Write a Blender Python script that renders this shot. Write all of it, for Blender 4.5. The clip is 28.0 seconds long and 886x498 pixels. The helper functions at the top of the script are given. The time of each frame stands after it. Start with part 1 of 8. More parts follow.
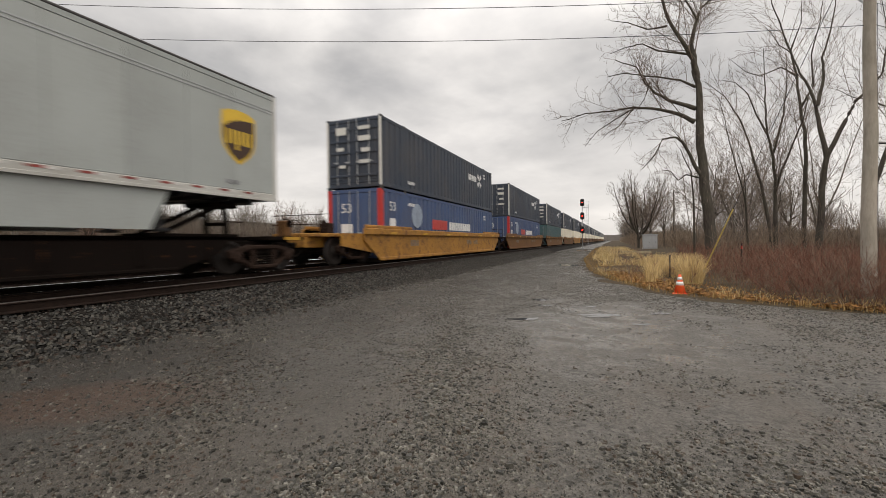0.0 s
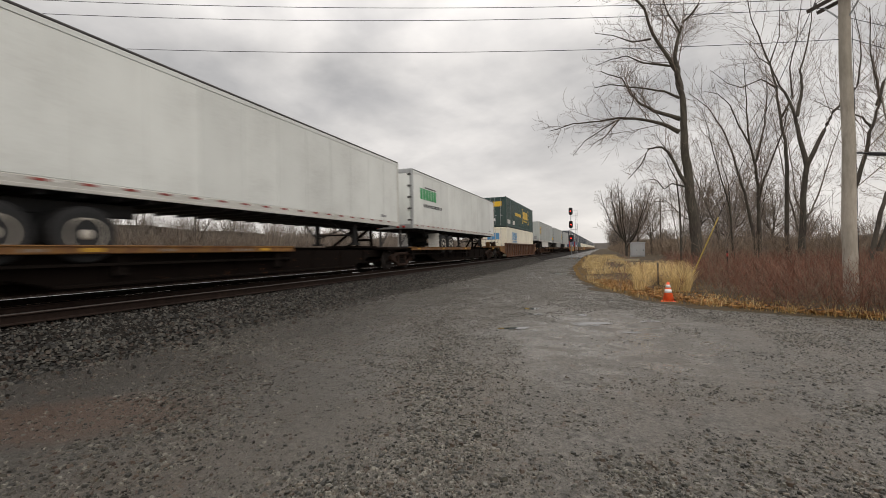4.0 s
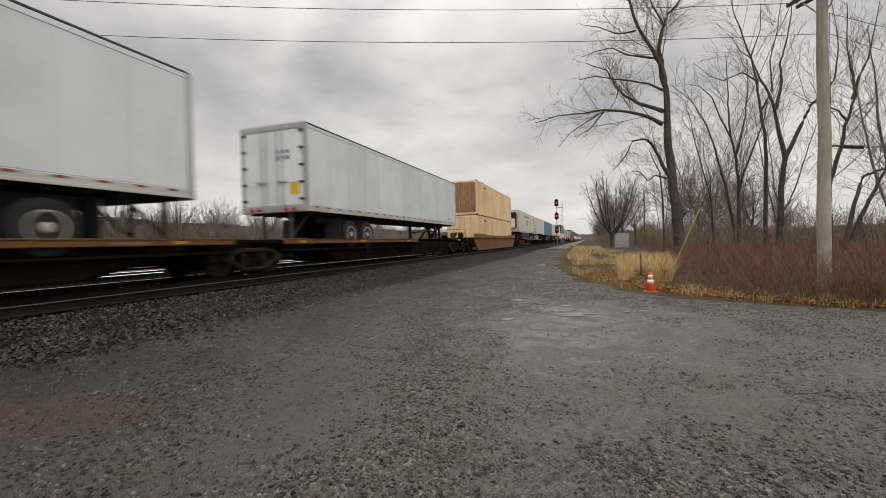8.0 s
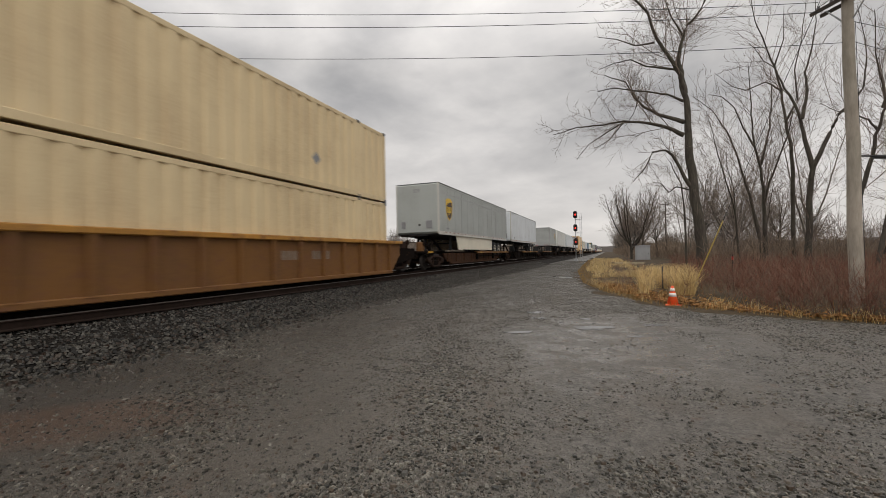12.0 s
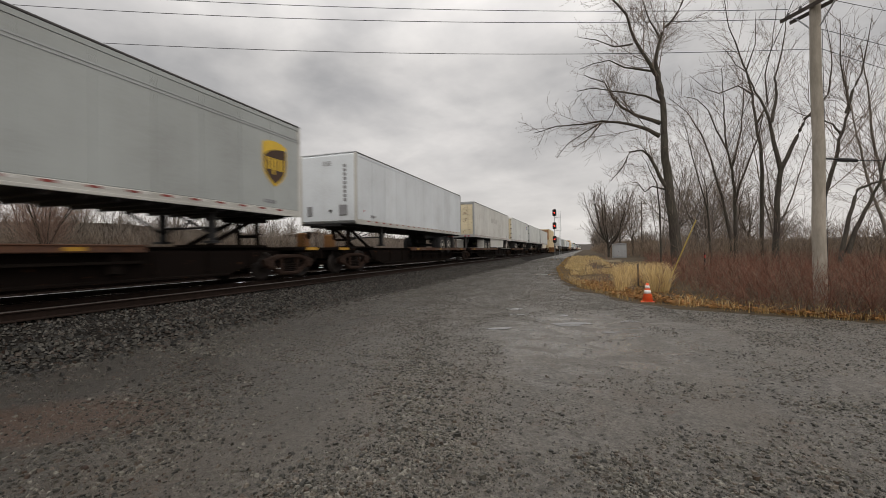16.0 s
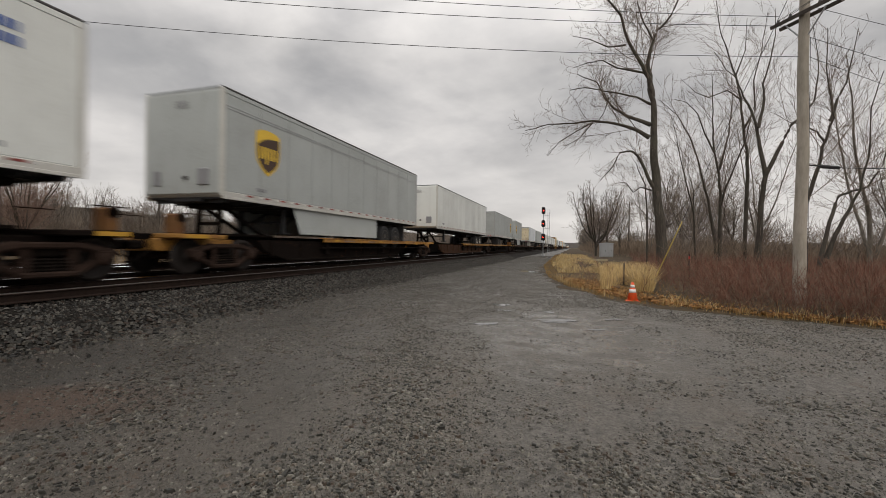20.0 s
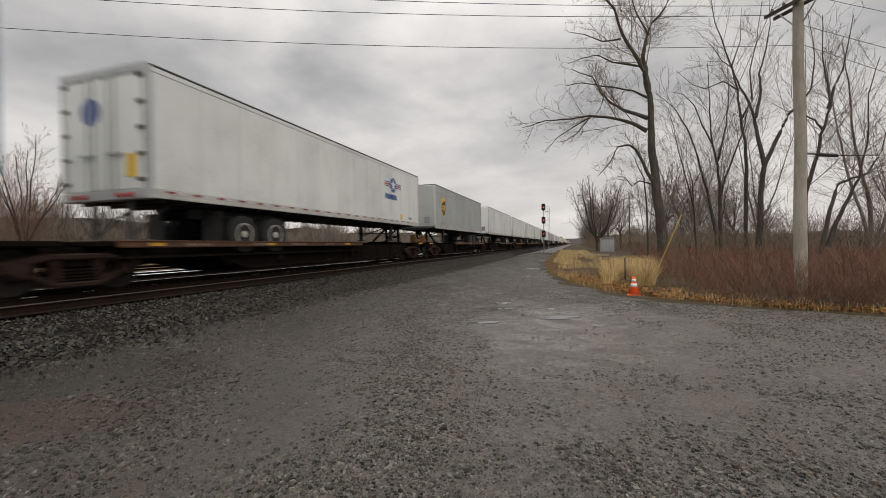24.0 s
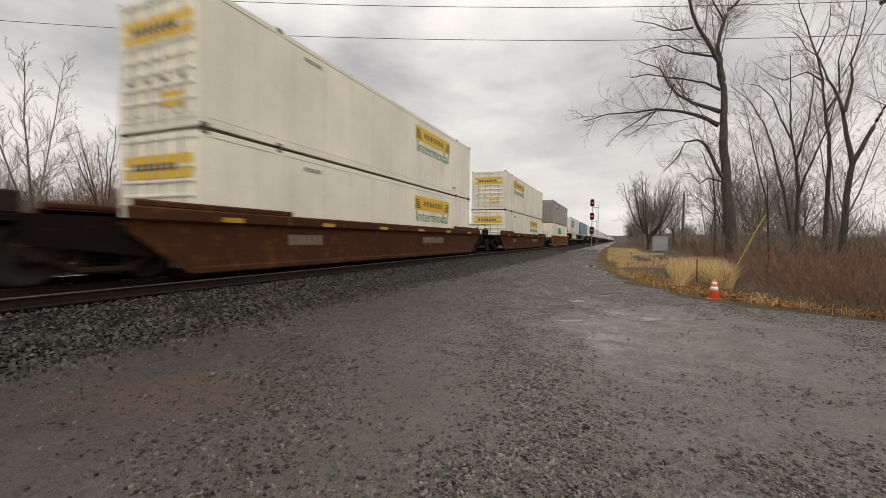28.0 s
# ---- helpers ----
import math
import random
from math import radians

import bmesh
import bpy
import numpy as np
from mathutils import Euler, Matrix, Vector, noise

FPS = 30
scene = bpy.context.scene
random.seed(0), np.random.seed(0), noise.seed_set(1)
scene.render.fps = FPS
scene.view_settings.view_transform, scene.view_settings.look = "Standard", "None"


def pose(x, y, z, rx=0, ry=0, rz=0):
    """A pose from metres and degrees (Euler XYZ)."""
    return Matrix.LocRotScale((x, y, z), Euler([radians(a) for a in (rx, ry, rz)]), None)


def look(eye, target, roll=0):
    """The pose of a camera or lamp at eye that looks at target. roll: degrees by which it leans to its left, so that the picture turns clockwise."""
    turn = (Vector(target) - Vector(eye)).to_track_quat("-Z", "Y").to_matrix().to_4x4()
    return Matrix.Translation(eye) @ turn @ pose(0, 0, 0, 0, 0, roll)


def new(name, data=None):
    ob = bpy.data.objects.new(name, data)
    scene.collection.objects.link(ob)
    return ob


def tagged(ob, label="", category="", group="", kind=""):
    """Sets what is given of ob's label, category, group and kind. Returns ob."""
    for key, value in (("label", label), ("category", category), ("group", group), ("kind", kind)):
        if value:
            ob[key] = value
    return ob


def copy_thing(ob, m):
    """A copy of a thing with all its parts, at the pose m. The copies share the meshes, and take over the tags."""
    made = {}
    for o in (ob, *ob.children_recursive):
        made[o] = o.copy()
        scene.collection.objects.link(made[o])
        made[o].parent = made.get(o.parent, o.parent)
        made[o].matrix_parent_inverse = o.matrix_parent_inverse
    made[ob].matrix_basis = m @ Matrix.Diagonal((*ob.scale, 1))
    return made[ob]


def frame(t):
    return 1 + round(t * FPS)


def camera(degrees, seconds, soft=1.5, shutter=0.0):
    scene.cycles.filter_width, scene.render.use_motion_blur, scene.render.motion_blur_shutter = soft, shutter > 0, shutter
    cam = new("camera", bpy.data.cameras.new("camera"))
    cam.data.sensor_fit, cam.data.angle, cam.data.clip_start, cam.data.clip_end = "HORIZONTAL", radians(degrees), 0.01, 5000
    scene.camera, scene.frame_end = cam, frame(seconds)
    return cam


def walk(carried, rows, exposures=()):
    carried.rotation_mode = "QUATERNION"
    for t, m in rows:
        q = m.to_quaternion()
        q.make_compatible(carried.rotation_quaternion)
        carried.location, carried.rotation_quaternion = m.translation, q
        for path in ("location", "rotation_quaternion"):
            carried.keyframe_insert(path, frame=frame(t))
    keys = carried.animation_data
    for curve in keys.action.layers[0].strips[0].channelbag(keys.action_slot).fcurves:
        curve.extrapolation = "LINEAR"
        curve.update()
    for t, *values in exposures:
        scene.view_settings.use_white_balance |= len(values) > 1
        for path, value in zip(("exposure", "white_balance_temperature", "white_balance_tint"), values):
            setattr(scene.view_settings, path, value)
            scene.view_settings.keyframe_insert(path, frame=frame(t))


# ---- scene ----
# ---- camera and its way ----
cam = camera(93.0, 28.0, soft=0.6, shutter=0.22)
PATH = [
    (0.0, 0.002, 0.001, 1.546, 89.015, 0.665, 22.160),
    (0.5, 0.012, -0.000, 1.552, 89.225, 0.907, 22.176),
    (1.0, 0.010, -0.003, 1.564, 89.278, 0.932, 22.146),
    (1.5, 0.001, 0.003, 1.557, 89.402, 1.011, 21.968),
    (2.0, -0.007, 0.006, 1.553, 89.651, 1.035, 21.627),
    (2.5, -0.002, 0.007, 1.557, 89.937, 0.978, 21.271),
    (3.0, -0.016, 0.012, 1.564, 90.222, 0.945, 21.012),
    (3.5, -0.021, 0.011, 1.555, 90.348, 0.968, 20.901),
    (5.5, 0.005, 0.006, 1.563, 89.230, 1.183, 20.007),
    (6.0, -0.001, 0.015, 1.556, 88.961, 1.168, 19.600),
    (6.5, 0.004, 0.011, 1.562, 88.776, 1.115, 19.195),
    (7.0, 0.011, 0.008, 1.561, 88.789, 1.110, 18.926),
    (7.5, 0.010, 0.011, 1.563, 88.867, 1.113, 18.839),
    (8.0, 0.010, 0.011, 1.562, 89.073, 1.248, 19.004),
    (8.5, 0.005, 0.017, 1.564, 89.393, 1.465, 19.481),
    (9.0, 0.014, 0.009, 1.567, 89.794, 1.653, 20.189),
    (9.5, 0.013, -0.008, 1.562, 90.282, 1.811, 20.917),
    (10.0, 0.010, -0.012, 1.564, 90.632, 1.827, 21.425),
    (10.5, 0.014, -0.024, 1.566, 90.899, 1.712, 21.738),
    (11.0, 0.013, -0.028, 1.573, 90.966, 1.549, 21.786),
    (11.5, 0.007, -0.033, 1.567, 90.945, 1.376, 21.647),
    (12.0, 0.020, -0.033, 1.570, 90.733, 1.132, 21.386),
    (12.5, 0.024, -0.025, 1.569, 90.392, 0.742, 21.028),
    (14.5, 0.008, -0.008, 1.568, 90.006, 0.604, 19.668),
    (15.0, 0.007, -0.008, 1.566, 90.148, 0.837, 19.307),
    (15.5, 0.028, -0.003, 1.560, 90.246, 0.980, 19.068),
    (16.0, 0.024, -0.009, 1.561, 90.259, 0.773, 18.738),
    (16.5, 0.022, -0.022, 1.569, 90.268, 0.269, 18.263),
    (17.0, 0.019, -0.012, 1.563, 90.530, -0.178, 17.729),
    (17.5, 0.004, -0.002, 1.561, 90.692, -0.694, 17.282),
    (18.0, 0.019, -0.006, 1.571, 90.722, -0.970, 17.069),
    (18.5, 0.025, -0.007, 1.570, 90.673, -0.994, 17.020),
    (19.0, 0.019, -0.001, 1.559, 90.390, -0.884, 17.037),
    (19.5, 0.028, 0.011, 1.555, 89.960, -0.893, 17.111),
    (20.0, 0.020, -0.009, 1.550, 89.559, -0.779, 17.215),
    (20.5, 0.024, -0.010, 1.559, 89.203, -0.689, 17.193),
    (21.0, 0.026, -0.004, 1.552, 89.088, -0.403, 17.131),
    (21.5, 0.031, -0.000, 1.555, 89.112, 0.007, 17.042),
    (23.5, 0.046, 0.007, 1.564, 89.458, 0.824, 17.202),
    (24.0, 0.054, 0.008, 1.557, 89.507, 0.949, 17.352),
    (24.5, 0.055, 0.000, 1.556, 89.530, 0.787, 17.831),
    (25.0, 0.039, 0.003, 1.557, 89.376, 0.341, 19.232),
    (25.5, 0.014, -0.032, 1.556, 88.991, -0.255, 21.553),
    (26.0, -0.100, -0.145, 1.555, 88.431, -0.738, 24.298),
    (26.5, -0.317, -0.119, 1.540, 87.283, -1.124, 27.891),
    (27.0, -0.535, -0.077, 1.556, 87.404, -0.672, 27.328),
    (27.5, -0.674, -0.222, 1.580, 88.106, -0.914, 24.295),
    (28.0, -0.802, -0.359, 1.604, 88.525, -0.779, 22.672),
]

walk(cam, [(t, pose(*p)) for t, *p in PATH], exposures=[(0.0, 0.2, 6850, 10), (4.0, 0.12, 6800, 10), (9.0, 0.02, 6750, 10), (12.0, -0.08, 6750, 10), (26.0, -0.02, 6750, 10), (27.0, 0.2, 6850, 10), (28.0, 0.15, 6850, 10)])

# ---- plan, in metres: the track runs along +y ----
TX = -9.8          # middle of the near track
RZ = 0.78          # top of the rails
TX2 = -14.1        # middle of the far track
SPEED = 27.01      # metres a second along +y

# ---- sky and sun ----
world = bpy.data.worlds.new("overcast_sky")
scene.world = world
world.use_nodes = True
wn, wl = world.node_tree.nodes, world.node_tree.links
wn.clear()


def wnode(kind, **kw):
    n = wn.new(kind)
    for k, v in kw.items():
        n.inputs[k].default_value = v
    return n


w_out = wnode("ShaderNodeOutputWorld")
w_sky = wn.new("ShaderNodeTexSky")
w_sky.sky_type = "NISHITA"
w_sky.sun_disc = False
w_sky.sun_elevation = radians(40)
w_sky.sun_rotation = radians(144)
w_bg_sky = wnode("ShaderNodeBackground", Strength=0.004)
wl.new(w_sky.outputs[0], w_bg_sky.inputs[0])
w_co = wnode("ShaderNodeTexCoord")
w_sep = wnode("ShaderNodeSeparateXYZ")
wl.new(w_co.outputs["Generated"], w_sep.inputs[0])
# cloud deck: project the direction on a plane above
w_add = wn.new("ShaderNodeMath")
w_add.operation = "ADD"
w_add.inputs[1].default_value = 0.22
w_abs = wn.new("ShaderNodeMath")
w_abs.operation = "ABSOLUTE"
wl.new(w_sep.outputs[2], w_abs.inputs[0])
wl.new(w_abs.outputs[0], w_add.inputs[0])
w_div = wn.new("ShaderNodeVectorMath")
w_div.operation = "DIVIDE"
w_comb = wnode("ShaderNodeCombineXYZ")
for k in range(3):
    wl.new(w_add.outputs[0], w_comb.inputs[k])
wl.new(w_co.outputs["Generated"], w_div.inputs[0])
wl.new(w_comb.outputs[0], w_div.inputs[1])
w_n1 = wnode("ShaderNodeTexNoise", Scale=1.35, Detail=6.0, Roughness=0.5, Distortion=0.25)
w_n2 = wnode("ShaderNodeTexNoise", Scale=3.2, Detail=5.0, Roughness=0.55)
wl.new(w_div.outputs[0], w_n1.inputs[0])
wl.new(w_div.outputs[0], w_n2.inputs[0])
w_r1 = wn.new("ShaderNodeValToRGB")
w_r1.color_ramp.elements[0].position, w_r1.color_ramp.elements[0].color = 0.36, (0.42, 0.425, 0.44, 1)
w_r1.color_ramp.elements[1].position, w_r1.color_ramp.elements[1].color = 0.64, (0.72, 0.715, 0.72, 1)
wl.new(w_n1.outputs[0], w_r1.inputs[0])
w_r2 = wn.new("ShaderNodeValToRGB")
w_r2.color_ramp.elements[0].position, w_r2.color_ramp.elements[0].color = 0.3, (0.84, 0.84, 0.85, 1)
w_r2.color_ramp.elements[1].position, w_r2.color_ramp.elements[1].color = 0.7, (1.1, 1.09, 1.08, 1)
wl.new(w_n2.outputs[0], w_r2.inputs[0])
w_mul = wn.new("ShaderNodeMix")
w_mul.data_type, w_mul.blend_type = "RGBA", "MULTIPLY"
w_mul.inputs[0].default_value = 1.0
wl.new(w_r1.outputs[0], w_mul.inputs[6])
wl.new(w_r2.outputs[0], w_mul.inputs[7])
# thinner cloud towards the horizon
w_r3 = wn.new("ShaderNodeValToRGB")
w_r3.color_ramp.elements[0].position, w_r3.color_ramp.elements[0].color = 0.0, (1, 1, 1, 1)
w_r3.color_ramp.elements[1].position, w_r3.color_ramp.elements[1].color = 0.33, (0, 0, 0, 1)
wl.new(w_abs.outputs[0], w_r3.inputs[0])
w_mix = wn.new("ShaderNodeMix")
w_mix.data_type = "RGBA"
w_mix.inputs[7].default_value = (0.80, 0.775, 0.765, 1)
w_f = wn.new("ShaderNodeMath")
w_f.operation = "MULTIPLY"
w_f.inputs[1].default_value = 0.75
wl.new(w_r3.outputs[0], w_f.inputs[0])
wl.new(w_f.outputs[0], w_mix.inputs[0])
wl.new(w_mul.outputs[2], w_mix.inputs[6])
# an overcast sky is about three times as bright overhead as near the horizon
w_r4 = wn.new("ShaderNodeValToRGB")
w_r4.color_ramp.elements[0].position, w_r4.color_ramp.elements[0].color = 0.40, (0.36, 0.36, 0.36, 1)
w_r4.color_ramp.elements[1].position, w_r4.color_ramp.elements[1].color = 1.0, (1.0, 1.0, 1.0, 1)
wl.new(w_abs.outputs[0], w_r4.inputs[0])
w_zen = wn.new("ShaderNodeMix")
w_zen.data_type, w_zen.blend_type = "RGBA", "MULTIPLY"
w_zen.inputs[0].default_value = 1.0
wl.new(w_mix.outputs[2], w_zen.inputs[6])
wl.new(w_r4.outputs[0], w_zen.inputs[7])
w_bg = wnode("ShaderNodeBackground", Strength=2.75)
wl.new(w_zen.outputs[2], w_bg.inputs[0])
w_sum = wn.new("ShaderNodeAddShader")
wl.new(w_bg.outputs[0], w_sum.inputs[0])
wl.new(w_bg_sky.outputs[0], w_sum.inputs[1])
wl.new(w_sum.outputs[0], w_out.inputs[0])

sun_data = bpy.data.lights.new("sun", "SUN")
sun_data.energy, sun_data.angle, sun_data.color = 0.9, radians(60), (1.0, 0.95, 0.88)
sun = new("sun", sun_data)
sun.matrix_world = look((30, -42, 45), (0, 0, 0))
scene.view_settings.exposure = 0.0


# ---- materials ----
def mat_new(name):
    m = bpy.data.materials.new(name)
    m.use_nodes = True
    nt = m.node_tree
    b = nt.nodes["Principled BSDF"]
    return m, nt, b


def nd(nt, kind, **kw):
    n = nt.nodes.new(kind)
    for k, v in kw.items():
        n.inputs[k].default_value = v
    return n


def ramp(nt, src, p0, c0, p1, c1):
    r = nt.nodes.new("ShaderNodeValToRGB")
    e = r.color_ramp.elements
    e[0].position, e[0].color = p0, (*c0, 1) if len(c0) == 3 else c0
    e[1].position, e[1].color = p1, (*c1, 1) if len(c1) == 3 else c1
    nt.links.new(src, r.inputs[0])
    return r.outputs[0]


def mixc(nt, fac, a, b, mode="MIX"):
    m = nt.nodes.new("ShaderNodeMix")
    m.data_type, m.blend_type = "RGBA", mode
    for sock, val in ((m.inputs[0], fac), (m.inputs[6], a), (m.inputs[7], b)):
        if hasattr(val, "is_output"):
            nt.links.new(val, sock)
        elif isinstance(val, (int, float)):
            sock.default_value = val
        else:
            sock.default_value = (*val, 1)
    return m.outputs[2]


def noise_tex(nt, co, scale, detail=4.0, rough=0.55, stretch=None):
    if stretch:
        mp = nt.nodes.new("ShaderNodeMapping")
        mp.inputs["Scale"].default_value = stretch
        nt.links.new(co, mp.inputs[0])
        co = mp.outputs[0]
    n = nd(nt, "ShaderNodeTexNoise", Scale=scale, Detail=detail, Roughness=rough)
    nt.links.new(co, n.inputs["Vector"])
    return n.outputs[0]


def bump(nt, b, height, strength, distance):
    n = nd(nt, "ShaderNodeBump", Strength=strength, Distance=distance)
    nt.links.new(height, n.inputs["Height"])
    nt.links.new(n.outputs[0], b.inputs["Normal"])


def paint(name, col, rough=0.5, dirt=0.35, dirt_col=(0.16, 0.13, 0.10), metal=0.0, rust=0.0, streak=0.25, spec=0.4):
    """Painted sheet: cloudy fading, upright streaks of grime, spots of rust."""
    m, nt, b = mat_new(name)
    co = nt.nodes.new("ShaderNodeTexCoord").outputs["Object"]
    big = noise_tex(nt, co, 0.5, 5)
    strk = noise_tex(nt, co, 3.0, 4, 0.6, (1.0, 1.0, 0.10))
    fine = noise_tex(nt, co, 22.0, 4, 0.65)
    c = mixc(nt, ramp(nt, big, 0.3, (0, 0, 0), 0.75, (1, 1, 1)), col, [x * 0.86 for x in col])
    f1 = ramp(nt, strk, 0.52, (0, 0, 0), 0.80, (streak, streak, streak))
    c = mixc(nt, f1, c, dirt_col)
    mulf = nt.nodes.new("ShaderNodeMath")
    mulf.operation = "MULTIPLY"
    nt.links.new(big, mulf.inputs[0])
    nt.links.new(fine, mulf.inputs[1])
    f2 = ramp(nt, mulf.outputs[0], 0.24, (0, 0, 0), 0.42, (dirt, dirt, dirt))
    c = mixc(nt, f2, c, dirt_col)
    if rust:
        rn = noise_tex(nt, co, 4.5, 8, 0.7)
        f3 = ramp(nt, rn, 0.62 - 0.25 * rust, (0, 0, 0), 0.72 - 0.2 * rust, (1, 1, 1))
        c = mixc(nt, f3, c, mixc(nt, fine, (0.075, 0.030, 0.014), (0.20, 0.085, 0.035)))
    oi = nt.nodes.new("ShaderNodeObjectInfo")
    v = ramp(nt, oi.outputs["Random"], 0.0, (0.93, 0.93, 0.93), 1.0, (1.04, 1.04, 1.04))
    c = mixc(nt, 1.0, c, v, "MULTIPLY")
    nt.links.new(c, b.inputs["Base Color"])
    rr = ramp(nt, fine, 0.3, (rough - 0.12,) * 3, 0.7, (min(1, rough + 0.2),) * 3)
    nt.links.new(rr, b.inputs["Roughness"])
    b.inputs["Metallic"].default_value = metal
    b.inputs["Specular IOR Level"].default_value = spec
    bump(nt, b, noise_tex(nt, co, 1.6, 3), 0.12, 0.02)
    return m


def plain(name, col, rough=0.6, metal=0.0, var=0.25, scale=14.0, bmp=0.15, spec=0.4):
    m, nt, b = mat_new(name)
    co = nt.nodes.new("ShaderNodeTexCoord").outputs["Object"]
    n1 = noise_tex(nt, co, scale, 6, 0.65)
    n2 = noise_tex(nt, co, scale * 0.12, 3)
    c = mixc(nt, ramp(nt, n1, 0.3, (0, 0, 0), 0.7, (1, 1, 1)), [x * (1 - var) for x in col], [min(1, x * (1 + var)) for x in col])
    c = mixc(nt, ramp(nt, n2, 0.35, (0, 0, 0), 0.7, (0.5, 0.5, 0.5)), c, [x * (1 - 1.4 * var) for x in col])
    nt.links.new(c, b.inputs["Base Color"])
    b.inputs["Roughness"].default_value = rough
    b.inputs["Metallic"].default_value = metal
    b.inputs["Specular IOR Level"].default_value = spec
    bump(nt, b, n1, bmp, 0.01)
    return m


def glow(name, col, strength):
    m, nt, b = mat_new(name)
    b.inputs["Base Color"].default_value = (*col, 1)
    b.inputs["Emission Color"].default_value = (*col, 1)
    b.inputs["Emission Strength"].default_value = strength
    return m


M = {}
M["white"] = paint("white_trailer_paint", (0.76, 0.78, 0.75), 0.45, 0.18, streak=0.10)
M["cool_white"] = paint("cool_white_paint", (0.73, 0.77, 0.80), 0.42, 0.15, streak=0.10)
M["cream"] = paint("cream_paint", (0.85, 0.80, 0.665), 0.45, 0.12, streak=0.07)
M["old_white"] = paint("weathered_white_paint", (0.76, 0.755, 0.71), 0.5, 0.28, (0.25, 0.17, 0.10), streak=0.22)
M["grey"] = paint("grey_trailer_paint", (0.42, 0.445, 0.435), 0.5, 0.2, streak=0.12)
M["grey_light"] = paint("light_grey_paint", (0.40, 0.425, 0.41), 0.5, 0.2, streak=0.10)
M["blue"] = paint("faded_blue_paint", (0.135, 0.25, 0.335), 0.5, 0.22, streak=0.2)
M["navy"] = paint("navy_container_paint", (0.030, 0.042, 0.065), 0.5, 0.3, streak=0.2)
M["royal"] = paint("blue_container_paint", (0.050, 0.085, 0.185), 0.5, 0.3, streak=0.2)
M["teal"] = paint("dark_teal_paint", (0.05, 0.105, 0.115), 0.5, 0.3)
M["green"] = paint("dark_green_container_paint", (0.028, 0.066, 0.062), 0.5, 0.25)
M["tan"] = paint("tan_container_paint", (0.90, 0.66, 0.38), 0.5, 0.3, (0.30, 0.14, 0.06), streak=0.3)
M["dull_tan"] = paint("dull_tan_container_paint", (0.70, 0.56, 0.34), 0.5, 0.3, (0.30, 0.15, 0.07), streak=0.25)
M["warm_grey"] = paint("warm_grey_container_paint", (0.34, 0.305, 0.265), 0.55, 0.3)
M["black"] = plain("black_rubbery_paint", (0.018, 0.018, 0.019), 0.6)
M["rustbrown"] = paint("rusty_brown_steel", (0.095, 0.044, 0.026), 0.75, 0.5, (0.045, 0.030, 0.024), rust=0.5, streak=0.4)
M["ochre"] = paint("worn_yellow_car_paint", (0.42, 0.20, 0.035), 0.65, 0.5, (0.10, 0.05, 0.025), rust=0.4, streak=0.35)
M["brown"] = paint("worn_brown_car_paint", (0.175, 0.078, 0.019), 0.7, 0.5, (0.07, 0.040, 0.026), rust=0.45, streak=0.4)
M["sill_orange"] = paint("worn_orange_brown_car_paint", (0.25, 0.118, 0.030), 0.7, 0.55, (0.07, 0.035, 0.02), rust=0.55, streak=0.4)
# brown sill paint taken to near black: the shade under the deck is coloured in
M["sill_shaded"] = paint("brown_sill_paint_with_shade", (0.010, 0.0072, 0.006), 0.9, 0.5, (0.008, 0.006, 0.005), rust=0.04, streak=0.3, spec=0.04)
M["maroon"] = paint("maroon_car_paint", (0.066, 0.024, 0.011), 0.7, 0.5, (0.028, 0.012, 0.007), rust=0.25, streak=0.4, spec=0.1)
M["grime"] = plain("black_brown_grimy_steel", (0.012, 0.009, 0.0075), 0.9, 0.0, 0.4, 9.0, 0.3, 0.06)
M["truckiron"] = plain("brown_dusty_cast_iron", (0.034, 0.021, 0.016), 0.85, 0.0, 0.4, 9.0, 0.3, 0.08)
M["wheelsteel"] = plain("dark_wheel_steel", (0.020, 0.0145, 0.012), 0.75, 0.1, 0.3, 9.0, 0.1)
M["tyre"] = plain("tyre_rubber", (0.020, 0.020, 0.021), 0.85, 0.0, 0.3, 30.0, 0.3)
M["rim"] = plain("painted_wheel_rim", (0.50, 0.46, 0.40), 0.5, 0.0, 0.3, 12.0, 0.1)
M["rim_dark"] = plain("dark_wheel_rim", (0.07, 0.06, 0.05), 0.5, 0.2, 0.3, 12.0, 0.1)
M["alu"] = plain("dull_aluminium", (0.42, 0.43, 0.43), 0.4, 0.6, 0.2, 10.0, 0.1)
M["darkrail"] = plain("dark_roof_rail", (0.075, 0.07, 0.068), 0.5, 0.3, 0.3, 10.0, 0.1)
M["pale_rail"] = paint("scuffed_pale_rail_paint", (0.56, 0.55, 0.51), 0.5, 0.3, streak=0.25)
M["girder_brown"] = paint("rust_brown_girder_paint", (0.055, 0.027, 0.015), 0.8, 0.5, (0.02, 0.012, 0.009), rust=0.25, streak=0.4, spec=0.1)
M["red"] = plain("red_reflector", (0.45, 0.035, 0.03), 0.35, 0.0, 0.2)
M["tape_red"] = plain("faded_red_tape", (0.26, 0.045, 0.035), 0.45, 0.0, 0.4)
M["tape_white"] = plain("white_reflector", (0.62, 0.61, 0.58), 0.35, 0.0, 0.2)
M["yellow"] = plain("yellow_label", (0.72, 0.45, 0.03), 0.5, 0.0, 0.15)
M["gold"] = plain("gold_label", (0.72, 0.47, 0.05), 0.5, 0.0, 0.1)
M["shieldbrown"] = plain("dark_brown_label", (0.06, 0.032, 0.02), 0.5, 0.0, 0.1)
M["mark_green"] = plain("green_lettering", (0.03, 0.30, 0.10), 0.5, 0.0, 0.1)
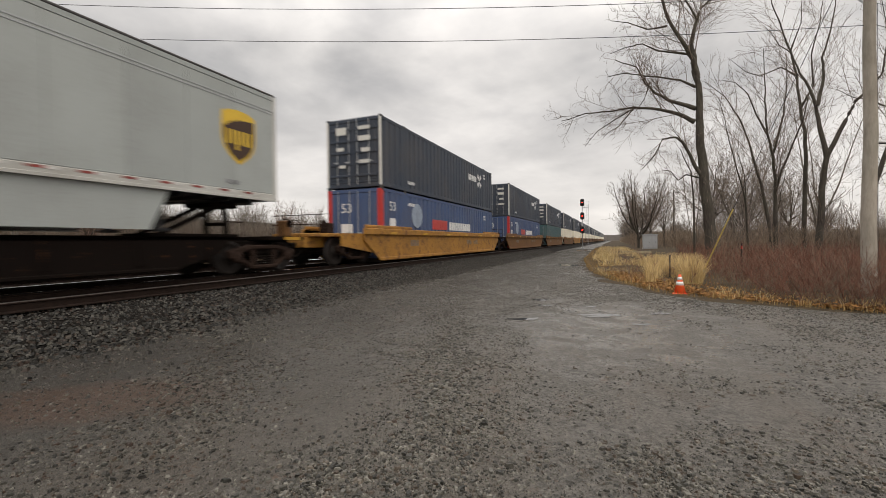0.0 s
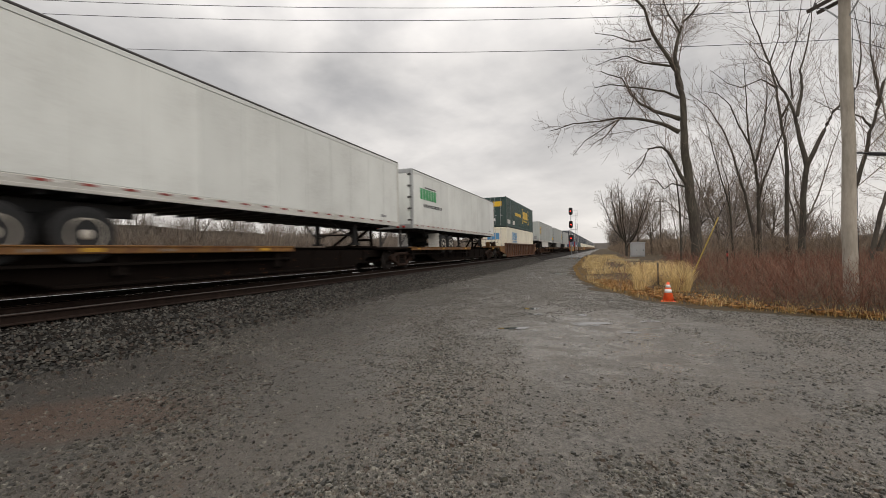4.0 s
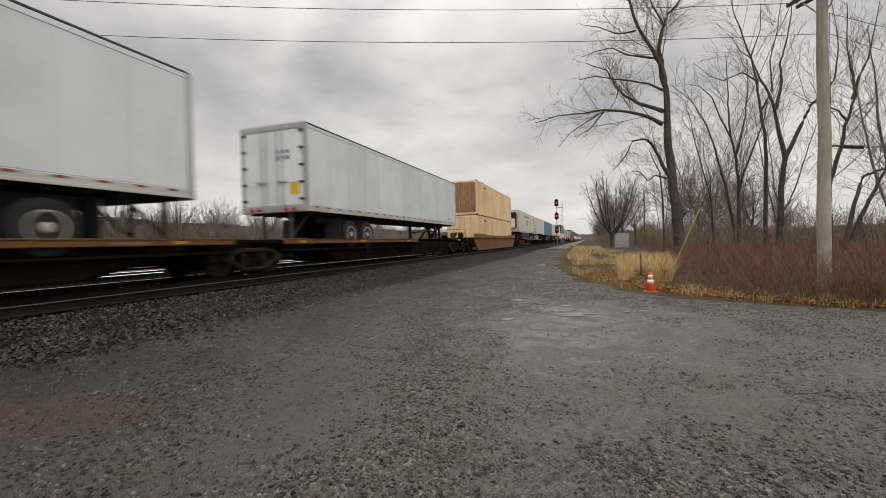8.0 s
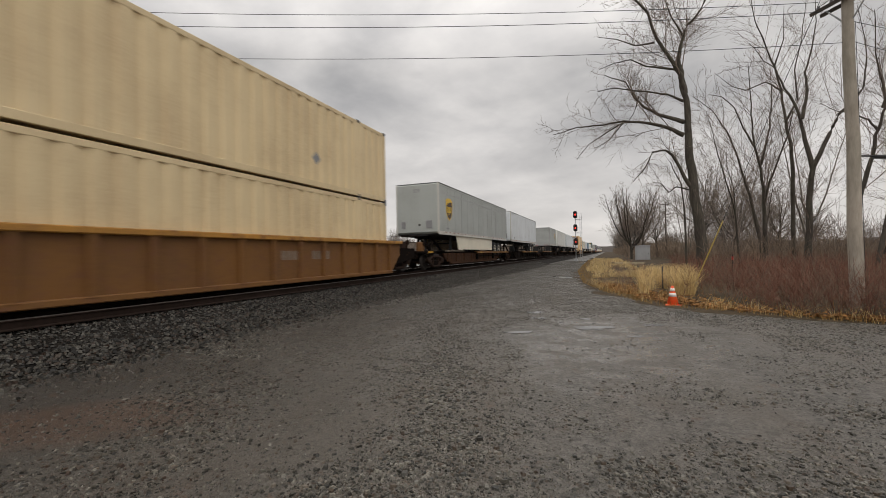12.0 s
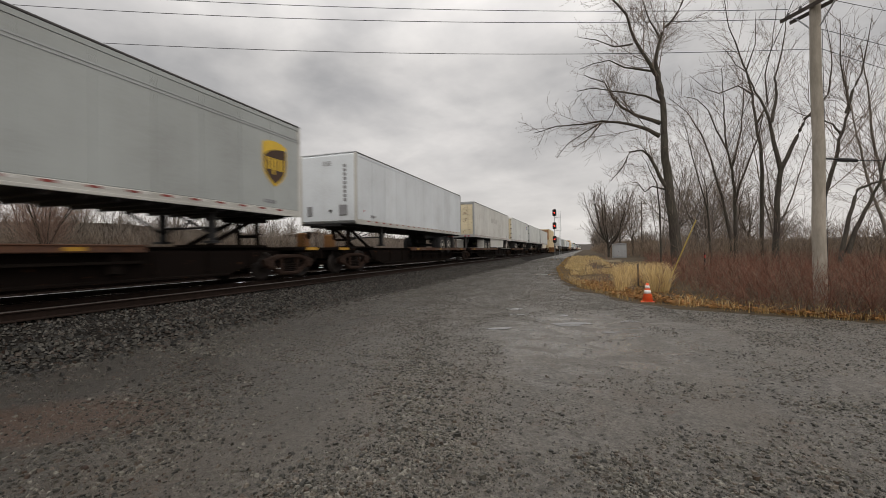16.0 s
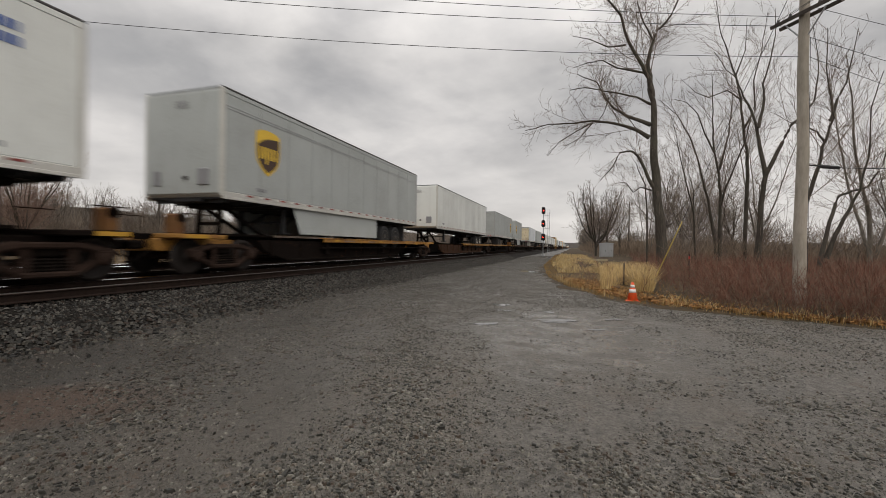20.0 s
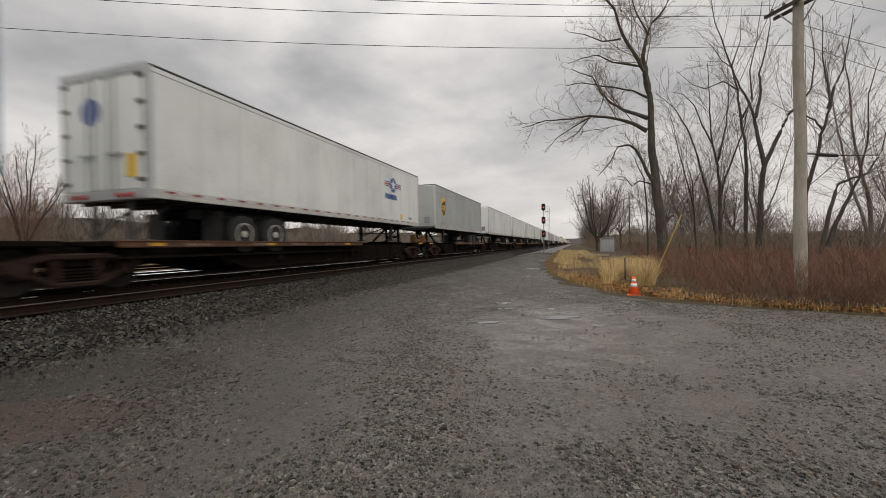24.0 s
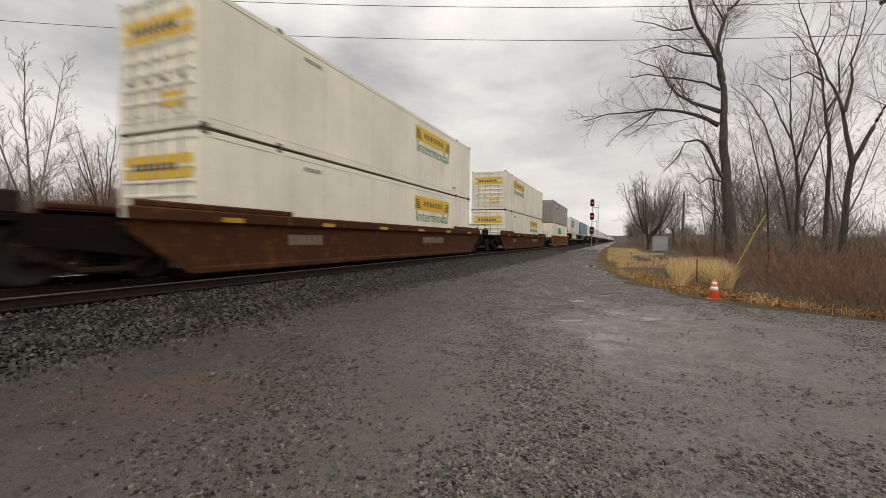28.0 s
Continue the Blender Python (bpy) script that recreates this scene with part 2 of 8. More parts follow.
M["mark_dkgreen"] = plain("dull_green_lettering", (0.07, 0.23, 0.12), 0.5, 0.0, 0.1)
M["mark_black"] = plain("black_lettering", (0.03, 0.03, 0.035), 0.5, 0.0, 0.1)
M["mark_grey"] = plain("grey_lettering", (0.25, 0.25, 0.26), 0.5, 0.0, 0.1)
M["mark_blue"] = plain("blue_lettering", (0.04, 0.09, 0.30), 0.5, 0.0, 0.1)
M["mark_sky"] = plain("sky_blue_lettering", (0.09, 0.28, 0.52), 0.5, 0.0, 0.1)
M["mark_purple"] = plain("purple_label", (0.085, 0.055, 0.24), 0.5, 0.0, 0.1)
M["mark_orange"] = plain("orange_label", (0.75, 0.24, 0.05), 0.5, 0.0, 0.1)
M["mark_lime"] = plain("lime_label", (0.17, 0.30, 0.05), 0.5, 0.0, 0.1)
M["mark_white"] = plain("white_lettering", (0.72, 0.72, 0.72), 0.5, 0.0, 0.1)
M["mark_ghost"] = plain("faded_lettering", (0.60, 0.59, 0.55), 0.5, 0.0, 0.05)


M["old_yellow"] = plain("dulled_yellow_reflector", (0.50, 0.27, 0.03), 0.5, 0.0, 0.3)
M["dirty_cream"] = paint("dirty_cream_paint", (0.72, 0.63, 0.44), 0.55, 0.5, (0.26, 0.15, 0.07), rust=0.22, streak=0.4)
M["tan_door"] = paint("rust_stained_tan_paint", (0.40, 0.22, 0.10), 0.6, 0.7, (0.16, 0.065, 0.028), rust=0.25, streak=0.8)
M["mark_pale_blue"] = plain("pale_blue_emblem", (0.30, 0.36, 0.45), 0.5, 0.0, 0.3, 3.0)
M["mark_faint"] = plain("faint_old_lettering", (0.52, 0.51, 0.47), 0.5, 0.0, 0.15)
M["mark_dull"] = plain("grimy_stencil", (0.22, 0.17, 0.13), 0.7, 0.0, 0.4)


# ---- mesh building ----
class Geo:
    """Collects vertices and faces; each face keeps a material slot."""

    def __init__(self):
        self.v, self.f, self.m = [], [], []

    def add(self, vs, fs, mi=0):
        n = len(self.v)
        self.v += vs
        self.f += [tuple(i + n for i in q) for q in fs]
        self.m += [mi] * len(fs)

    def box(self, x0, x1, y0, y1, z0, z1, mi=0, c=0.0):
        """Box, with chamfered edges where c is given."""
        x0, x1 = min(x0, x1), max(x0, x1)
        y0, y1 = min(y0, y1), max(y0, y1)
        z0, z1 = min(z0, z1), max(z0, z1)
        if c <= 0:
            vs = [(x, y, z) for z in (z0, z1) for y in (y0, y1) for x in (x0, x1)]
            self.add(vs, [(0, 2, 3, 1), (4, 5, 7, 6), (0, 1, 5, 4), (2, 6, 7, 3), (0, 4, 6, 2), (1, 3, 7, 5)], mi)
            return
        lo, hi = (x0, y0, z0), (x1, y1, z1)
        vs, idx = [], {}
        for k in range(8):
            s = [(k >> a) & 1 for a in range(3)]
            for a in range(3):
                p = [0, 0, 0]
                for b in range(3):
                    p[b] = (hi[b] if s[b] else lo[b]) if b == a else (hi[b] - c if s[b] else lo[b] + c)
                idx[k, a] = len(vs)
                vs.append(tuple(p))
        fs = []
        for a in range(3):
            b, d = (a + 1) % 3, (a + 2) % 3
            for s in (0, 1):
                ks = [(s << a) | (p << b) | (q << d) for p, q in ((0, 0), (1, 0), (1, 1), (0, 1))]
                q = [idx[k, a] for k in ks]
                fs.append(tuple(q if s else q[::-1]))
            for p in (0, 1):
                for q in (0, 1):
                    k0 = (p << b) | (q << d)
                    k1 = k0 | (1 << a)
                    e = [idx[k0, b], idx[k1, b], idx[k1, d], idx[k0, d]]
                    fs.append(tuple(e if p != q else e[::-1]))
        for k in range(8):
            t = [idx[k, 0], idx[k, 1], idx[k, 2]]
            odd = bin(k).count("1") % 2
            fs.append(tuple(t if odd else t[::-1]))
        self.add(vs, fs, mi)

    def tube(self, pts, rad, n=6, mi=0, caps=True):
        """Round bar along pts; rad is one radius or one for each point."""
        pts = [Vector(p) for p in pts]
        rad = [rad] * len(pts) if isinstance(rad, (int, float)) else rad
        vs, fs = [], []
        up = Vector((0.31, 0.17, 0.93))
        for i, p in enumerate(pts):
            d = (pts[min(i + 1, len(pts) - 1)] - pts[max(i - 1, 0)])
            d = d.normalized() if d.length > 1e-9 else Vector((0, 0, 1))
            a = d.cross(up)
            a = a.normalized() if a.length > 1e-3 else Vector((1, 0, 0))
            b = d.cross(a)
            for k in range(n):
                w = 2 * math.pi * k / n
                vs.append(tuple(p + rad[i] * (math.cos(w) * a + math.sin(w) * b)))
        for i in range(len(pts) - 1):
            for k in range(n):
                k2 = (k + 1) % n
                fs.append((i * n + k, i * n + k2, (i + 1) * n + k2, (i + 1) * n + k))
        if caps:
            fs.append(tuple(range(n))[::-1])
            fs.append(tuple((len(pts) - 1) * n + k for k in range(n)))
        self.add(vs, fs, mi)

    def lathe(self, prof, cx, cy, cz, n=20, mi=0):
        """Turned shape round an axle along x; prof holds (x, r)."""
        vs, fs = [], []
        for x, r in prof:
            for k in range(n):
                w = 2 * math.pi * k / n
                vs.append((cx + x, cy + r * math.cos(w), cz + r * math.sin(w)))
        for i in range(len(prof) - 1):
            for k in range(n):
                k2 = (k + 1) % n
                fs.append((i * n + k, (i + 1) * n + k, (i + 1) * n + k2, i * n + k2))
        fs.append(tuple(range(n)))
        fs.append(tuple((len(prof) - 1) * n + k for k in range(n))[::-1])
        self.add(vs, fs, mi)

    def prism(self, poly, a0, a1, axis="x", mi=0):
        """Polygon pushed along an axis; poly holds the two other coordinates in order."""
        n = len(poly)
        put = {"x": lambda a, p: (a, p[0], p[1]), "y": lambda a, p: (p[0], a, p[1]), "z": lambda a, p: (p[0], p[1], a)}[axis]
        vs = [put(a0, p) for p in poly] + [put(a1, p) for p in poly]
        fs = [tuple(range(n))[::-1], tuple(range(n, 2 * n))]
        fs += [(i, (i + 1) % n, n + (i + 1) % n, n + i) for i in range(n)]
        self.add(vs, fs, mi)

    def mesh(self, name, mats):
        me = bpy.data.meshes.new(name)
        me.from_pydata(self.v, [], self.f)
        for m in mats if isinstance(mats, (list, tuple)) else [mats]:
            me.materials.append(m)
        if isinstance(mats, (list, tuple)) and len(mats) > 1:
            me.polygons.foreach_set("material_index", self.m)
        me.update()
        bm = bmesh.new()
        bm.from_mesh(me)
        bmesh.ops.recalc_face_normals(bm, faces=bm.faces)
        bm.to_mesh(me)
        bm.free()
        return me


def part(name, g, mat, parent, label="", at=(0, 0, 0), smooth=False):
    """One mesh object under a thing or a part; g is a Geo or a ready mesh."""
    me = g if isinstance(g, bpy.types.Mesh) else g.mesh(name, mat)
    if smooth:
        me.polygons.foreach_set("use_smooth", [True] * len(me.polygons))
    ob = new(name, me)
    ob.parent = parent
    ob.location = at
    if label:
        tagged(ob, label)
    return ob


def thing(name, label, category, group="", kind="", at=(0, 0, 0)):
    ob = new(name)
    ob.location = at
    ob.empty_display_size = 0.3
    return tagged(ob, label, category, group, kind)


def solid(name, g, mat, label, category, group="", kind="", at=(0, 0, 0), smooth=False):
    """A thing of one mesh."""
    ob = new(name, g.mesh(name, mat) if isinstance(g, Geo) else g)
    if smooth:
        ob.data.polygons.foreach_set("use_smooth", [True] * len(ob.data.polygons))
    ob.location = at
    return tagged(ob, label, category, group, kind)


def letters(text, size, depth=0.006):
    """Mesh of words in the built-in font, in the plane x = 0, read from +x, running to -y ... +y."""
    cu = bpy.data.curves.new("letters", "FONT")
    cu.body, cu.size, cu.extrude, cu.align_x, cu.align_y = text, size, depth, "CENTER", "CENTER"
    cu.resolution_u = 2
    ob = bpy.data.objects.new("letters", cu)
    me = bpy.data.meshes.new_from_object(ob)
    me.transform(Matrix(((0, 0, 1, 0), (1, 0, 0, 0), (0, 1, 0, 0), (0, 0, 0, 1))))
    bpy.data.objects.remove(ob)
    return me


MOVERS = []        # (thing, place along the track at 0 s)

# ---- railway cars: shared pieces ----
def wheel_mesh(r):
    g = Geo()
    g.lathe([(-0.07, r * 0.30), (-0.07, r * 0.82), (-0.075, r * 0.84), (-0.075, r * 1.055), (-0.045, r * 1.06), (-0.035, r), (0.06, r * 0.985), (0.065, r * 0.85), (0.02, r * 0.80), (-0.005, r * 0.5), (0.03, r * 0.28), (0.10, r * 0.26), (0.10, 0.05)], 0, 0, 0, 28)
    me = g.mesh("wheel", M["wheelsteel"])
    me.polygons.foreach_set("use_smooth", [True] * len(me.polygons))
    return me


def truck_meshes(r):
    """Two-axle bogie: side frame with its spring nest, bolster, axle with bearing caps."""
    g = Geo()
    top, wb = r + 0.20, 0.875
    outer = [(-wb - 0.30, r + 0.02), (-wb - 0.28, r + 0.17), (-wb + 0.2, r + 0.20), (-0.42, top + 0.10), (0.42, top + 0.10), (wb - 0.2, r + 0.20), (wb + 0.28, r + 0.17), (wb + 0.30, r + 0.02),
             (wb + 0.12, r - 0.02), (wb - 0.17, r - 0.04), (0.46, r - 0.24), (0.40, r - 0.29), (-0.40, r - 0.29), (-0.46, r - 0.24), (-wb + 0.17, r - 0.04), (-wb - 0.12, r - 0.02)]
    # frame as bars, so that its windows stay open
    def bar(p, q, w):
        g.tube([(0, p[0], p[1]), (0, q[0], q[1])], w, 6)
    for s in (-1, 1):
        bar((s * (wb + 0.26), r + 0.10), (s * 0.45, top + 0.06), 0.085)
        bar((s * (wb + 0.05), r + 0.04), (s * 0.40, r - 0.24), 0.075)
        bar((s * 0.36, top + 0.06), (s * 0.36, r - 0.26), 0.07)
        g.box(-0.09, 0.09, s * (wb - 0.16), s * (wb + 0.22), r - 0.02, r + 0.17, 0, 0.03)
    g.box(-0.09, 0.09, -0.46, 0.46, top + 0.0, top + 0.12, 0, 0.03)
    g.box(-0.10, 0.10, -0.44, 0.44, r - 0.31, r - 0.20, 0, 0.03)
    side = g.mesh("side_frame", M["truckiron"])
    g = Geo()
    for k in (-0.22, 0.0, 0.22):
        prof = [(0, k, r - 0.20 + 0.03 * j) for j in range(9)]
        g.tube(prof, [0.085 if j % 2 else 0.065 for j in range(9)], 8)
    spring = g.mesh("spring_nest", M["grime"])
    g = Geo()
    g.box(-1.02, 1.02, -0.22, 0.22, r + 0.06, r + 0.24, 0, 0.03)
    g.lathe([(-0.2, 0.15), (0.2, 0.15)], 0, 0, r + 0.25, 12)
    bolster = g.mesh("bolster", M["grime"])
    g = Geo()
    g.tube([(-1.13, 0, 0), (1.13, 0, 0)], 0.085, 10)
    for s in (-1, 1):
        g.lathe([(s * 1.0, 0.12), (s * 1.12, 0.13), (s * 1.16, 0.10), (s * 1.18, 0.04)], 0, 0, 0, 14)
    axle = g.mesh("axle", M["truckiron"])
    return dict(side=side, spring=spring, bolster=bolster, axle=axle, wheel=wheel_mesh(r), r=r)


TRUCK33 = truck_meshes(0.42)
TRUCK38 = truck_meshes(0.48)


def add_truck(car, y, kit):
    r = kit["r"]
    t = part("truck", kit["bolster"], None, car, "grimy two-axle truck with cast side frames", (0, y, 0))
    for s in (-1, 1):
        part("side_frame", kit["side"], None, t, at=(s * 1.03, 0, 0))
        part("spring_nest", kit["spring"], None, t, at=(s * 1.03, 0, 0))
    for w in (-0.875, 0.875):
        part("axle", kit["axle"], None, t, at=(0, w, r))
        for s in (-1, 1):
            o = part("wheel", kit["wheel"], None, t, at=(s * 0.755, w, r))
            if s < 0:
                o.rotation_euler = (0, 0, math.pi)


def bars(car, name, mat, rows, label=""):
    """Flat painted marks on the near side; rows of (x, y0, y1, z0, z1)."""
    g = Geo()
    for x, y0, y1, z0, z1 in rows:
        g.box(x - 0.002, x + 0.008, y0, y1, z0, z1)
    return tagged(part(name, g, mat, car, label), kind="stuff")


def spine_car(y0, y1, near_truck, far_truck, hitch, tail, full, colour, tint, seed, girder="sill_shaded"):
    """One unit of a spine car between y0 and y1 (its ends); hitch: place of the kingpin stand; tail: the two ends of the wheel platform."""
    rnd = random.Random(seed)
    c = thing("spine_car", f"{tint} spine car carrying a trailer, grimy", "railway car", "units of the freight train")
    mid = (y0 + y1) / 2
    Y = lambda y: y - mid
    g = Geo()
    a0, b0 = Y(y0) + 0.1, Y(y1) - 0.1
    belly = [(a0, 0.92), (b0, 0.92), (b0, 0.62), (b0 - 1.5, 0.60), (b0 - 3.2, 0.22), (a0 + 3.2, 0.22), (a0 + 1.5, 0.60), (a0, 0.62)]
    g.prism(belly, -0.30, 0.30, "x")
    g.prism([(a0 + 3.0, 0.30), (b0 - 3.0, 0.30), (b0 - 3.25, 0.20), (a0 + 3.25, 0.20)], -0.36, 0.36, "x")
    g.box(-0.36, 0.36, Y(y0) + 0.1, Y(y1) - 0.1, 0.92, 0.97, 0, 0.01)
    part("centre_sill", g, M["sill_shaded"], c)
    # deep girders on both sides, most with the under-deck shade in their colour
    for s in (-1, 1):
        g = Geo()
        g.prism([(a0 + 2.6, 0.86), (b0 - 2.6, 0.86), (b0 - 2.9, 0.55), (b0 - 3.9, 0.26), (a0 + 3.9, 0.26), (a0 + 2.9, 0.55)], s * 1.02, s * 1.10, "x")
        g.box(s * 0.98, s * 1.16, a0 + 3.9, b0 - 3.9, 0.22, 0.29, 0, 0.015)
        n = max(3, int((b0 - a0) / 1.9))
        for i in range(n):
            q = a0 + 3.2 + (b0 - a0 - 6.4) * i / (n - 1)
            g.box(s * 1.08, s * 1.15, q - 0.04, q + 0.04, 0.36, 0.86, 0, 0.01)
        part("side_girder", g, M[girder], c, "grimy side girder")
    spans = [(y0 + 0.7, y1 - 0.7)] if full else [tail]
    sp_mat = M[colour]
    for a, b in spans:
        g = Geo()
        g.box(-1.27, 1.27, Y(a), Y(b), 0.61, 0.66, 0)
        n = max(2, int((b - a) / 1.15))
        for i in range(n + 1):
            q = Y(a) + (Y(b) - Y(a)) * i / n
            g.prism([(-1.2, 0.60), (-0.3, 0.44), (0.3, 0.44), (1.2, 0.60)], q - 0.05, q + 0.05, "y")
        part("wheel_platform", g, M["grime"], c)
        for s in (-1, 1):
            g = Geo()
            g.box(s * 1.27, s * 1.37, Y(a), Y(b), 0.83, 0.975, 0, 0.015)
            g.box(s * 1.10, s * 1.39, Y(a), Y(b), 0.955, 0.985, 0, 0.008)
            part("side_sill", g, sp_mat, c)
        # dark under-frame between the sill and the spine, deepened to fill its shade
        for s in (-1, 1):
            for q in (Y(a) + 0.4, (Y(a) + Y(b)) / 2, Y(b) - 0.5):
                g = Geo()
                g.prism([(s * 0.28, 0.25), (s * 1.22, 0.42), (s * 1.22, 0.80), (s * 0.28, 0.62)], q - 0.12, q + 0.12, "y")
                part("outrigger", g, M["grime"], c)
        marks = [(1.372, Y(a) + (b - a) * f, Y(a) + (b - a) * f + 0.34, 0.865, 0.935) for f in (0.06, 0.42, 0.86)]
        bars(c, "reflector", M["old_yellow"], marks, "dulled yellow reflective strips")
        g = Geo()
        for k in range(4):
            q = Y(a) + (b - a) * (0.15 + 0.2 * k) + rnd.uniform(-0.3, 0.3)
            for j in range(rnd.randint(3, 6)):
                g.box(1.370, 1.375, q + 0.13 * j, q + 0.13 * j + 0.08, 0.865, 0.92)
        tagged(part("stencil_mark", g, M["mark_dull"], c), kind="stuff")
    # end platforms above the trucks
    for e, s in ((y0, 1), (y1, -1)):
        g = Geo()
        g.box(-1.18, 1.18, Y(e) + s * 0.15, Y(e) + s * 1.5, 0.86, 0.97, 0, 0.02)
        g.box(-0.55, 0.55, Y(e) + s * 0.1, Y(e) + s * 2.4, 0.55, 0.86, 0, 0.03)
        part("end_platform", g, sp_mat if colour == "ochre" else M["sill_shaded"], c)
    if hitch is not None:
        h = Y(hitch)
        s = 1 if hitch > mid else -1
        g = Geo()
        g.box(-0.5, 0.5, h - s * 2.0, h + s * 0.4, 0.95, 1.03, 0, 0.02)
        hs = part("hitch_stand", g, M["grime"], c, "black steel trailer hitch stand")
        g = Geo()
        g.box(-0.48, 0.48, h - 0.42, h + 0.42, 1.72, 1.86, 0, 0.03)
        part("head_plate", g, M["grime"], hs)
        for x in (-0.36, 0.36):
            g = Geo()
            g.tube([(x, h + s * 0.12, 0.95), (x, h + s * 0.05, 1.75)], 0.075, 6)
            part("leg", g, M["grime"], hs)
            g = Geo()
            g.tube([(x, h - s * 1.75, 0.97), (x, h - s * 0.15, 1.74)], 0.065, 6)
            part("strut", g, M["grime"], hs)
        g = Geo()
        g.tube([(-0.36, h + s * 0.1, 1.3), (0.36, h + s * 0.1, 1.3)], 0.05, 6)
        part("cross_bar", g, M["grime"], hs)
    # brake gear below
    g = Geo()
    q = rnd.uniform(-2, 2)
    g.box(0.35, 0.85, q - 0.45, q + 0.45, 0.20, 0.50, 0, 0.05)
    g.tube([(0.3, Y(y0) + 1, 0.40), (0.3, Y(y1) - 1, 0.40)], 0.03, 5)
    g.tube([(0.42, Y(y0) + 1.2, 0.34), (0.42, Y(y1) - 1.2, 0.34)], 0.025, 5)
    part("brake_gear", g, M["grime"], c)
    for y in (near_truck, far_truck):
        if y is not None:
            add_truck(c, Y(y), TRUCK33)
    for y, s in ((y0, -1), (y1, 1)):
        add_end(c, Y(y), s, rnd)
    # brake stand, grab rails and yellow corner plates where two cars are coupled
    for e, s, tr in ((y0, 1, near_truck), (y1, -1, far_truck)):
        if tr is None or abs(tr - e) < 1.0:
            continue
        q = Y(e)
        g = Geo()
        g.box(0.50, 0.86, q + s * 0.28, q + s * 0.58, 0.96, 1.45, 0, 0.04)
        st = part("brake_stand", g, M["brown"], c, "rust-brown hand brake stand")
        g = Geo()
        g.lathe([(-0.015, 0.115), (0.015, 0.12), (0.015, 0.095), (-0.015, 0.095)], 0.885, q + s * 0.43, 1.36, 18)
        part("brake_wheel", g, M["truckiron"], st)
        for x in (-1.12, 1.12):
            g = Geo()
            g.tube([(x, q + s * 0.3, 0.95), (x, q + s * 0.3, 1.45), (x, q + s * 1.0, 1.45), (x, q + s * 1.0, 0.95)], 0.016, 5)
            part("grab_rail", g, M["truckiron"], c)
        g = Geo()
        g.box(1.18, 1.186, q + s * 0.3, q + s * 0.95, 0.87, 0.96)
        part("corner_plate", g, M["old_yellow"], c, "yellow corner plate")
    MOVERS.append((c, mid))
    return c


def add_end(c, y, s, rnd):
    g = Geo()
    g.box(-0.13, 0.13, y - 0.5, y + 0.5, 0.60, 0.80, 0, 0.04)
    g.tube([(0.35, y - s * 0.1, 0.62), (0.37, y + s * 0.3, 0.34), (0.2, y + s * 0.45, 0.30)], 0.025, 5)
    part("coupler", g, M["grime"], c)


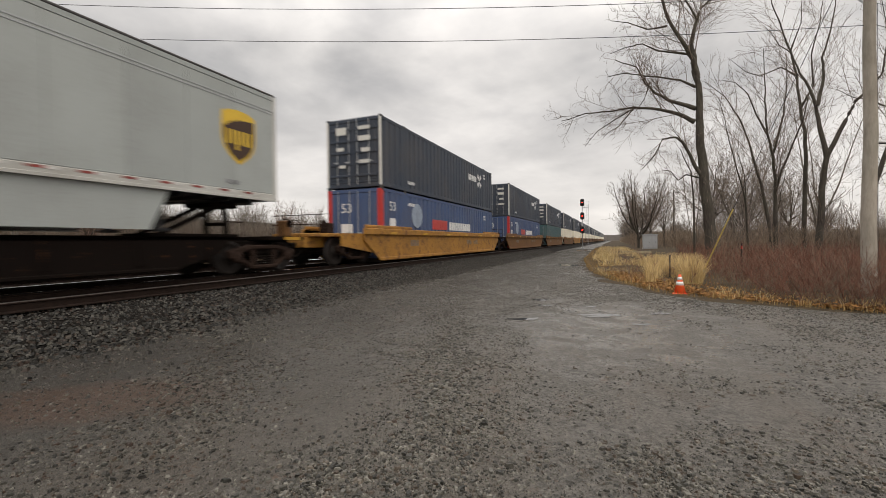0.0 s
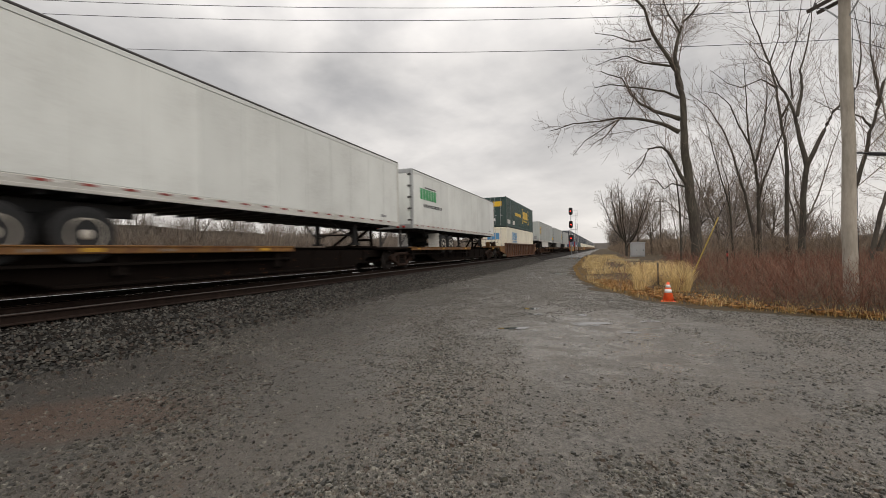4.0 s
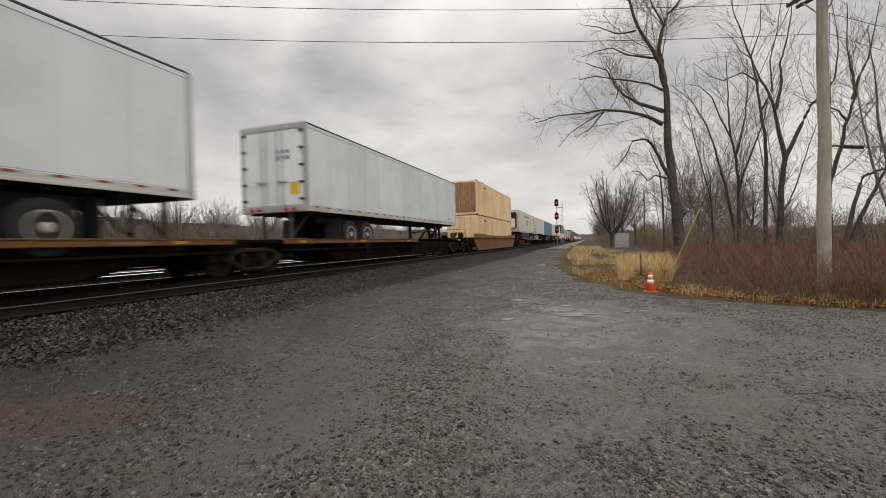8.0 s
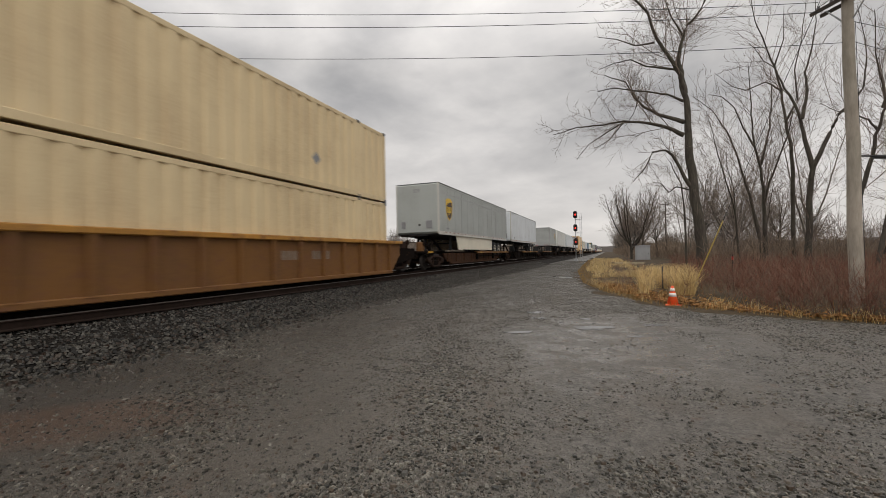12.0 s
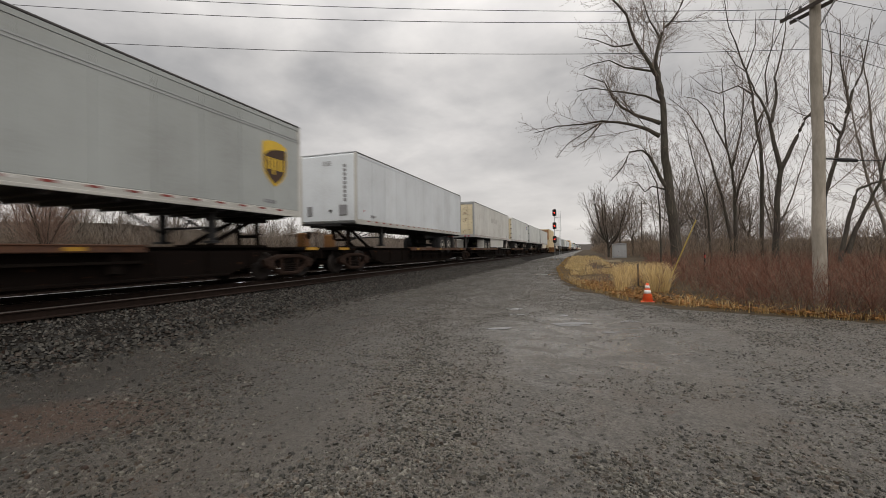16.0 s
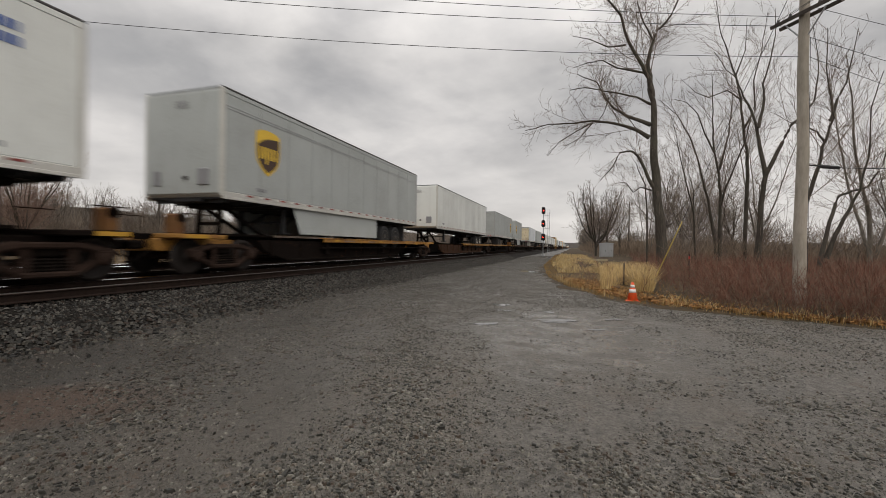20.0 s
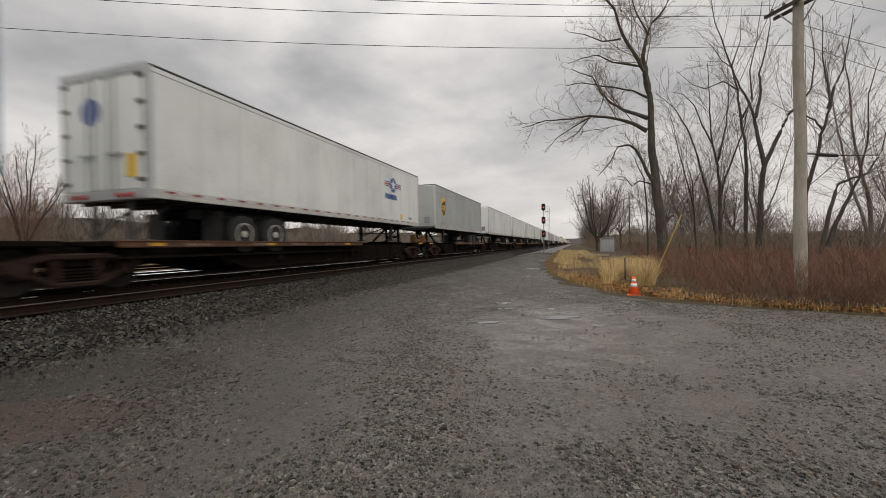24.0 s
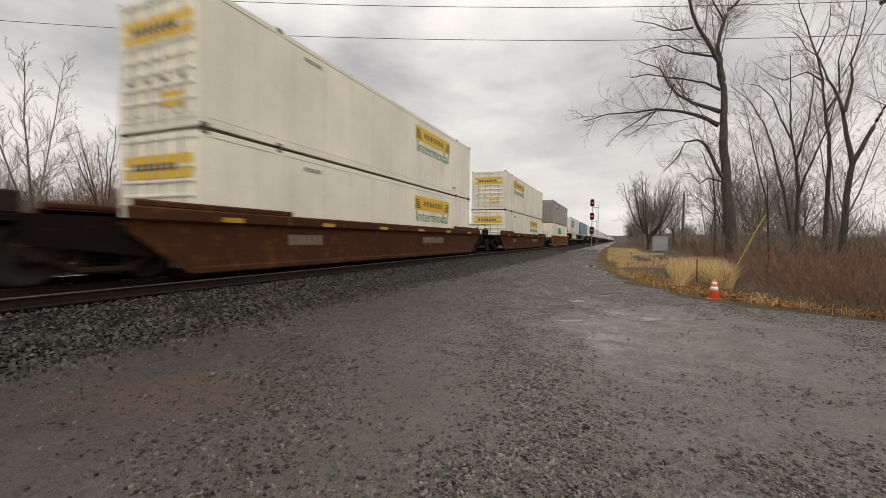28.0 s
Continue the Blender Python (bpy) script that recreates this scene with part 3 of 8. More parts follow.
def well_car(y0, y1, w0, w1, style, colour, tint, seed, near_truck, far_truck):
    """Well car between y0 and y1; w0, w1: the ends of the well."""
    rnd = random.Random(seed)
    c = thing("well_car", f"{tint} well car carrying stacked containers", "railway car", "units of the freight train")
    mid = (y0 + y1) / 2
    Y = lambda y: y - mid
    a, b = Y(w0), Y(w1)
    smat = M[colour]
    for s in (-1, 1):
        g = Geo()
        if style == "ribbed":
            poly = [(a - 0.9, 1.36), (b + 0.9, 1.36), (b + 0.9, 0.80), (b + 0.1, 0.08), (a - 0.1, 0.08), (a - 0.9, 0.80)]
            g.prism(poly, s * 1.31, s * 1.34, "x")
            gc = Geo()
            gc.box(s * 1.30, s * 1.47, a - 0.95, b + 0.95, 1.27, 1.40, 0, 0.02)
            part("top_chord", gc, M["ochre"] if colour == "brown" else smat, c)
            g.box(s * 1.30, s * 1.45, a - 0.05, b + 0.05, 0.05, 0.18, 0, 0.02)
            n = 15
            for i in range(n + 1):
                q = a + 0.1 + (b - a - 0.2) * i / n
                g.box(s * 1.33, s * 1.45, q - 0.06, q + 0.06, 0.12, 1.30, 0, 0.015)
        else:
            poly = [(a - 1.3, 1.30), (b + 1.3, 1.30), (b + 1.25, 0.85), (b + 0.15, 0.08), (a - 0.15, 0.08), (a - 1.25, 0.85)]
            g.prism(poly, s * 1.34, s * 1.39, "x")
            g.box(s * 1.34, s * 1.50, a - 1.3, b + 1.3, 1.06, 1.31, 0, 0.03)
            g.box(s * 1.34, s * 1.42, a - 0.1, b + 0.1, 0.05, 0.20, 0, 0.03)
            for q in (a - 0.2, b + 0.2):
                d = 1 if q < 0 else -1
                g.box(s * 1.32, s * 1.43, q - d * 1.0, q + d * 2.8, 1.30, 1.43, 0, 0.03)
        part("side_wall", g, smat, c)
    g = Geo()
    g.box(-1.34, 1.34, a, b, 0.03, 0.10)
    for i in range(7):
        q = a + (b - a) * i / 6
        g.box(-1.34, 1.34, q - 0.12, q + 0.12, -0.02, 0.14, 0, 0.02)
    part("well_floor", g, M["grime"], c)
    for e, w, s in ((Y(y0), a, 1), (Y(y1), b, -1)):
        g = Geo()
        g.box(-0.95, 0.95, e + s * 0.1, w - s * 0.05, 0.98, 1.10, 0, 0.02)
        g.box(-0.5, 0.5, e, w, 0.62, 0.98, 0, 0.03)
        g.prism([(e + s * 0.9, 0.62), (w + s * 0.5, 0.18), (w + s * 0.5, 1.1), (e + s * 0.9, 1.1)], -1.30, -1.22, "x")
        g.prism([(e + s * 0.9, 0.66), (w + s * 0.5, 0.24), (w + s * 0.5, 1.1), (e + s * 0.9, 1.1)], 1.22, 1.30, "x")
        part("end_platform", g, smat if colour == "ochre" else M["sill_orange" if colour == "rustbrown" else "sill_shaded"], c)
        g = Geo()
        for x in (-1.2, 1.2):
            g.tube([(x, e + s * 0.35, 0.7), (x, e + s * 0.35, 1.75)], 0.013, 5)
        for z in (1.40, 1.72):
            g.tube([(-1.2, e + s * 0.35, z), (1.2, e + s * 0.35, z)], 0.013, 5)
        part("handrail", g, M["truckiron"], c)
        g = Geo()
        g.tube([(0.75, e + s * 0.6, 1.1), (0.75, e + s * 0.6, 1.40)], 0.045, 6)
        g.lathe([(-0.02, 0.14), (0.02, 0.14), (0.02, 0.11), (-0.02, 0.11)], 0.79, e + s * 0.6, 1.40, 14)
        g.box(0.45, 0.8, e + s * 0.75, e + s * 1.15, 1.1, 1.45, 0, 0.03)
        part("hand_brake", g, M["truckiron"], c)
        add_end(c, e, -s, rnd)
    xs = 1.475 if style == "ribbed" else 1.503
    marks = [(xs, a + (b - a) * f, a + (b - a) * f + 0.5, 1.09, 1.19) for f in (0.03, 0.22, 0.40, 0.58, 0.76, 0.94)]
    if style != "ribbed":
        bars(c, "reflector", M["old_yellow"], marks, "dulled yellow reflective strips")
    g = Geo()
    z0 = 0.72 if style == "ribbed" else 0.60
    xx = 1.342 if style == "ribbed" else 1.392
    for f in (0.15, 0.62, 0.70):
        q = a + (b - a) * f
        for j in range(rnd.randint(3, 6)):
            g.box(xx, xx + 0.006, q + 0.22 * j, q + 0.22 * j + 0.15, z0, z0 + 0.26)
    tagged(part("stencil_mark", g, M["mark_dull"], c), kind="stuff")
    for y in (near_truck, far_truck):
        if y is not None:
            add_truck(c, Y(y), TRUCK38)
    MOVERS.append((c, mid))
    return c


# ---- road trailers ----
def tyre_meshes():
    g = Geo()
    g.lathe([(-0.13, 0.30), (-0.14, 0.40), (-0.13, 0.485), (-0.10, 0.505), (0.10, 0.505), (0.13, 0.485), (0.14, 0.40), (0.13, 0.30)], 0, 0, 0, 30)
    ty = g.mesh("tyre", M["tyre"])
    rims = []
    for mt in ("rim", "rim_dark"):
        g = Geo()
        g.lathe([(0.10, 0.305), (0.145, 0.30), (0.145, 0.275), (0.05, 0.25), (0.02, 0.17), (0.03, 0.12), (0.12, 0.11), (0.15, 0.06)], 0, 0, 0, 24)
        for k in range(8):
            w = 2 * math.pi * k / 8
            g.lathe([(0.02, 0.022), (0.05, 0.018)], 0, 0.145 * math.cos(w), 0.145 * math.sin(w), 6)
        rims.append(g.mesh("rim", M[mt]))
    return ty, rims


TYRE, RIMS = tyre_meshes()
TZ0, TZ1 = 1.90, 4.76      # floor edge and roof of a trailer above the rails


def shield(t, y, z, h=1.05):
    """Shield badge with bowed flanks: gold rim, dark field under a gold sweep, three gold strokes."""
    w = h * 0.40

    def outline(k):
        right = [(w * 0.55, 0.50), (w * 0.98, 0.43), (w, 0.05), (w * 0.97, -0.10), (w * 0.86, -0.24), (w * 0.62, -0.36), (w * 0.3, -0.46)]
        pts = [(0.0, 0.52)] + right + [(0.0, -0.54)] + [(-a, b) for a, b in reversed(right)]
        return [(y + a * k, z + b * h * k) for a, b in pts]

    g = Geo()
    g.prism(outline(1.0), 1.300, 1.310, "x")
    part("badge_ground", g, M["gold"], t, "gold badge")
    g = Geo()
    sweep = [(y - w * 0.88, z + h * 0.16), (y - w * 0.45, z + h * 0.27), (y + w * 0.1, z + h * 0.335), (y + w * 0.88, z + h * 0.36)]
    foot = [(y + a, z + b * h) for a, b in ((w * 0.88, 0.02), (w * 0.85, -0.10), (w * 0.74, -0.22), (w * 0.5, -0.34), (0.0, -0.47), (-w * 0.5, -0.34), (-w * 0.74, -0.22), (-w * 0.85, -0.10), (-w * 0.88, 0.02))]
    g.prism(sweep + foot, 1.310, 1.314, "x")
    part("badge_field", g, M["shieldbrown"], t, "dark brown badge field")
    g = Geo()
    for k in (-1, 0, 1):
        q = y + k * w * 0.50
        lo = z - h * (0.26 if k == 0 else 0.16)
        g.box(1.314, 1.319, q - w * 0.21, q - w * 0.05, lo, z + h * 0.12)
        g.box(1.314, 1.319, q + w * 0.06, q + w * 0.20, z - h * 0.15, z + h * 0.12)
    tagged(part("badge_stroke", g, M["gold"], t), kind="stuff")


def marks(t, mat, y, z, n, size, gap=0.25, x=1.302, rows=1, seed=1, dy=1):
    """Row of plain bars standing for lettering."""
    rnd = random.Random(seed)
    g = Geo()
    for r in range(rows):
        q = y
        for i in range(n):
            w = size * rnd.uniform(0.45, 0.8)
            g.box(x, x + 0.006, q, q + dy * w, z - r * size * 1.5, z - r * size * 1.5 + size)
            q += dy * (w + size * gap)
    return tagged(part("lettering", g, M[mat], t), kind="stuff")


def trailer(L, rear_near, colour, label, seed=0, skirt=None, ribs=False, ribv=0, top="darkrail", badge=None, rims=0, reefer=False, pup=False, decor=None, base="pale_rail", doors="plain", tape=True, tail=None, door_paint=None):
    """Semi-trailer, its near end at y = -L/2; rear_near: its doors face back along the track."""
    rnd = random.Random(seed)
    t = thing("semi_trailer", label, "trailer", "trailers on the train")
    S = 1 if rear_near else -1           # +y is towards the nose when S = 1
    Y = lambda d: S * (d - L / 2)        # d: metres ahead of the doors
    m = M[colour]
    g = Geo()
    g.box(-1.285, 1.285, Y(0.06), Y(L - 0.06), TZ0 + 0.06, TZ1 - 0.04, 0, 0.03)
    if ribs:
        for k in range(13):
            z = TZ0 + 0.42 + k * 0.18
            for s in (-1, 1):
                gr = Geo()
                gr.box(s * 1.28, s * 1.300, Y(0.15), Y(L - 0.15), z, z + 0.045, 0, 0.004)
                part("side_rib", gr, m, t)
    part("body", g, m, t)
    # wall sheets with their seams
    if not ribs:
        n = max(4, round(L / (1.22 if not ribv else 1.22)))
        for s in (-1, 1):
            for i in range(n):
                g = Geo()
                d0, d1 = 0.14 + (L - 0.28) * i / n, 0.14 + (L - 0.28) * (i + 1) / n
                g.box(s * 1.284, s * 1.297, Y(d0 + 0.008), Y(d1 - 0.008), TZ0 + 0.20, TZ1 - 0.17, 0, 0.004)
                if ribv:
                    for k in range(3):
                        q = d0 + (d1 - d0) * (k + 0.5) / 3
                        g.box(s * 1.290, s * 1.306, Y(q - 0.035), Y(q + 0.035), TZ0 + 0.2, TZ1 - 0.17, 0, 0.004)
                part("side_sheet", g, m, t)
    for s in (-1, 1):
        g = Geo()
        g.box(s * 1.26, s * 1.304, Y(0.02), Y(L - 0.02), TZ1 - 0.16, TZ1 - 0.052, 0, 0.006)
        part("top_band", g, m, t)
        g = Geo()
        g.box(s * 1.24, s * 1.310, Y(0.02), Y(L - 0.02), TZ1 - 0.05, TZ1 + 0.0, 0, 0.012)
        part("top_rail", g, M[top], t)
        g = Geo()
        g.box(s * 1.24, s * 1.308, Y(0.02), Y(L - 0.02), TZ0, TZ0 + 0.19, 0, 0.012)
        g.box(s * 1.30, s * 1.318, Y(0.03), Y(L - 0.03), TZ0 - 0.005, TZ0 + 0.06, 0, 0.006)
        part("bottom_rail", g, M[base], t)
    for s in (-1, 1):
        g = Geo()
        g.box(s * 1.20, s * 1.31, Y(L - 0.12), Y(L + 0.01), TZ0 + 0.05, TZ1 - 0.02, 0, 0.03)
        part("corner_post", g, M["pale_rail"] if colour not in ("blue",) else m, t)
    g = Geo()
    g.box(-1.28, 1.28, Y(0.1), Y(L - 0.05), TZ1 - 0.01, TZ1 + 0.02, 0, 0.008)
    part("roof", g, M["alu"], t)
    # floor beams and coupler plate
    # black slab covering the body-coloured bottom of the box
    g = Geo()
    g.box(-1.235, 1.235, Y(0.1), Y(L - 0.1), TZ0 + 0.012, TZ0 + 0.055)
    part("floor", g, M["black"], t, "black slab under the trailer body")
    g = Geo()
    for i in range(int(L / 0.6)):
        g.box(-1.22, 1.22, Y(0.3 + i * 0.6), Y(0.36 + i * 0.6), TZ0 - 0.08, TZ0 + 0.02)
    g.box(-0.55, 0.55, Y(L - 2.0), Y(L - 0.1), TZ0 - 0.05, TZ0 + 0.02)
    tagged(part("floor_beam", g, M["black"], t), kind="stuff")
    # red and white tape along the lower edge
    if tape:
        gr, gw = Geo(), Geo()
        n = int(L / 0.72)
        for i in range(n):
            d = 0.4 + i * (L - 0.8) / n
            gr.box(1.308, 1.312, Y(d), Y(d + 0.24), TZ0 + 0.125, TZ0 + 0.17)
            gw.box(1.308, 1.312, Y(d + 0.24), Y(d + 0.44), TZ0 + 0.125, TZ0 + 0.17)
        tagged(part("red_tape", gr, M["tape_red"], t), kind="stuff")
        tagged(part("white_tape", gw, M["tape_white"], t), kind="stuff")
    # rear: frame, two doors, lock rods, hinges, lamps, guard
    g = Geo()
    for s in (-1, 1):
        g.box(s * 1.18, s * 1.31, Y(-0.03), Y(0.12), TZ0 + 0.02, TZ1, 0, 0.02)
    g.box(-1.31, 1.31, Y(-0.03), Y(0.12), TZ1 - 0.2, TZ1 + 0.01, 0, 0.02)
    g.box(-1.31, 1.31, Y(-0.05), Y(0.12), TZ0 - 0.03, TZ0 + 0.19, 0, 0.02)
    part("rear_frame", g, M["alu"] if doors != "rusty" else M["old_white"], t)
    if doors == "roll":
        for k in range(6):
            g = Geo()
            z = TZ0 + 0.21 + k * 0.405
            g.box(-1.17, 1.17, Y(-0.02), Y(0.05), z, z + 0.395, 0, 0.012)
            part("door_panel", g, M[door_paint] if door_paint else m, t)
    else:
        for s in (-1, 1):
            g = Geo()
            g.box(s * 0.01, s * 1.17, Y(-0.02), Y(0.05), TZ0 + 0.2, TZ1 - 0.21, 0, 0.012)
            if doors in ("rusty", "ribbed"):
                for k in range(4):
                    g.box(s * (0.16 + 0.28 * k), s * (0.26 + 0.28 * k), Y(-0.045), Y(0), TZ0 + 0.3, TZ1 - 0.3, 0, 0.015)
            d = part("door", g, M[door_paint] if door_paint else m, t)
            for x in (0.22, 0.42):
                g = Geo()
                g.tube([(s * x, Y(-0.06), TZ0 + 0.1), (s * x, Y(-0.06), TZ1 - 0.12)], 0.018, 6)
                g.box(s * (x - 0.03), s * (x + 0.2), Y(-0.09), Y(-0.05), TZ0 + 0.95, TZ0 + 1.0)
                part("lock_rod", g, M["alu"], d)
            for k in range(5):
                g = Geo()
                g.box(s * 1.06, s * 1.27, Y(-0.06), Y(-0.01), TZ0 + 0.35 + k * 0.55, TZ0 + 0.43 + k * 0.55, 0, 0.01)
                part("hinge", g, M["darkrail"], d)
    g = Geo()
    for s in (-1, 1):
        for x in (0.55, 0.85):
            g.lathe([(-0.06, 0.055), (0.06, 0.055)], s * x, Y(-0.055), TZ0 + 0.07, 10)
    part("tail_lamp", g, M["red"], t)
    g = Geo()
    for s in (-1, 1):
        g.box(s * 0.50, s * 0.60, Y(0.10), Y(0.20), 0.98, TZ0, 0, 0.01)
        g.tube([(s * 0.55, Y(0.15), 1.05), (s * 0.55, Y(1.1), TZ0)], 0.04, 5)
    g.box(-1.15, 1.15, Y(0.08), Y(0.20), 0.90, 1.02, 0, 0.01)
    part("rear_guard", g, M["darkrail"] if doors != "rusty" else M["old_white"], t)
    # running gear
    axles = [0.95] if pup else ([2.75, 4.0] if tail is None else [tail, tail + 1.25])
    g = Geo()
    for s in (-1, 1):
        g.box(s * 0.42, s * 0.55, Y(axles[0] - 1.1), Y(axles[-1] + 1.3), 1.55, 1.83, 0, 0.02)
        g.box(s * 0.40, s * 0.58, Y(axles[0] - 0.2), Y(axles[-1] + 0.2), 1.28, 1.58, 0, 0.03)
    for a in axles:
        g.tube([(-1.0, Y(a), 1.17), (1.0, Y(a), 1.17)], 0.075, 8)
    part("bogie_frame", g, M["black"], t)
    for a in axles:
        for s in (-1, 1):
            for x in (0.80, 1.11):
                w = part("wheel", TYRE, None, t, at=(s * x, Y(a), 1.175))
                if s < 0:
                    w.rotation_euler = (0, 0, math.pi)
                if x > 1:
                    part("rim", RIMS[rims], None, w)
    for s in (-1, 1):
        g = Geo()
        g.box(s * 0.65, s * 1.27, Y(axles[0] - 0.82), Y(axles[0] - 0.80), 0.85, 1.75)
        part("mud_flap", g, M["tape_white"] if tail else M["black"], t)
    # landing legs
    d = L - 2.95
    g = Geo()
    for s in (-1, 1):
        g.box(s * 0.78, s * 0.92, Y(d - 0.08), Y(d + 0.08), 1.12, TZ0, 0, 0.01)
        g.box(s * 0.70, s * 1.0, Y(d - 0.16), Y(d + 0.16), 1.06, 1.12, 0, 0.01)
        g.tube([(s * 0.85, Y(d), 1.3), (s * 0.6, Y(d - 1.2), TZ0)], 0.03, 5)
    g.tube([(-0.85, Y(d), 1.45), (0.85, Y(d), 1.45)], 0.03, 5)
    g.tube([(-0.85, Y(d), 1.3), (0.85, Y(d), 1.85)], 0.025, 5)
    part("landing_gear", g, M["black"], t)
    if skirt:
        for s in (-1, 1):
            g = Geo()
            a, b = axles[-1] + 0.85, d - 0.25
            g.prism([(Y(a), TZ0), (Y(b + 0.25), TZ0), (Y(b - 0.15), 1.08), (Y(a), 1.08)], s * 1.20, s * 1.225, "x")
            part("side_skirt", g, M[skirt], t)
    # nose
    g = Geo()
    if reefer:
        g.box(-1.05, 1.05, Y(L - 0.02), Y(L + 0.42), TZ0 + 0.55, TZ1 - 0.25, 0, 0.08)
        for k in range(8):
            g.box(-0.85, 0.85, Y(L + 0.41), Y(L + 0.44), TZ1 - 0.95 + k * 0.075, TZ1 - 0.92 + k * 0.075)
        part("cooling_unit", g, M["black"], t, "black cooling unit on the nose")
        g = Geo()
        g.box(-0.9, 0.9, Y(L + 0.40), Y(L + 0.45), TZ0 + 0.55, TZ1 - 1.1, 0, 0.05)
        part("unit_cover", g, M["white"], t)
    else:
        g.box(-1.25, 1.25, Y(L - 0.08), Y(L + 0.02), TZ0 + 0.1, TZ1 - 0.05, 0, 0.05)
        part("nose_panel", g, m, t)
        g = Geo()
        g.box(0.55, 0.92, Y(L + 0.02), Y(L + 0.06), TZ0 + 0.35, TZ0 + 0.78, 0, 0.02)
        part("service_panel", g, M["mark_grey"], t)
        g = Geo()
        g.box(-0.95, -0.72, Y(L + 0.02), Y(L + 0.05), TZ0 + 0.35, TZ0 + 0.75, 0, 0.02)
        part("service_panel", g, M["mark_grey"], t)
        g = Geo()
        g.lathe([(-0.05, 0.05), (0.05, 0.05)], 0.15, Y(L + 0.04), TZ0 + 0.55, 10)
        part("plug_socket", g, M["darkrail"], t)
        g = Geo()
        for k in range(3):
            g.box(-0.2, 0.2, Y(L + 0.015), Y(L + 0.03), TZ1 - 0.35 - 0.07 * k, TZ1 - 0.32 - 0.07 * k)
        part("vent", g, M["mark_grey"], t)
    # small label rows low on the wall
    marks(t, "mark_grey", Y(L - 1.6), TZ0 + 0.32, 5, 0.10, seed=seed + 3, dy=S)
    if badge is not None:
        g = Geo()
        for z in (TZ1 - 0.47, TZ1 - 0.54):
            g.box(1.296, 1.306, Y(0.1), Y(L - 0.1), z, z + 0.03, 0, 0.004)
        part("trim_strip", g, M["alu"], t)
        shield(t, badge, 3.38, 1.25)
    if decor:
        decor(t, L)
    return t


# ---- containers ----
CONT = {}


def container(L, H, colour, label, style="corr", seed=0, decor=None, posts=True):
    """Container with its near end at y = -L/2, its foot at z = 0. corr: folded sheet walls; smooth: flat walls."""
    c = thing("shipping_container", label, "container", "stacked containers")
    m = M[colour]
    W = 1.295
    half = L / 2
    g = Geo()
    g.box(-1.235, 1.235, -half + 0.06, half - 0.06, 0.06, H - 0.05)
    part("shell", g, m, c)
    if style == "corr":
        n = int((L - 0.3) / 0.46)
        for s in (-1, 1):
            g = Geo()
            prof = []
            for i in range(n):
                q = -half + 0.15 + (L - 0.3) * i / n
                p = (L - 0.3) / n
                prof += [(q, 1.238), (q + p * 0.24, 1.238), (q + p * 0.34, 1.290), (q + p * 0.90, 1.290)]
            prof.append((half - 0.15, 1.238))
            vs = [(s * x, y, z) for z in (0.16, H - 0.12) for y, x in prof]
            k = len(prof)
            g.add(vs, [(i, i + 1, k + i + 1, k + i) for i in range(k - 1)])
            part("side_wall", g, m, c)
    else:
        for s in (-1, 1):
            n = 13
            for i in range(n):
                g = Geo()
                d0, d1 = -half + 0.15 + (L - 0.3) * i / n, -half + 0.15 + (L - 0.3) * (i + 1) / n
                g.box(s * 1.23, s * 1.285, d0 + 0.006, d1 - 0.006, 0.18, H - 0.13, 0, 0.005)
                part("wall_panel", g, m, c)
    g = Geo()
    for s in (-1, 1):
        for e in (-1, 1):
            g.box(s * 1.18, s * W, e * (half - 0.16), e * half, 0.0, H, 0, 0.015)
        g.box(s * 1.2, s * W, -half + 0.1, half - 0.1, 0.0, 0.17, 0, 0.01)
        g.box(s * 1.2, s * W, -half + 0.1, half - 0.1, H - 0.13, H, 0, 0.01)
    for e in (-1, 1):
        g.box(-1.25, 1.25, e * (half - 0.10), e * half, 0, 0.17, 0, 0.01)
        g.box(-1.25, 1.25, e * (half - 0.10), e * half, H - 0.15, H, 0, 0.01)
    part("frame", g, m, c)
    if posts and L > 14:
        for s in (-1, 1):
            for e in (-6.05, 6.05):
                g = Geo()
                g.box(s * 1.22, s * 1.30, e - 0.10, e + 0.10, 0.0, H + 0.01, 0, 0.012)
                part("lifting_post", g, m, c)
    g = Geo()
    for s in (-1, 1):
        for e in (-6.05, 6.05, -half + 0.09, half - 0.09):
            for z in (-0.040, H - 0.083):
                g.box(s * 1.17, s * 1.306, e - 0.085, e + 0.085, z, z + 0.12, 0, 0.012)
    tagged(part("corner_casting", g, M["darkrail"], c), kind="stuff")
    # end walls: near end
    for s in (-1, 1):
        g = Geo()
        g.box(s * 0.01, s * 1.17, -half + 0.01, -half + 0.06, 0.19, H - 0.17, 0, 0.01)
        for k in range(3):
            g.box(s * (0.14 + 0.36 * k), s * (0.30 + 0.36 * k), -half - 0.015, -half + 0.03, 0.3, H - 0.3, 0, 0.015)
        d = part("door", g, M["tan_door"] if colour in ("tan", "dull_tan") and seed % 2 else m, c)
        for x in (0.20, 0.75):
            g = Geo()
            g.tube([(s * x, -half - 0.03, 0.1), (s * x, -half - 0.03, H - 0.08)], 0.017, 6)
            g.box(s * (x - 0.03), s * (x + 0.16), -half - 0.06, -half - 0.02, 1.0, 1.05)
            part("lock_rod", g, M["alu"], d)
    g = Geo()
    g.box(-1.17, 1.17, half - 0.06, half - 0.02, 0.17, H - 0.15)
    part("nose_wall", g, m, c)
    g = Geo()
    g.box(-1.22, 1.22, -half + 0.1, half - 0.1, H - 0.05, H - 0.02)
    part("roof", g, m, c)
    if decor:
        decor(c, L, H)
    return c

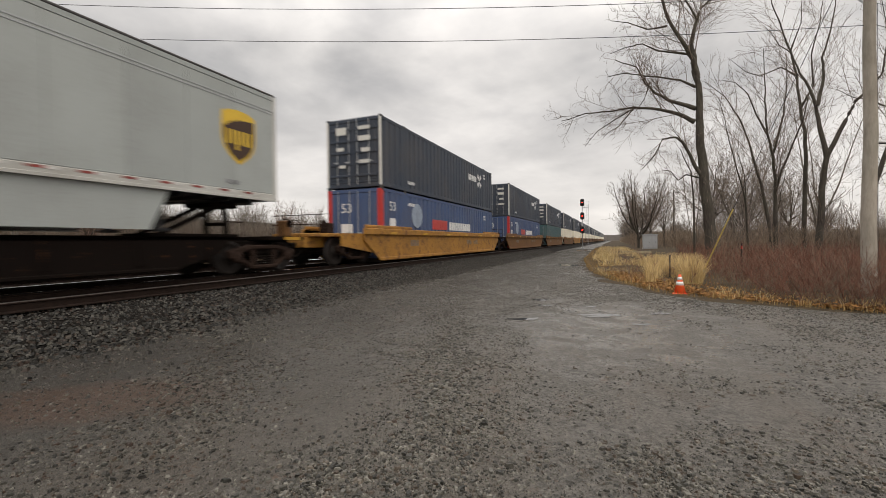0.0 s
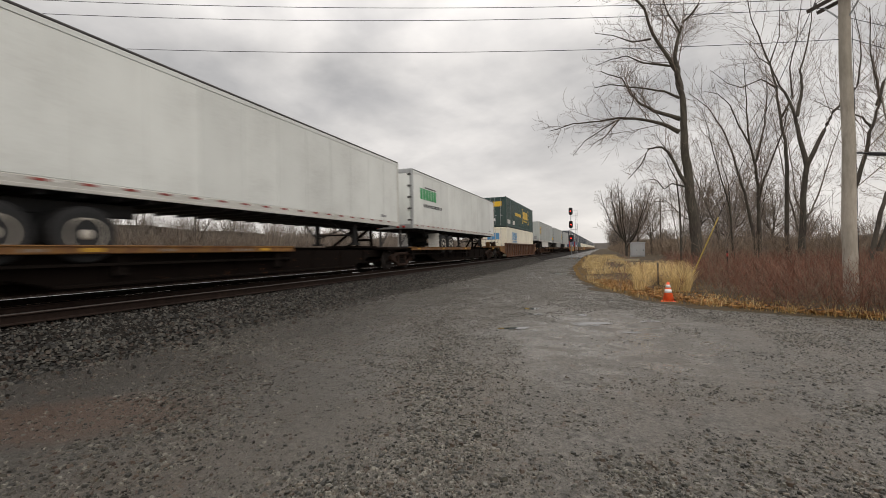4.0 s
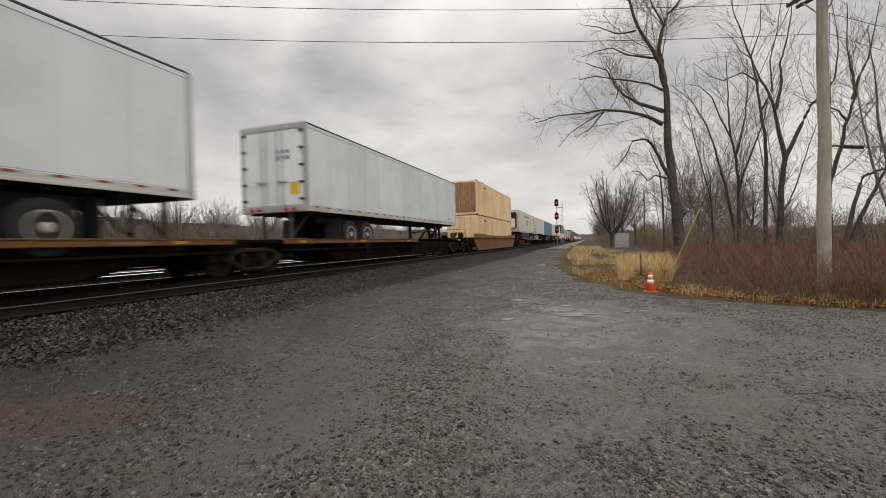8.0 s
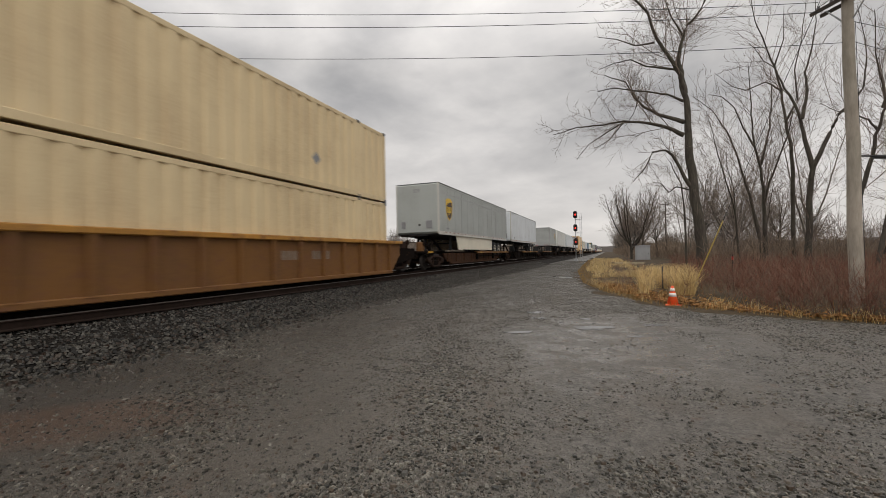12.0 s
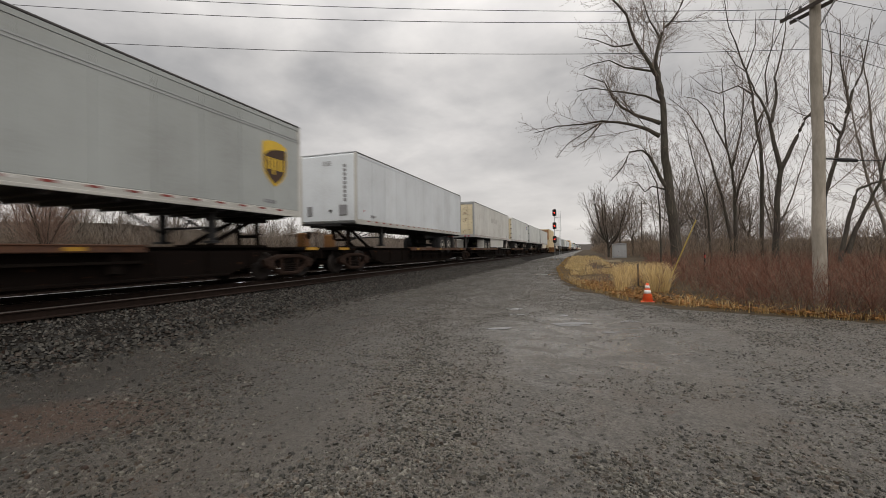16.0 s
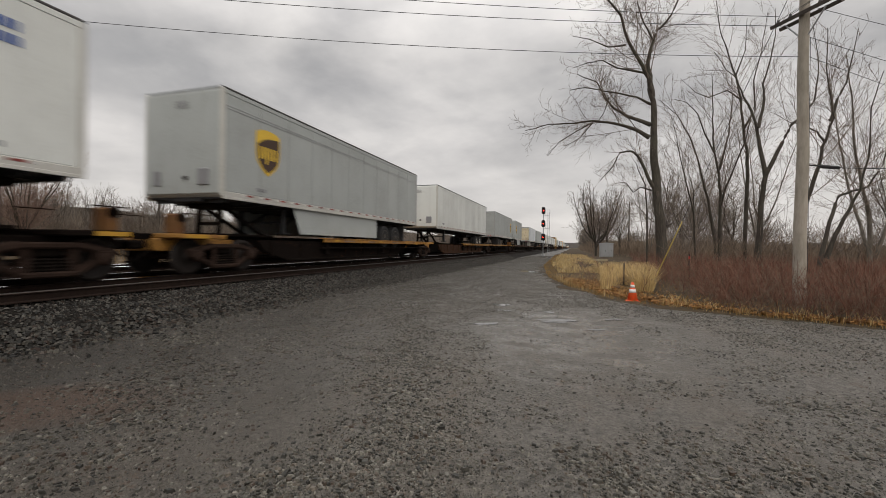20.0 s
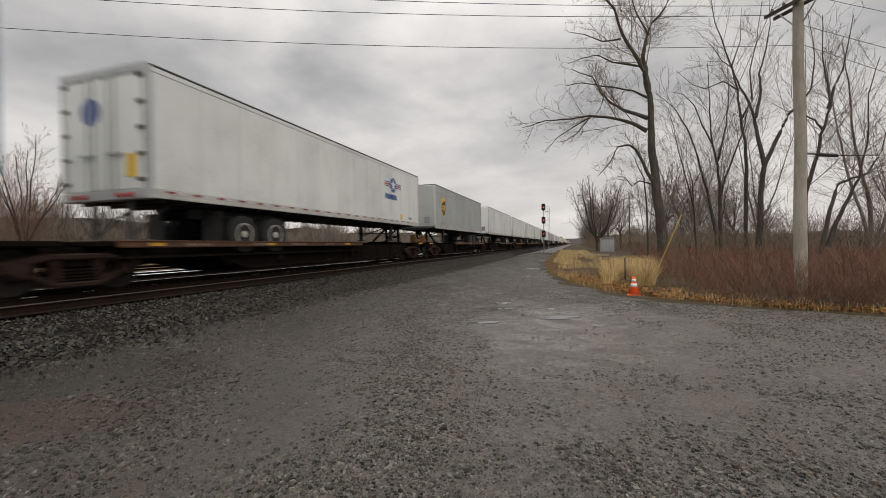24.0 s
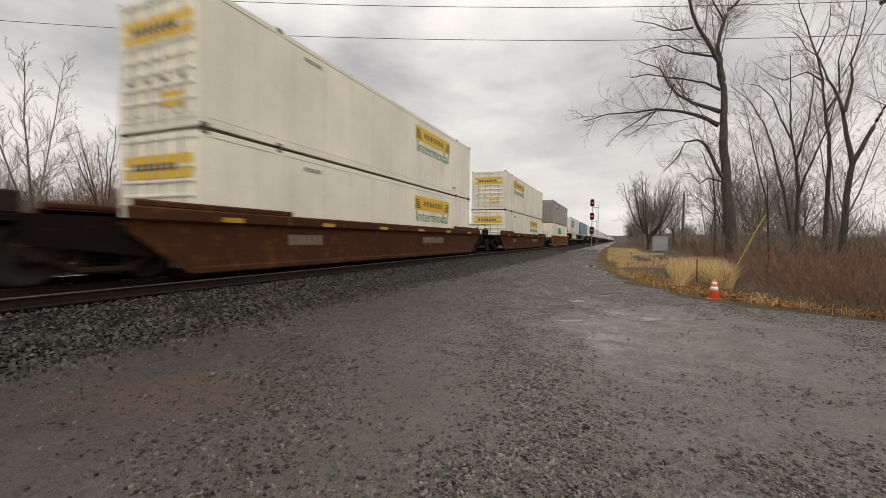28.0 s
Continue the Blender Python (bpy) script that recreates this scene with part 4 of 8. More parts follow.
# ---- marks on the loads ----
def d_premier(t, L):
    marks(t, "mark_green", -7.13, 3.40, 6, 0.55, 0.14, seed=4)
    marks(t, "mark_black", -6.5, 4.0, 40, 0.06, 0.0, seed=9)
    marks(t, "mark_black", -6.7, 3.02, 14, 0.17, 0.45, seed=5)


def d_blue_star(t, L):
    y, z = 4.53, 3.8
    g = Geo()
    g.lathe([(0, 0.36), (0.006, 0.36)], 1.302, y, z, 24)
    part("roundel", g, M["mark_blue"], t, "blue roundel")
    g = Geo()
    pts = []
    for k in range(10):
        r = 0.33 if k % 2 == 0 else 0.13
        w = math.pi / 2 + math.pi * k / 5
        pts.append((y + r * math.cos(w), z + r * math.sin(w)))
    g.prism(pts, 1.308, 1.313, "x")
    part("star", g, M["mark_white"], t)
    g = Geo()
    for s in (-1, 1):
        for k in (-1, 1):
            g.box(1.302, 1.308, y + s * 0.38, y + s * 0.95, z + 0.06 * k - 0.02 + 0.04 * k, z + 0.06 * k + 0.02 + 0.04 * k)
    part("stripe", g, M["mark_blue"], t)
    g = Geo()
    for s in (-1, 1):
        g.box(1.302, 1.308, y + s * 0.38, y + s * 0.95, z - 0.035, z + 0.035)
    part("stripe", g, M["red"], t)
    marks(t, "mark_blue", y - 0.95, z - 0.72, 8, 0.24, 0.15, seed=7)
    marks(t, "yellow", y + 0.9, TZ0 + 0.25, 1, 0.3, seed=3)
    g = Geo()
    g.prism([(-0.35 + 0.3 * math.cos(6.2832 * k / 20), 3.85 + 0.3 * math.sin(6.2832 * k / 20)) for k in range(20)], -L / 2 - 0.034, -L / 2 - 0.024, "y")
    part("roundel", g, M["mark_blue"], t, "blue roundel on the door")
    g = Geo()
    g.box(0.72, 1.0, -L / 2 - 0.034, -L / 2 - 0.024, 2.35, 2.85)
    part("door_label", g, M["yellow"], t, "yellow label on the doors")


def d_tile_logo(t, L):
    """Orange tile and three big dark blocks with two white lines across."""
    y = -7.4
    z0, z1 = 3.07, 4.37
    g = Geo()
    g.box(1.300, 1.308, y, y + 1.0, z0 + 0.6, z1)
    part("tile", g, M["mark_orange"], t, "orange tile of a painted emblem")
    g = Geo()
    g.box(1.300, 1.308, y, y + 1.0, z0, z0 + 0.6)
    part("tile", g, M["gold"], t)
    g = Geo()
    for q, w in ((-6.21, 0.95), (-5.04, 0.86), (-4.06, 0.84)):
        h0, h1 = z0 + 0.02, z1 - 0.05
        g.prism([(q, h0), (q + w, h0), (q + w, h1 - 0.25), (q + w - 0.25, h1), (q, h1)], 1.300, 1.308, "x")
    part("lettering", g, M["mark_black"], t, "dark blocks of a painted emblem")
    g = Geo()
    for z in (z0 + 0.62, z0 + 0.78):
        g.box(1.308, 1.311, -6.25, -3.15, z, z + 0.05)
    part("white_line", g, M["mark_white"], t)
    # white arcs sweeping over the tile
    for r0 in (0.62, 0.86):
        g = Geo()
        n = 10
        vs = [(1.3095, y + 1.0 - r * math.cos(a * math.pi / 2 / n), z0 + 0.12 + r * math.sin(a * math.pi / 2 / n)) for r in (r0, r0 + 0.07) for a in range(n + 1)]
        g.add(vs, [(i, i + 1, n + 2 + i, n + 1 + i) for i in range(n)])
        part("arc", g, M["mark_white"], t, "white painted arc")
    marks(t, "mark_faint", 3.7, 3.45, 6, 0.28, 0.9, seed=2)


def d_small_orange(t, L):
    marks(t, "mark_orange", L / 2 - 2.3, TZ0 + 2.0, 1, 0.45, seed=2)
    marks(t, "mark_blue", L / 2 - 1.75, TZ0 + 2.2, 6, 0.16, rows=2, seed=3)
    d = Geo()
    y = -1.0
    d.prism([(y, TZ0 + 0.55), (y + 0.2, TZ0 + 0.75), (y, TZ0 + 0.95), (y - 0.2, TZ0 + 0.75)], 1.300, 1.306, "x")
    part("placard", d, M["mark_grey"], t)


def d_reefer(t, L):
    marks(t, "mark_black", -2.6, 4.08, 4, 0.30, 0.25, seed=6)
    wd = letters("INTERMODAL", 0.27)
    wd.materials.append(M["mark_black"])
    o = part("lettering", wd, None, t, at=(1.304, 1.0, 4.2))
    o.scale = (1, 3.4 / (max(v.co.y for v in wd.vertices) - min(v.co.y for v in wd.vertices)), 1)
    y, z = 0.11, 3.22
    g = Geo()
    g.prism([(y - 0.84, z + 0.42), (y + 0.84, z + 0.42), (y + 0.7, z - 0.2), (y, z - 0.45), (y - 0.7, z - 0.2)], 1.302, 1.309, "x")
    part("badge_field", g, M["mark_black"], t, "black shield badge")
    g = Geo()
    g.box(1.309, 1.313, y - 0.3, y - 0.12, z - 0.25, z + 0.3)
    g.box(1.309, 1.313, y + 0.05, y + 0.22, z - 0.3, z + 0.3)
    g.box(1.309, 1.313, y + 0.22, y + 0.42, z + 0.05, z + 0.28)
    part("badge_stroke", g, M["mark_white"], t)
    g = Geo()
    g.prism([(-5.2, 2.86), (-4.6, 2.95), (-4.15, 2.84), (-4.4, 2.74), (-4.9, 2.70)], 1.302, 1.308, "x")
    part("leaf_badge", g, M["mark_lime"], t, "lime green emblem")
    g = Geo()
    g.lathe([(-0.35, 0.27), (0.35, 0.27)], 0.7, -L / 2 + 4.3, 1.45, 18)
    part("fuel_tank", g, M["tape_white"], t)


def d_ghost(t, L):
    marks(t, "mark_faint", -1.5, TZ0 + 1.5, 6, 0.45, 0.5, seed=12)


def d_tag(t, L):
    marks(t, "mark_orange", L / 2 - 0.9, TZ0 + 0.55, 2, 0.18, rows=2, seed=3)


def d_yellow(t, L):
    g = Geo()
    g.box(0.7, 1.05, -L / 2 - 0.035, -L / 2 - 0.022, TZ0 + 0.55, TZ0 + 0.95)
    part("door_label", g, M["yellow"], t, "yellow label on the doors")
    g = Geo()
    for k in range(3):
        g.box(0.15 + 0.2 * k, 0.29 + 0.2 * k, -L / 2 - 0.035, -L / 2 - 0.022, TZ0 + 1.9, TZ0 + 2.02)
        g.box(0.15 + 0.2 * k, 0.29 + 0.2 * k, -L / 2 - 0.035, -L / 2 - 0.022, TZ0 + 1.7, TZ0 + 1.82)
    part("lettering", g, M["mark_grey"], t)


def d_vertical(t, L):
    g = Geo()
    for k in range(9):
        g.box(0.75, 0.88, -L / 2 - 0.03, -L / 2 - 0.018, TZ0 + 0.9 + 0.17 * k, TZ0 + 1.02 + 0.17 * k)
    part("lettering", g, M["mark_grey"], t)
    marks(t, "red", -L / 2 + 0.6, TZ0 + 0.5, 1, 0.10, seed=1)


def e_nums(c, L, H, mat="mark_white", z=0.55):
    marks(c, mat, -L / 2 + 2.3, H * z, 6, 0.14, x=1.296, rows=1, seed=3)
    marks(c, mat, L / 2 - 2.2, H * 0.82, 5, 0.12, x=1.296, rows=2, seed=4)


def door_bars(c, L, H, mat):
    """Horizontal stiffening bars across the end doors."""
    for s in (-1, 1):
        for k in range(5):
            g = Geo()
            g.box(s * 0.10, s * 1.10, -L / 2 - 0.05, -L / 2 + 0.0, 0.42 + 0.47 * k, 0.52 + 0.47 * k, 0, 0.015)
            part("door_bar", g, M[mat], c)


def d_navy(c, L, H):
    e_nums(c, L, H, z=0.12)
    marks(c, "mark_white", 2.7, H * 0.60, 5, 0.36, 0.2, x=1.296, seed=5)
    g = Geo()
    q, r = 4.95, H * 0.655
    for k in range(4):
        w = math.pi / 4 + math.pi / 2 * k
        a, b = q + 0.5 * math.cos(w), r + 0.5 * math.sin(w)
        g.prism([(q, r), (a - 0.12, b + 0.12), (a + 0.12, b - 0.12)] if k % 2 == 0 else [(q, r), (a + 0.12, b + 0.12), (a - 0.12, b - 0.12)], 1.296, 1.302, "x")
    part("emblem", g, M["mark_white"], c, "white four-pointed emblem")
    door_bars(c, L, H, "navy")
    g = Geo()
    for x, w, z, h in ((-0.55, 0.5, 2.15, 0.30), (0.55, 0.55, 2.3, 0.14), (0.55, 0.55, 1.85, 0.20), (0.6, 0.4, 1.4, 0.16), (-0.6, 0.35, 1.5, 0.14), (0.55, 0.5, 0.95, 0.14), (-0.5, 0.3, 0.8, 0.12)):
        g.box(x - w / 2, x + w / 2, -L / 2 - 0.056, -L / 2 - 0.050, z, z + h)
    tagged(part("door_label", g, M["mark_ghost"], c, "pale labels on the doors"), kind="stuff")
    for s in (-1, 1):
        g = Geo()
        g.box(s * 1.20, s * 1.30, -L / 2 - 0.012, -L / 2 + 0.05, 0.05, H - 0.05, 0, 0.01)
        part("end_edge", g, M["mark_ghost"], c, "pale worn end post")


def d_royal(c, L, H):
    e_nums(c, L, H, z=0.8)
    n53 = letters("53", 0.55)
    n53.materials.append(M["mark_white"])
    part("lettering", n53, None, c, at=(1.300, -7.2, H * 0.75))
    g = Geo()
    g.box(1.296, 1.302, -7.45, -6.95, H * 0.42, H * 0.58)
    part("label", g, M["mark_white"], c)
    marks(c, "red", -3.1, H * 0.45, 6, 0.50, 0.02, x=1.296, seed=11)
    marks(c, "mark_white", -0.75, H * 0.45, 11, 0.45, 0.12, x=1.296, seed=12)
    g = Geo()
    q, r = -4.85, H * 0.66
    g.lathe([(0.0, 0.05), (0.0, 0.56), (0.006, 0.56), (0.006, 0.05)], 1.296, q, r, 24)
    part("emblem", g, M["mark_pale_blue"], c, "pale blue round emblem")
    for s in (-1, 1):
        g = Geo()
        g.box(s * 1.08, s * 1.30, -L / 2 - 0.008, -L / 2 + 0.17, 0.0, H, 0, 0.02)
        part("red_post", g, M["red"], c, "red end post")
    nn = letters("53", 0.55)
    nn.materials.append(M["mark_white"])
    o = part("lettering", nn, None, c, at=(-0.35, -L / 2 - 0.025, H * 0.72))
    o.rotation_euler = (0, 0, -math.pi / 2)
    g = Geo()
    g.box(-0.62, -0.08, -L / 2 - 0.024, -L / 2 - 0.016, H * 0.30, H * 0.50)
    part("label", g, M["mark_white"], c)


def d_green(c, L, H):
    marks(c, "gold", -3.8, H * 0.46, 13, 0.33, 0.2, x=1.296, seed=21)
    g = Geo()
    for s, q in ((0, 0.4), (1, 4.44)):
        g.box(1.296, 1.302, q, q + 0.12, H * 0.24, H * 0.84)
        for z in (H * 0.24, H * 0.80):
            g.box(1.296, 1.302, q + (0.12 if s == 0 else -0.4), q + (0.52 if s == 0 else 0), z, z + 0.12)
    part("bracket", g, M["gold"], c, "yellow painted bracket")
    marks(c, "gold", 0.95, H * 0.44, 5, 0.85, 0.12, x=1.296, seed=22)
    marks(c, "gold", 1.0, H * 0.33, 16, 0.15, 0.6, x=1.296, seed=23)
    marks(c, "mark_ghost", -L / 2 + 0.5, H * 0.10, 5, 0.40, 0.0, x=1.296, seed=24)
    marks(c, "mark_ghost", -L / 2 + 3.0, H * 0.10, 4, 0.42, 0.0, x=1.296, seed=25)
    g = Geo()
    g.box(-0.95, 0.85, -L / 2 - 0.022, -L / 2 - 0.016, H * 0.68, H * 0.85)
    part("label", g, M["yellow"], c, "yellow label on the doors")
    g = Geo()
    g.box(-0.2, 0.25, -L / 2 - 0.022, -L / 2 - 0.016, H * 0.18, H * 0.28)
    part("label", g, M["mark_white"], c)


def d_cream_sky(c, L, H):
    marks(c, "mark_sky", -5.31, H * 0.58, 4, 0.75, 0.22, x=1.296, seed=31)
    marks(c, "mark_sky", -5.25, H * 0.48, 11, 0.2, 0.5, x=1.296, seed=32)
    g = Geo()
    for k in range(3):
        g.box(-0.6 + 0.42 * k, -0.25 + 0.42 * k, -L / 2 - 0.022, -L / 2 - 0.016, H * 0.58, H * 0.80)
    part("lettering", g, M["mark_sky"], c)


def d_tan(c, L, H):
    marks(c, "mark_black", -L / 2 + 2.4, H * 0.84, 7, 0.13, 0.2, x=1.296, seed=33)
    g = Geo()
    y, z = 3.6, H * 0.32
    g.prism([(y, z - 0.2), (y + 0.2, z), (y, z + 0.2), (y - 0.2, z)], 1.296, 1.302, "x")
    part("placard", g, M["mark_grey"], c)


def d_fedlike(c, L, H):
    g = Geo()
    g.box(1.288, 1.296, -5.2, -2.1, H * 0.68, H * 0.90)
    part("label", g, M["mark_purple"], c, "purple label with white lettering")
    marks(c, "mark_white", -4.95, H * 0.75, 5, 0.32, 0.05, x=1.297, seed=41)
    marks(c, "mark_orange", -3.9, H * 0.75, 3, 0.22, 0.05, x=1.297, seed=42)
    g = Geo()
    for k in range(8):
        g.box(-1.12, 1.12, -L / 2 - 0.04, -L / 2 + 0.02, 0.4 + 0.24 * k, 0.5 + 0.24 * k, 0, 0.02)
    g.box(-1.1, 1.1, -L / 2 - 0.03, -L / 2 + 0.02, H - 0.55, H - 0.2, 0, 0.02)
    part("end_rib", g, M["warm_grey"], c)
    marks(c, "mark_ghost", L / 2 - 3.2, H * 0.6, 6, 0.22, 0.2, x=1.29, seed=43)


def d_tigerlike(c, L, H):
    marks(c, "mark_green", -2.92, H * 0.53, 5, 0.80, 0.14, x=1.29, seed=51)
    g = Geo()
    for k in range(6):
        z = H * 0.52 + 0.12 * k
        g.prism([(0.12 + 0.05 * k, z), (0.95, z + 0.05), (1.14, z + 0.12), (0.3 + 0.06 * k, z + 0.07)], 1.290, 1.296, "x")
    part("emblem", g, M["mark_green"], c, "green striped emblem")
    marks(c, "mark_blue", -2.7, H * 0.475, 3, 0.13, 3.0, x=1.29, seed=52)


def d_yellowbox(front):
    def f(c, L, H):
        y = front
        w = 3.7
        g = Geo()
        g.box(1.286, 1.294, y - w / 2, y + w / 2, H * 0.66, H * 0.865)
        part("label", g, M["yellow"], c, "yellow label with black lettering")
        marks(c, "mark_black", y - 1.0, H * 0.725, 7, 0.22, 0.75, x=1.294, seed=61)
        g = Geo()
        for k in range(5):
            g.box(1.294, 1.298, y - w / 2 + 0.06, y - w / 2 + 0.55 - 0.04 * k, H * 0.69 + 0.08 * k, H * 0.69 + 0.08 * k + 0.045)
            g.box(1.294, 1.298, y + w / 2 - 0.55 + 0.04 * k, y + w / 2 - 0.06, H * 0.69 + 0.08 * k, H * 0.69 + 0.08 * k + 0.045)
        tagged(part("lettering", g, M["mark_black"], c), kind="stuff")
        wd = letters("Intermodal", 0.62)
        wd.materials.append(M["mark_dkgreen"])
        o = part("lettering", wd, None, c, "dull green word", at=(1.292, y, H * 0.565))
        wdx = max(v.co.y for v in wd.vertices) - min(v.co.y for v in wd.vertices)
        o.scale = (1, 0.93 * w / wdx, 1.05)
        marks(c, "mark_grey", -L / 2 + 3.0, H * 0.86, 7, 0.11, x=1.288, seed=62)
        marks(c, "mark_grey", L / 2 - 2.6, H * 0.10, 6, 0.11, x=1.288, seed=63)
        g = Geo()
        g.box(-1.05, 1.05, -L / 2 - 0.023, -L / 2 - 0.017, H * 0.66, H * 0.84)
        part("label", g, M["yellow"], c, "yellow label on the doors")
        g = Geo()
        g.box(0.1, 0.85, -L / 2 - 0.023, -L / 2 - 0.017, H * 0.16, H * 0.27)
        part("label", g, M["yellow"], c, "yellow label on the doors")
        g = Geo()
        for k in range(6):
            g.box(-1.1, 1.1, -L / 2 - 0.035, -L / 2 + 0.02, 0.55 + 0.3 * k, 0.63 + 0.3 * k, 0, 0.02)
        part("end_rib", g, M["cream"], c)
        g = Geo()
        for k in range(7):
            g.box(-0.7 + 0.2 * k, -0.58 + 0.2 * k, -L / 2 - 0.045, -L / 2 - 0.036, H * 0.725, H * 0.775)
        tagged(part("lettering", g, M["mark_black"], c), kind="stuff")
    return f


# ---- the train: loads from front to rear, with the near end of each at 0 s ----
# kind, near end, length, coupled to the next one behind, and what it is
LOADS = []
y = 14.5 + 21.9
for i in range(17):
    LOADS.insert(0, ("stack", y, 16.15, i % 3 == 0, ("navy", "royal") if i == 0 else (("navy", "teal") if i == 1 else ("navy", "cream")), "brown" if i != 3 else "ochre"))
    y += 21.0 if i % 3 else 22.4
LOADS += [
    ("stack", 14.52, 16.15, True, ("navy", "royal"), "ochre"),
    ("U1", -7.22, 16.15, False), ("U2", -26.3, 16.15, False), ("U3", -46.45, 16.15, True),
    ("stack", -68.55, 16.15, True, ("green", "cream"), "rib_rust"),
    ("P1", -89.7, 16.15, False), ("T2", -107.3, 16.15, False), ("BL1", -124.6, 16.15, False), ("T1", -141.2, 14.6, False), ("R1", -160.8, 16.15, True),
    ("stack", -182.62, 16.15, True, ("tan", "tan"), "sill_orange"),
    ("T5", -204.7, 16.15, False), ("T6", -224.8, 16.0, False), ("T7", -244.9, 16.15, False), ("UP4", -255.7, 8.4, False), ("T8", -284.5, 15.0, False), ("UP5", -302.9, 16.3, True),
    ("stack", -324.9, 16.15, True, ("dull_tan", "dull_tan"), "rib_ochre"),
    ("T9", -346.3, 16.15, False), ("T11", -363.8, 16.15, False), ("T12", -380.6, 15.0, False), ("T13", -399.1, 16.15, False), ("T14", -417.6, 14.65, True),
    ("UP7", -435.2, 14.2, False), ("T15", -454.0, 14.6, False), ("UP8", -475.5, 8.3, True), ("UP10", -492.9, 13.8, False), ("T16", -514.1, 16.15, False), ("UP11", -531.7, 13.8, True),
    ("T17", -549.8, 15.0, False), ("T19", -569.4, 16.3, False), ("T20", -586.5, 14.3, False), ("X1", -604.7, 16.3, False), ("UP12", -622.4, 14.0, True),
    ("USA1", -641.6, 16.15, False), ("BL2", -660.2, 16.2, False), ("CR", -681.0, 16.2, True),
    ("stack", -702.45, 16.15, True, ("warm_grey", "cream"), "rib_ochre"),
    ("stack", -726.5, 16.15, True, ("cream", "cream"), "maroon"),
    ("stack", -750.75, 16.3, True, ("cream", "cream"), "maroon"),
    ("stack", -774.9, 16.15, True, ("cream", "cream"), "maroon"),
]

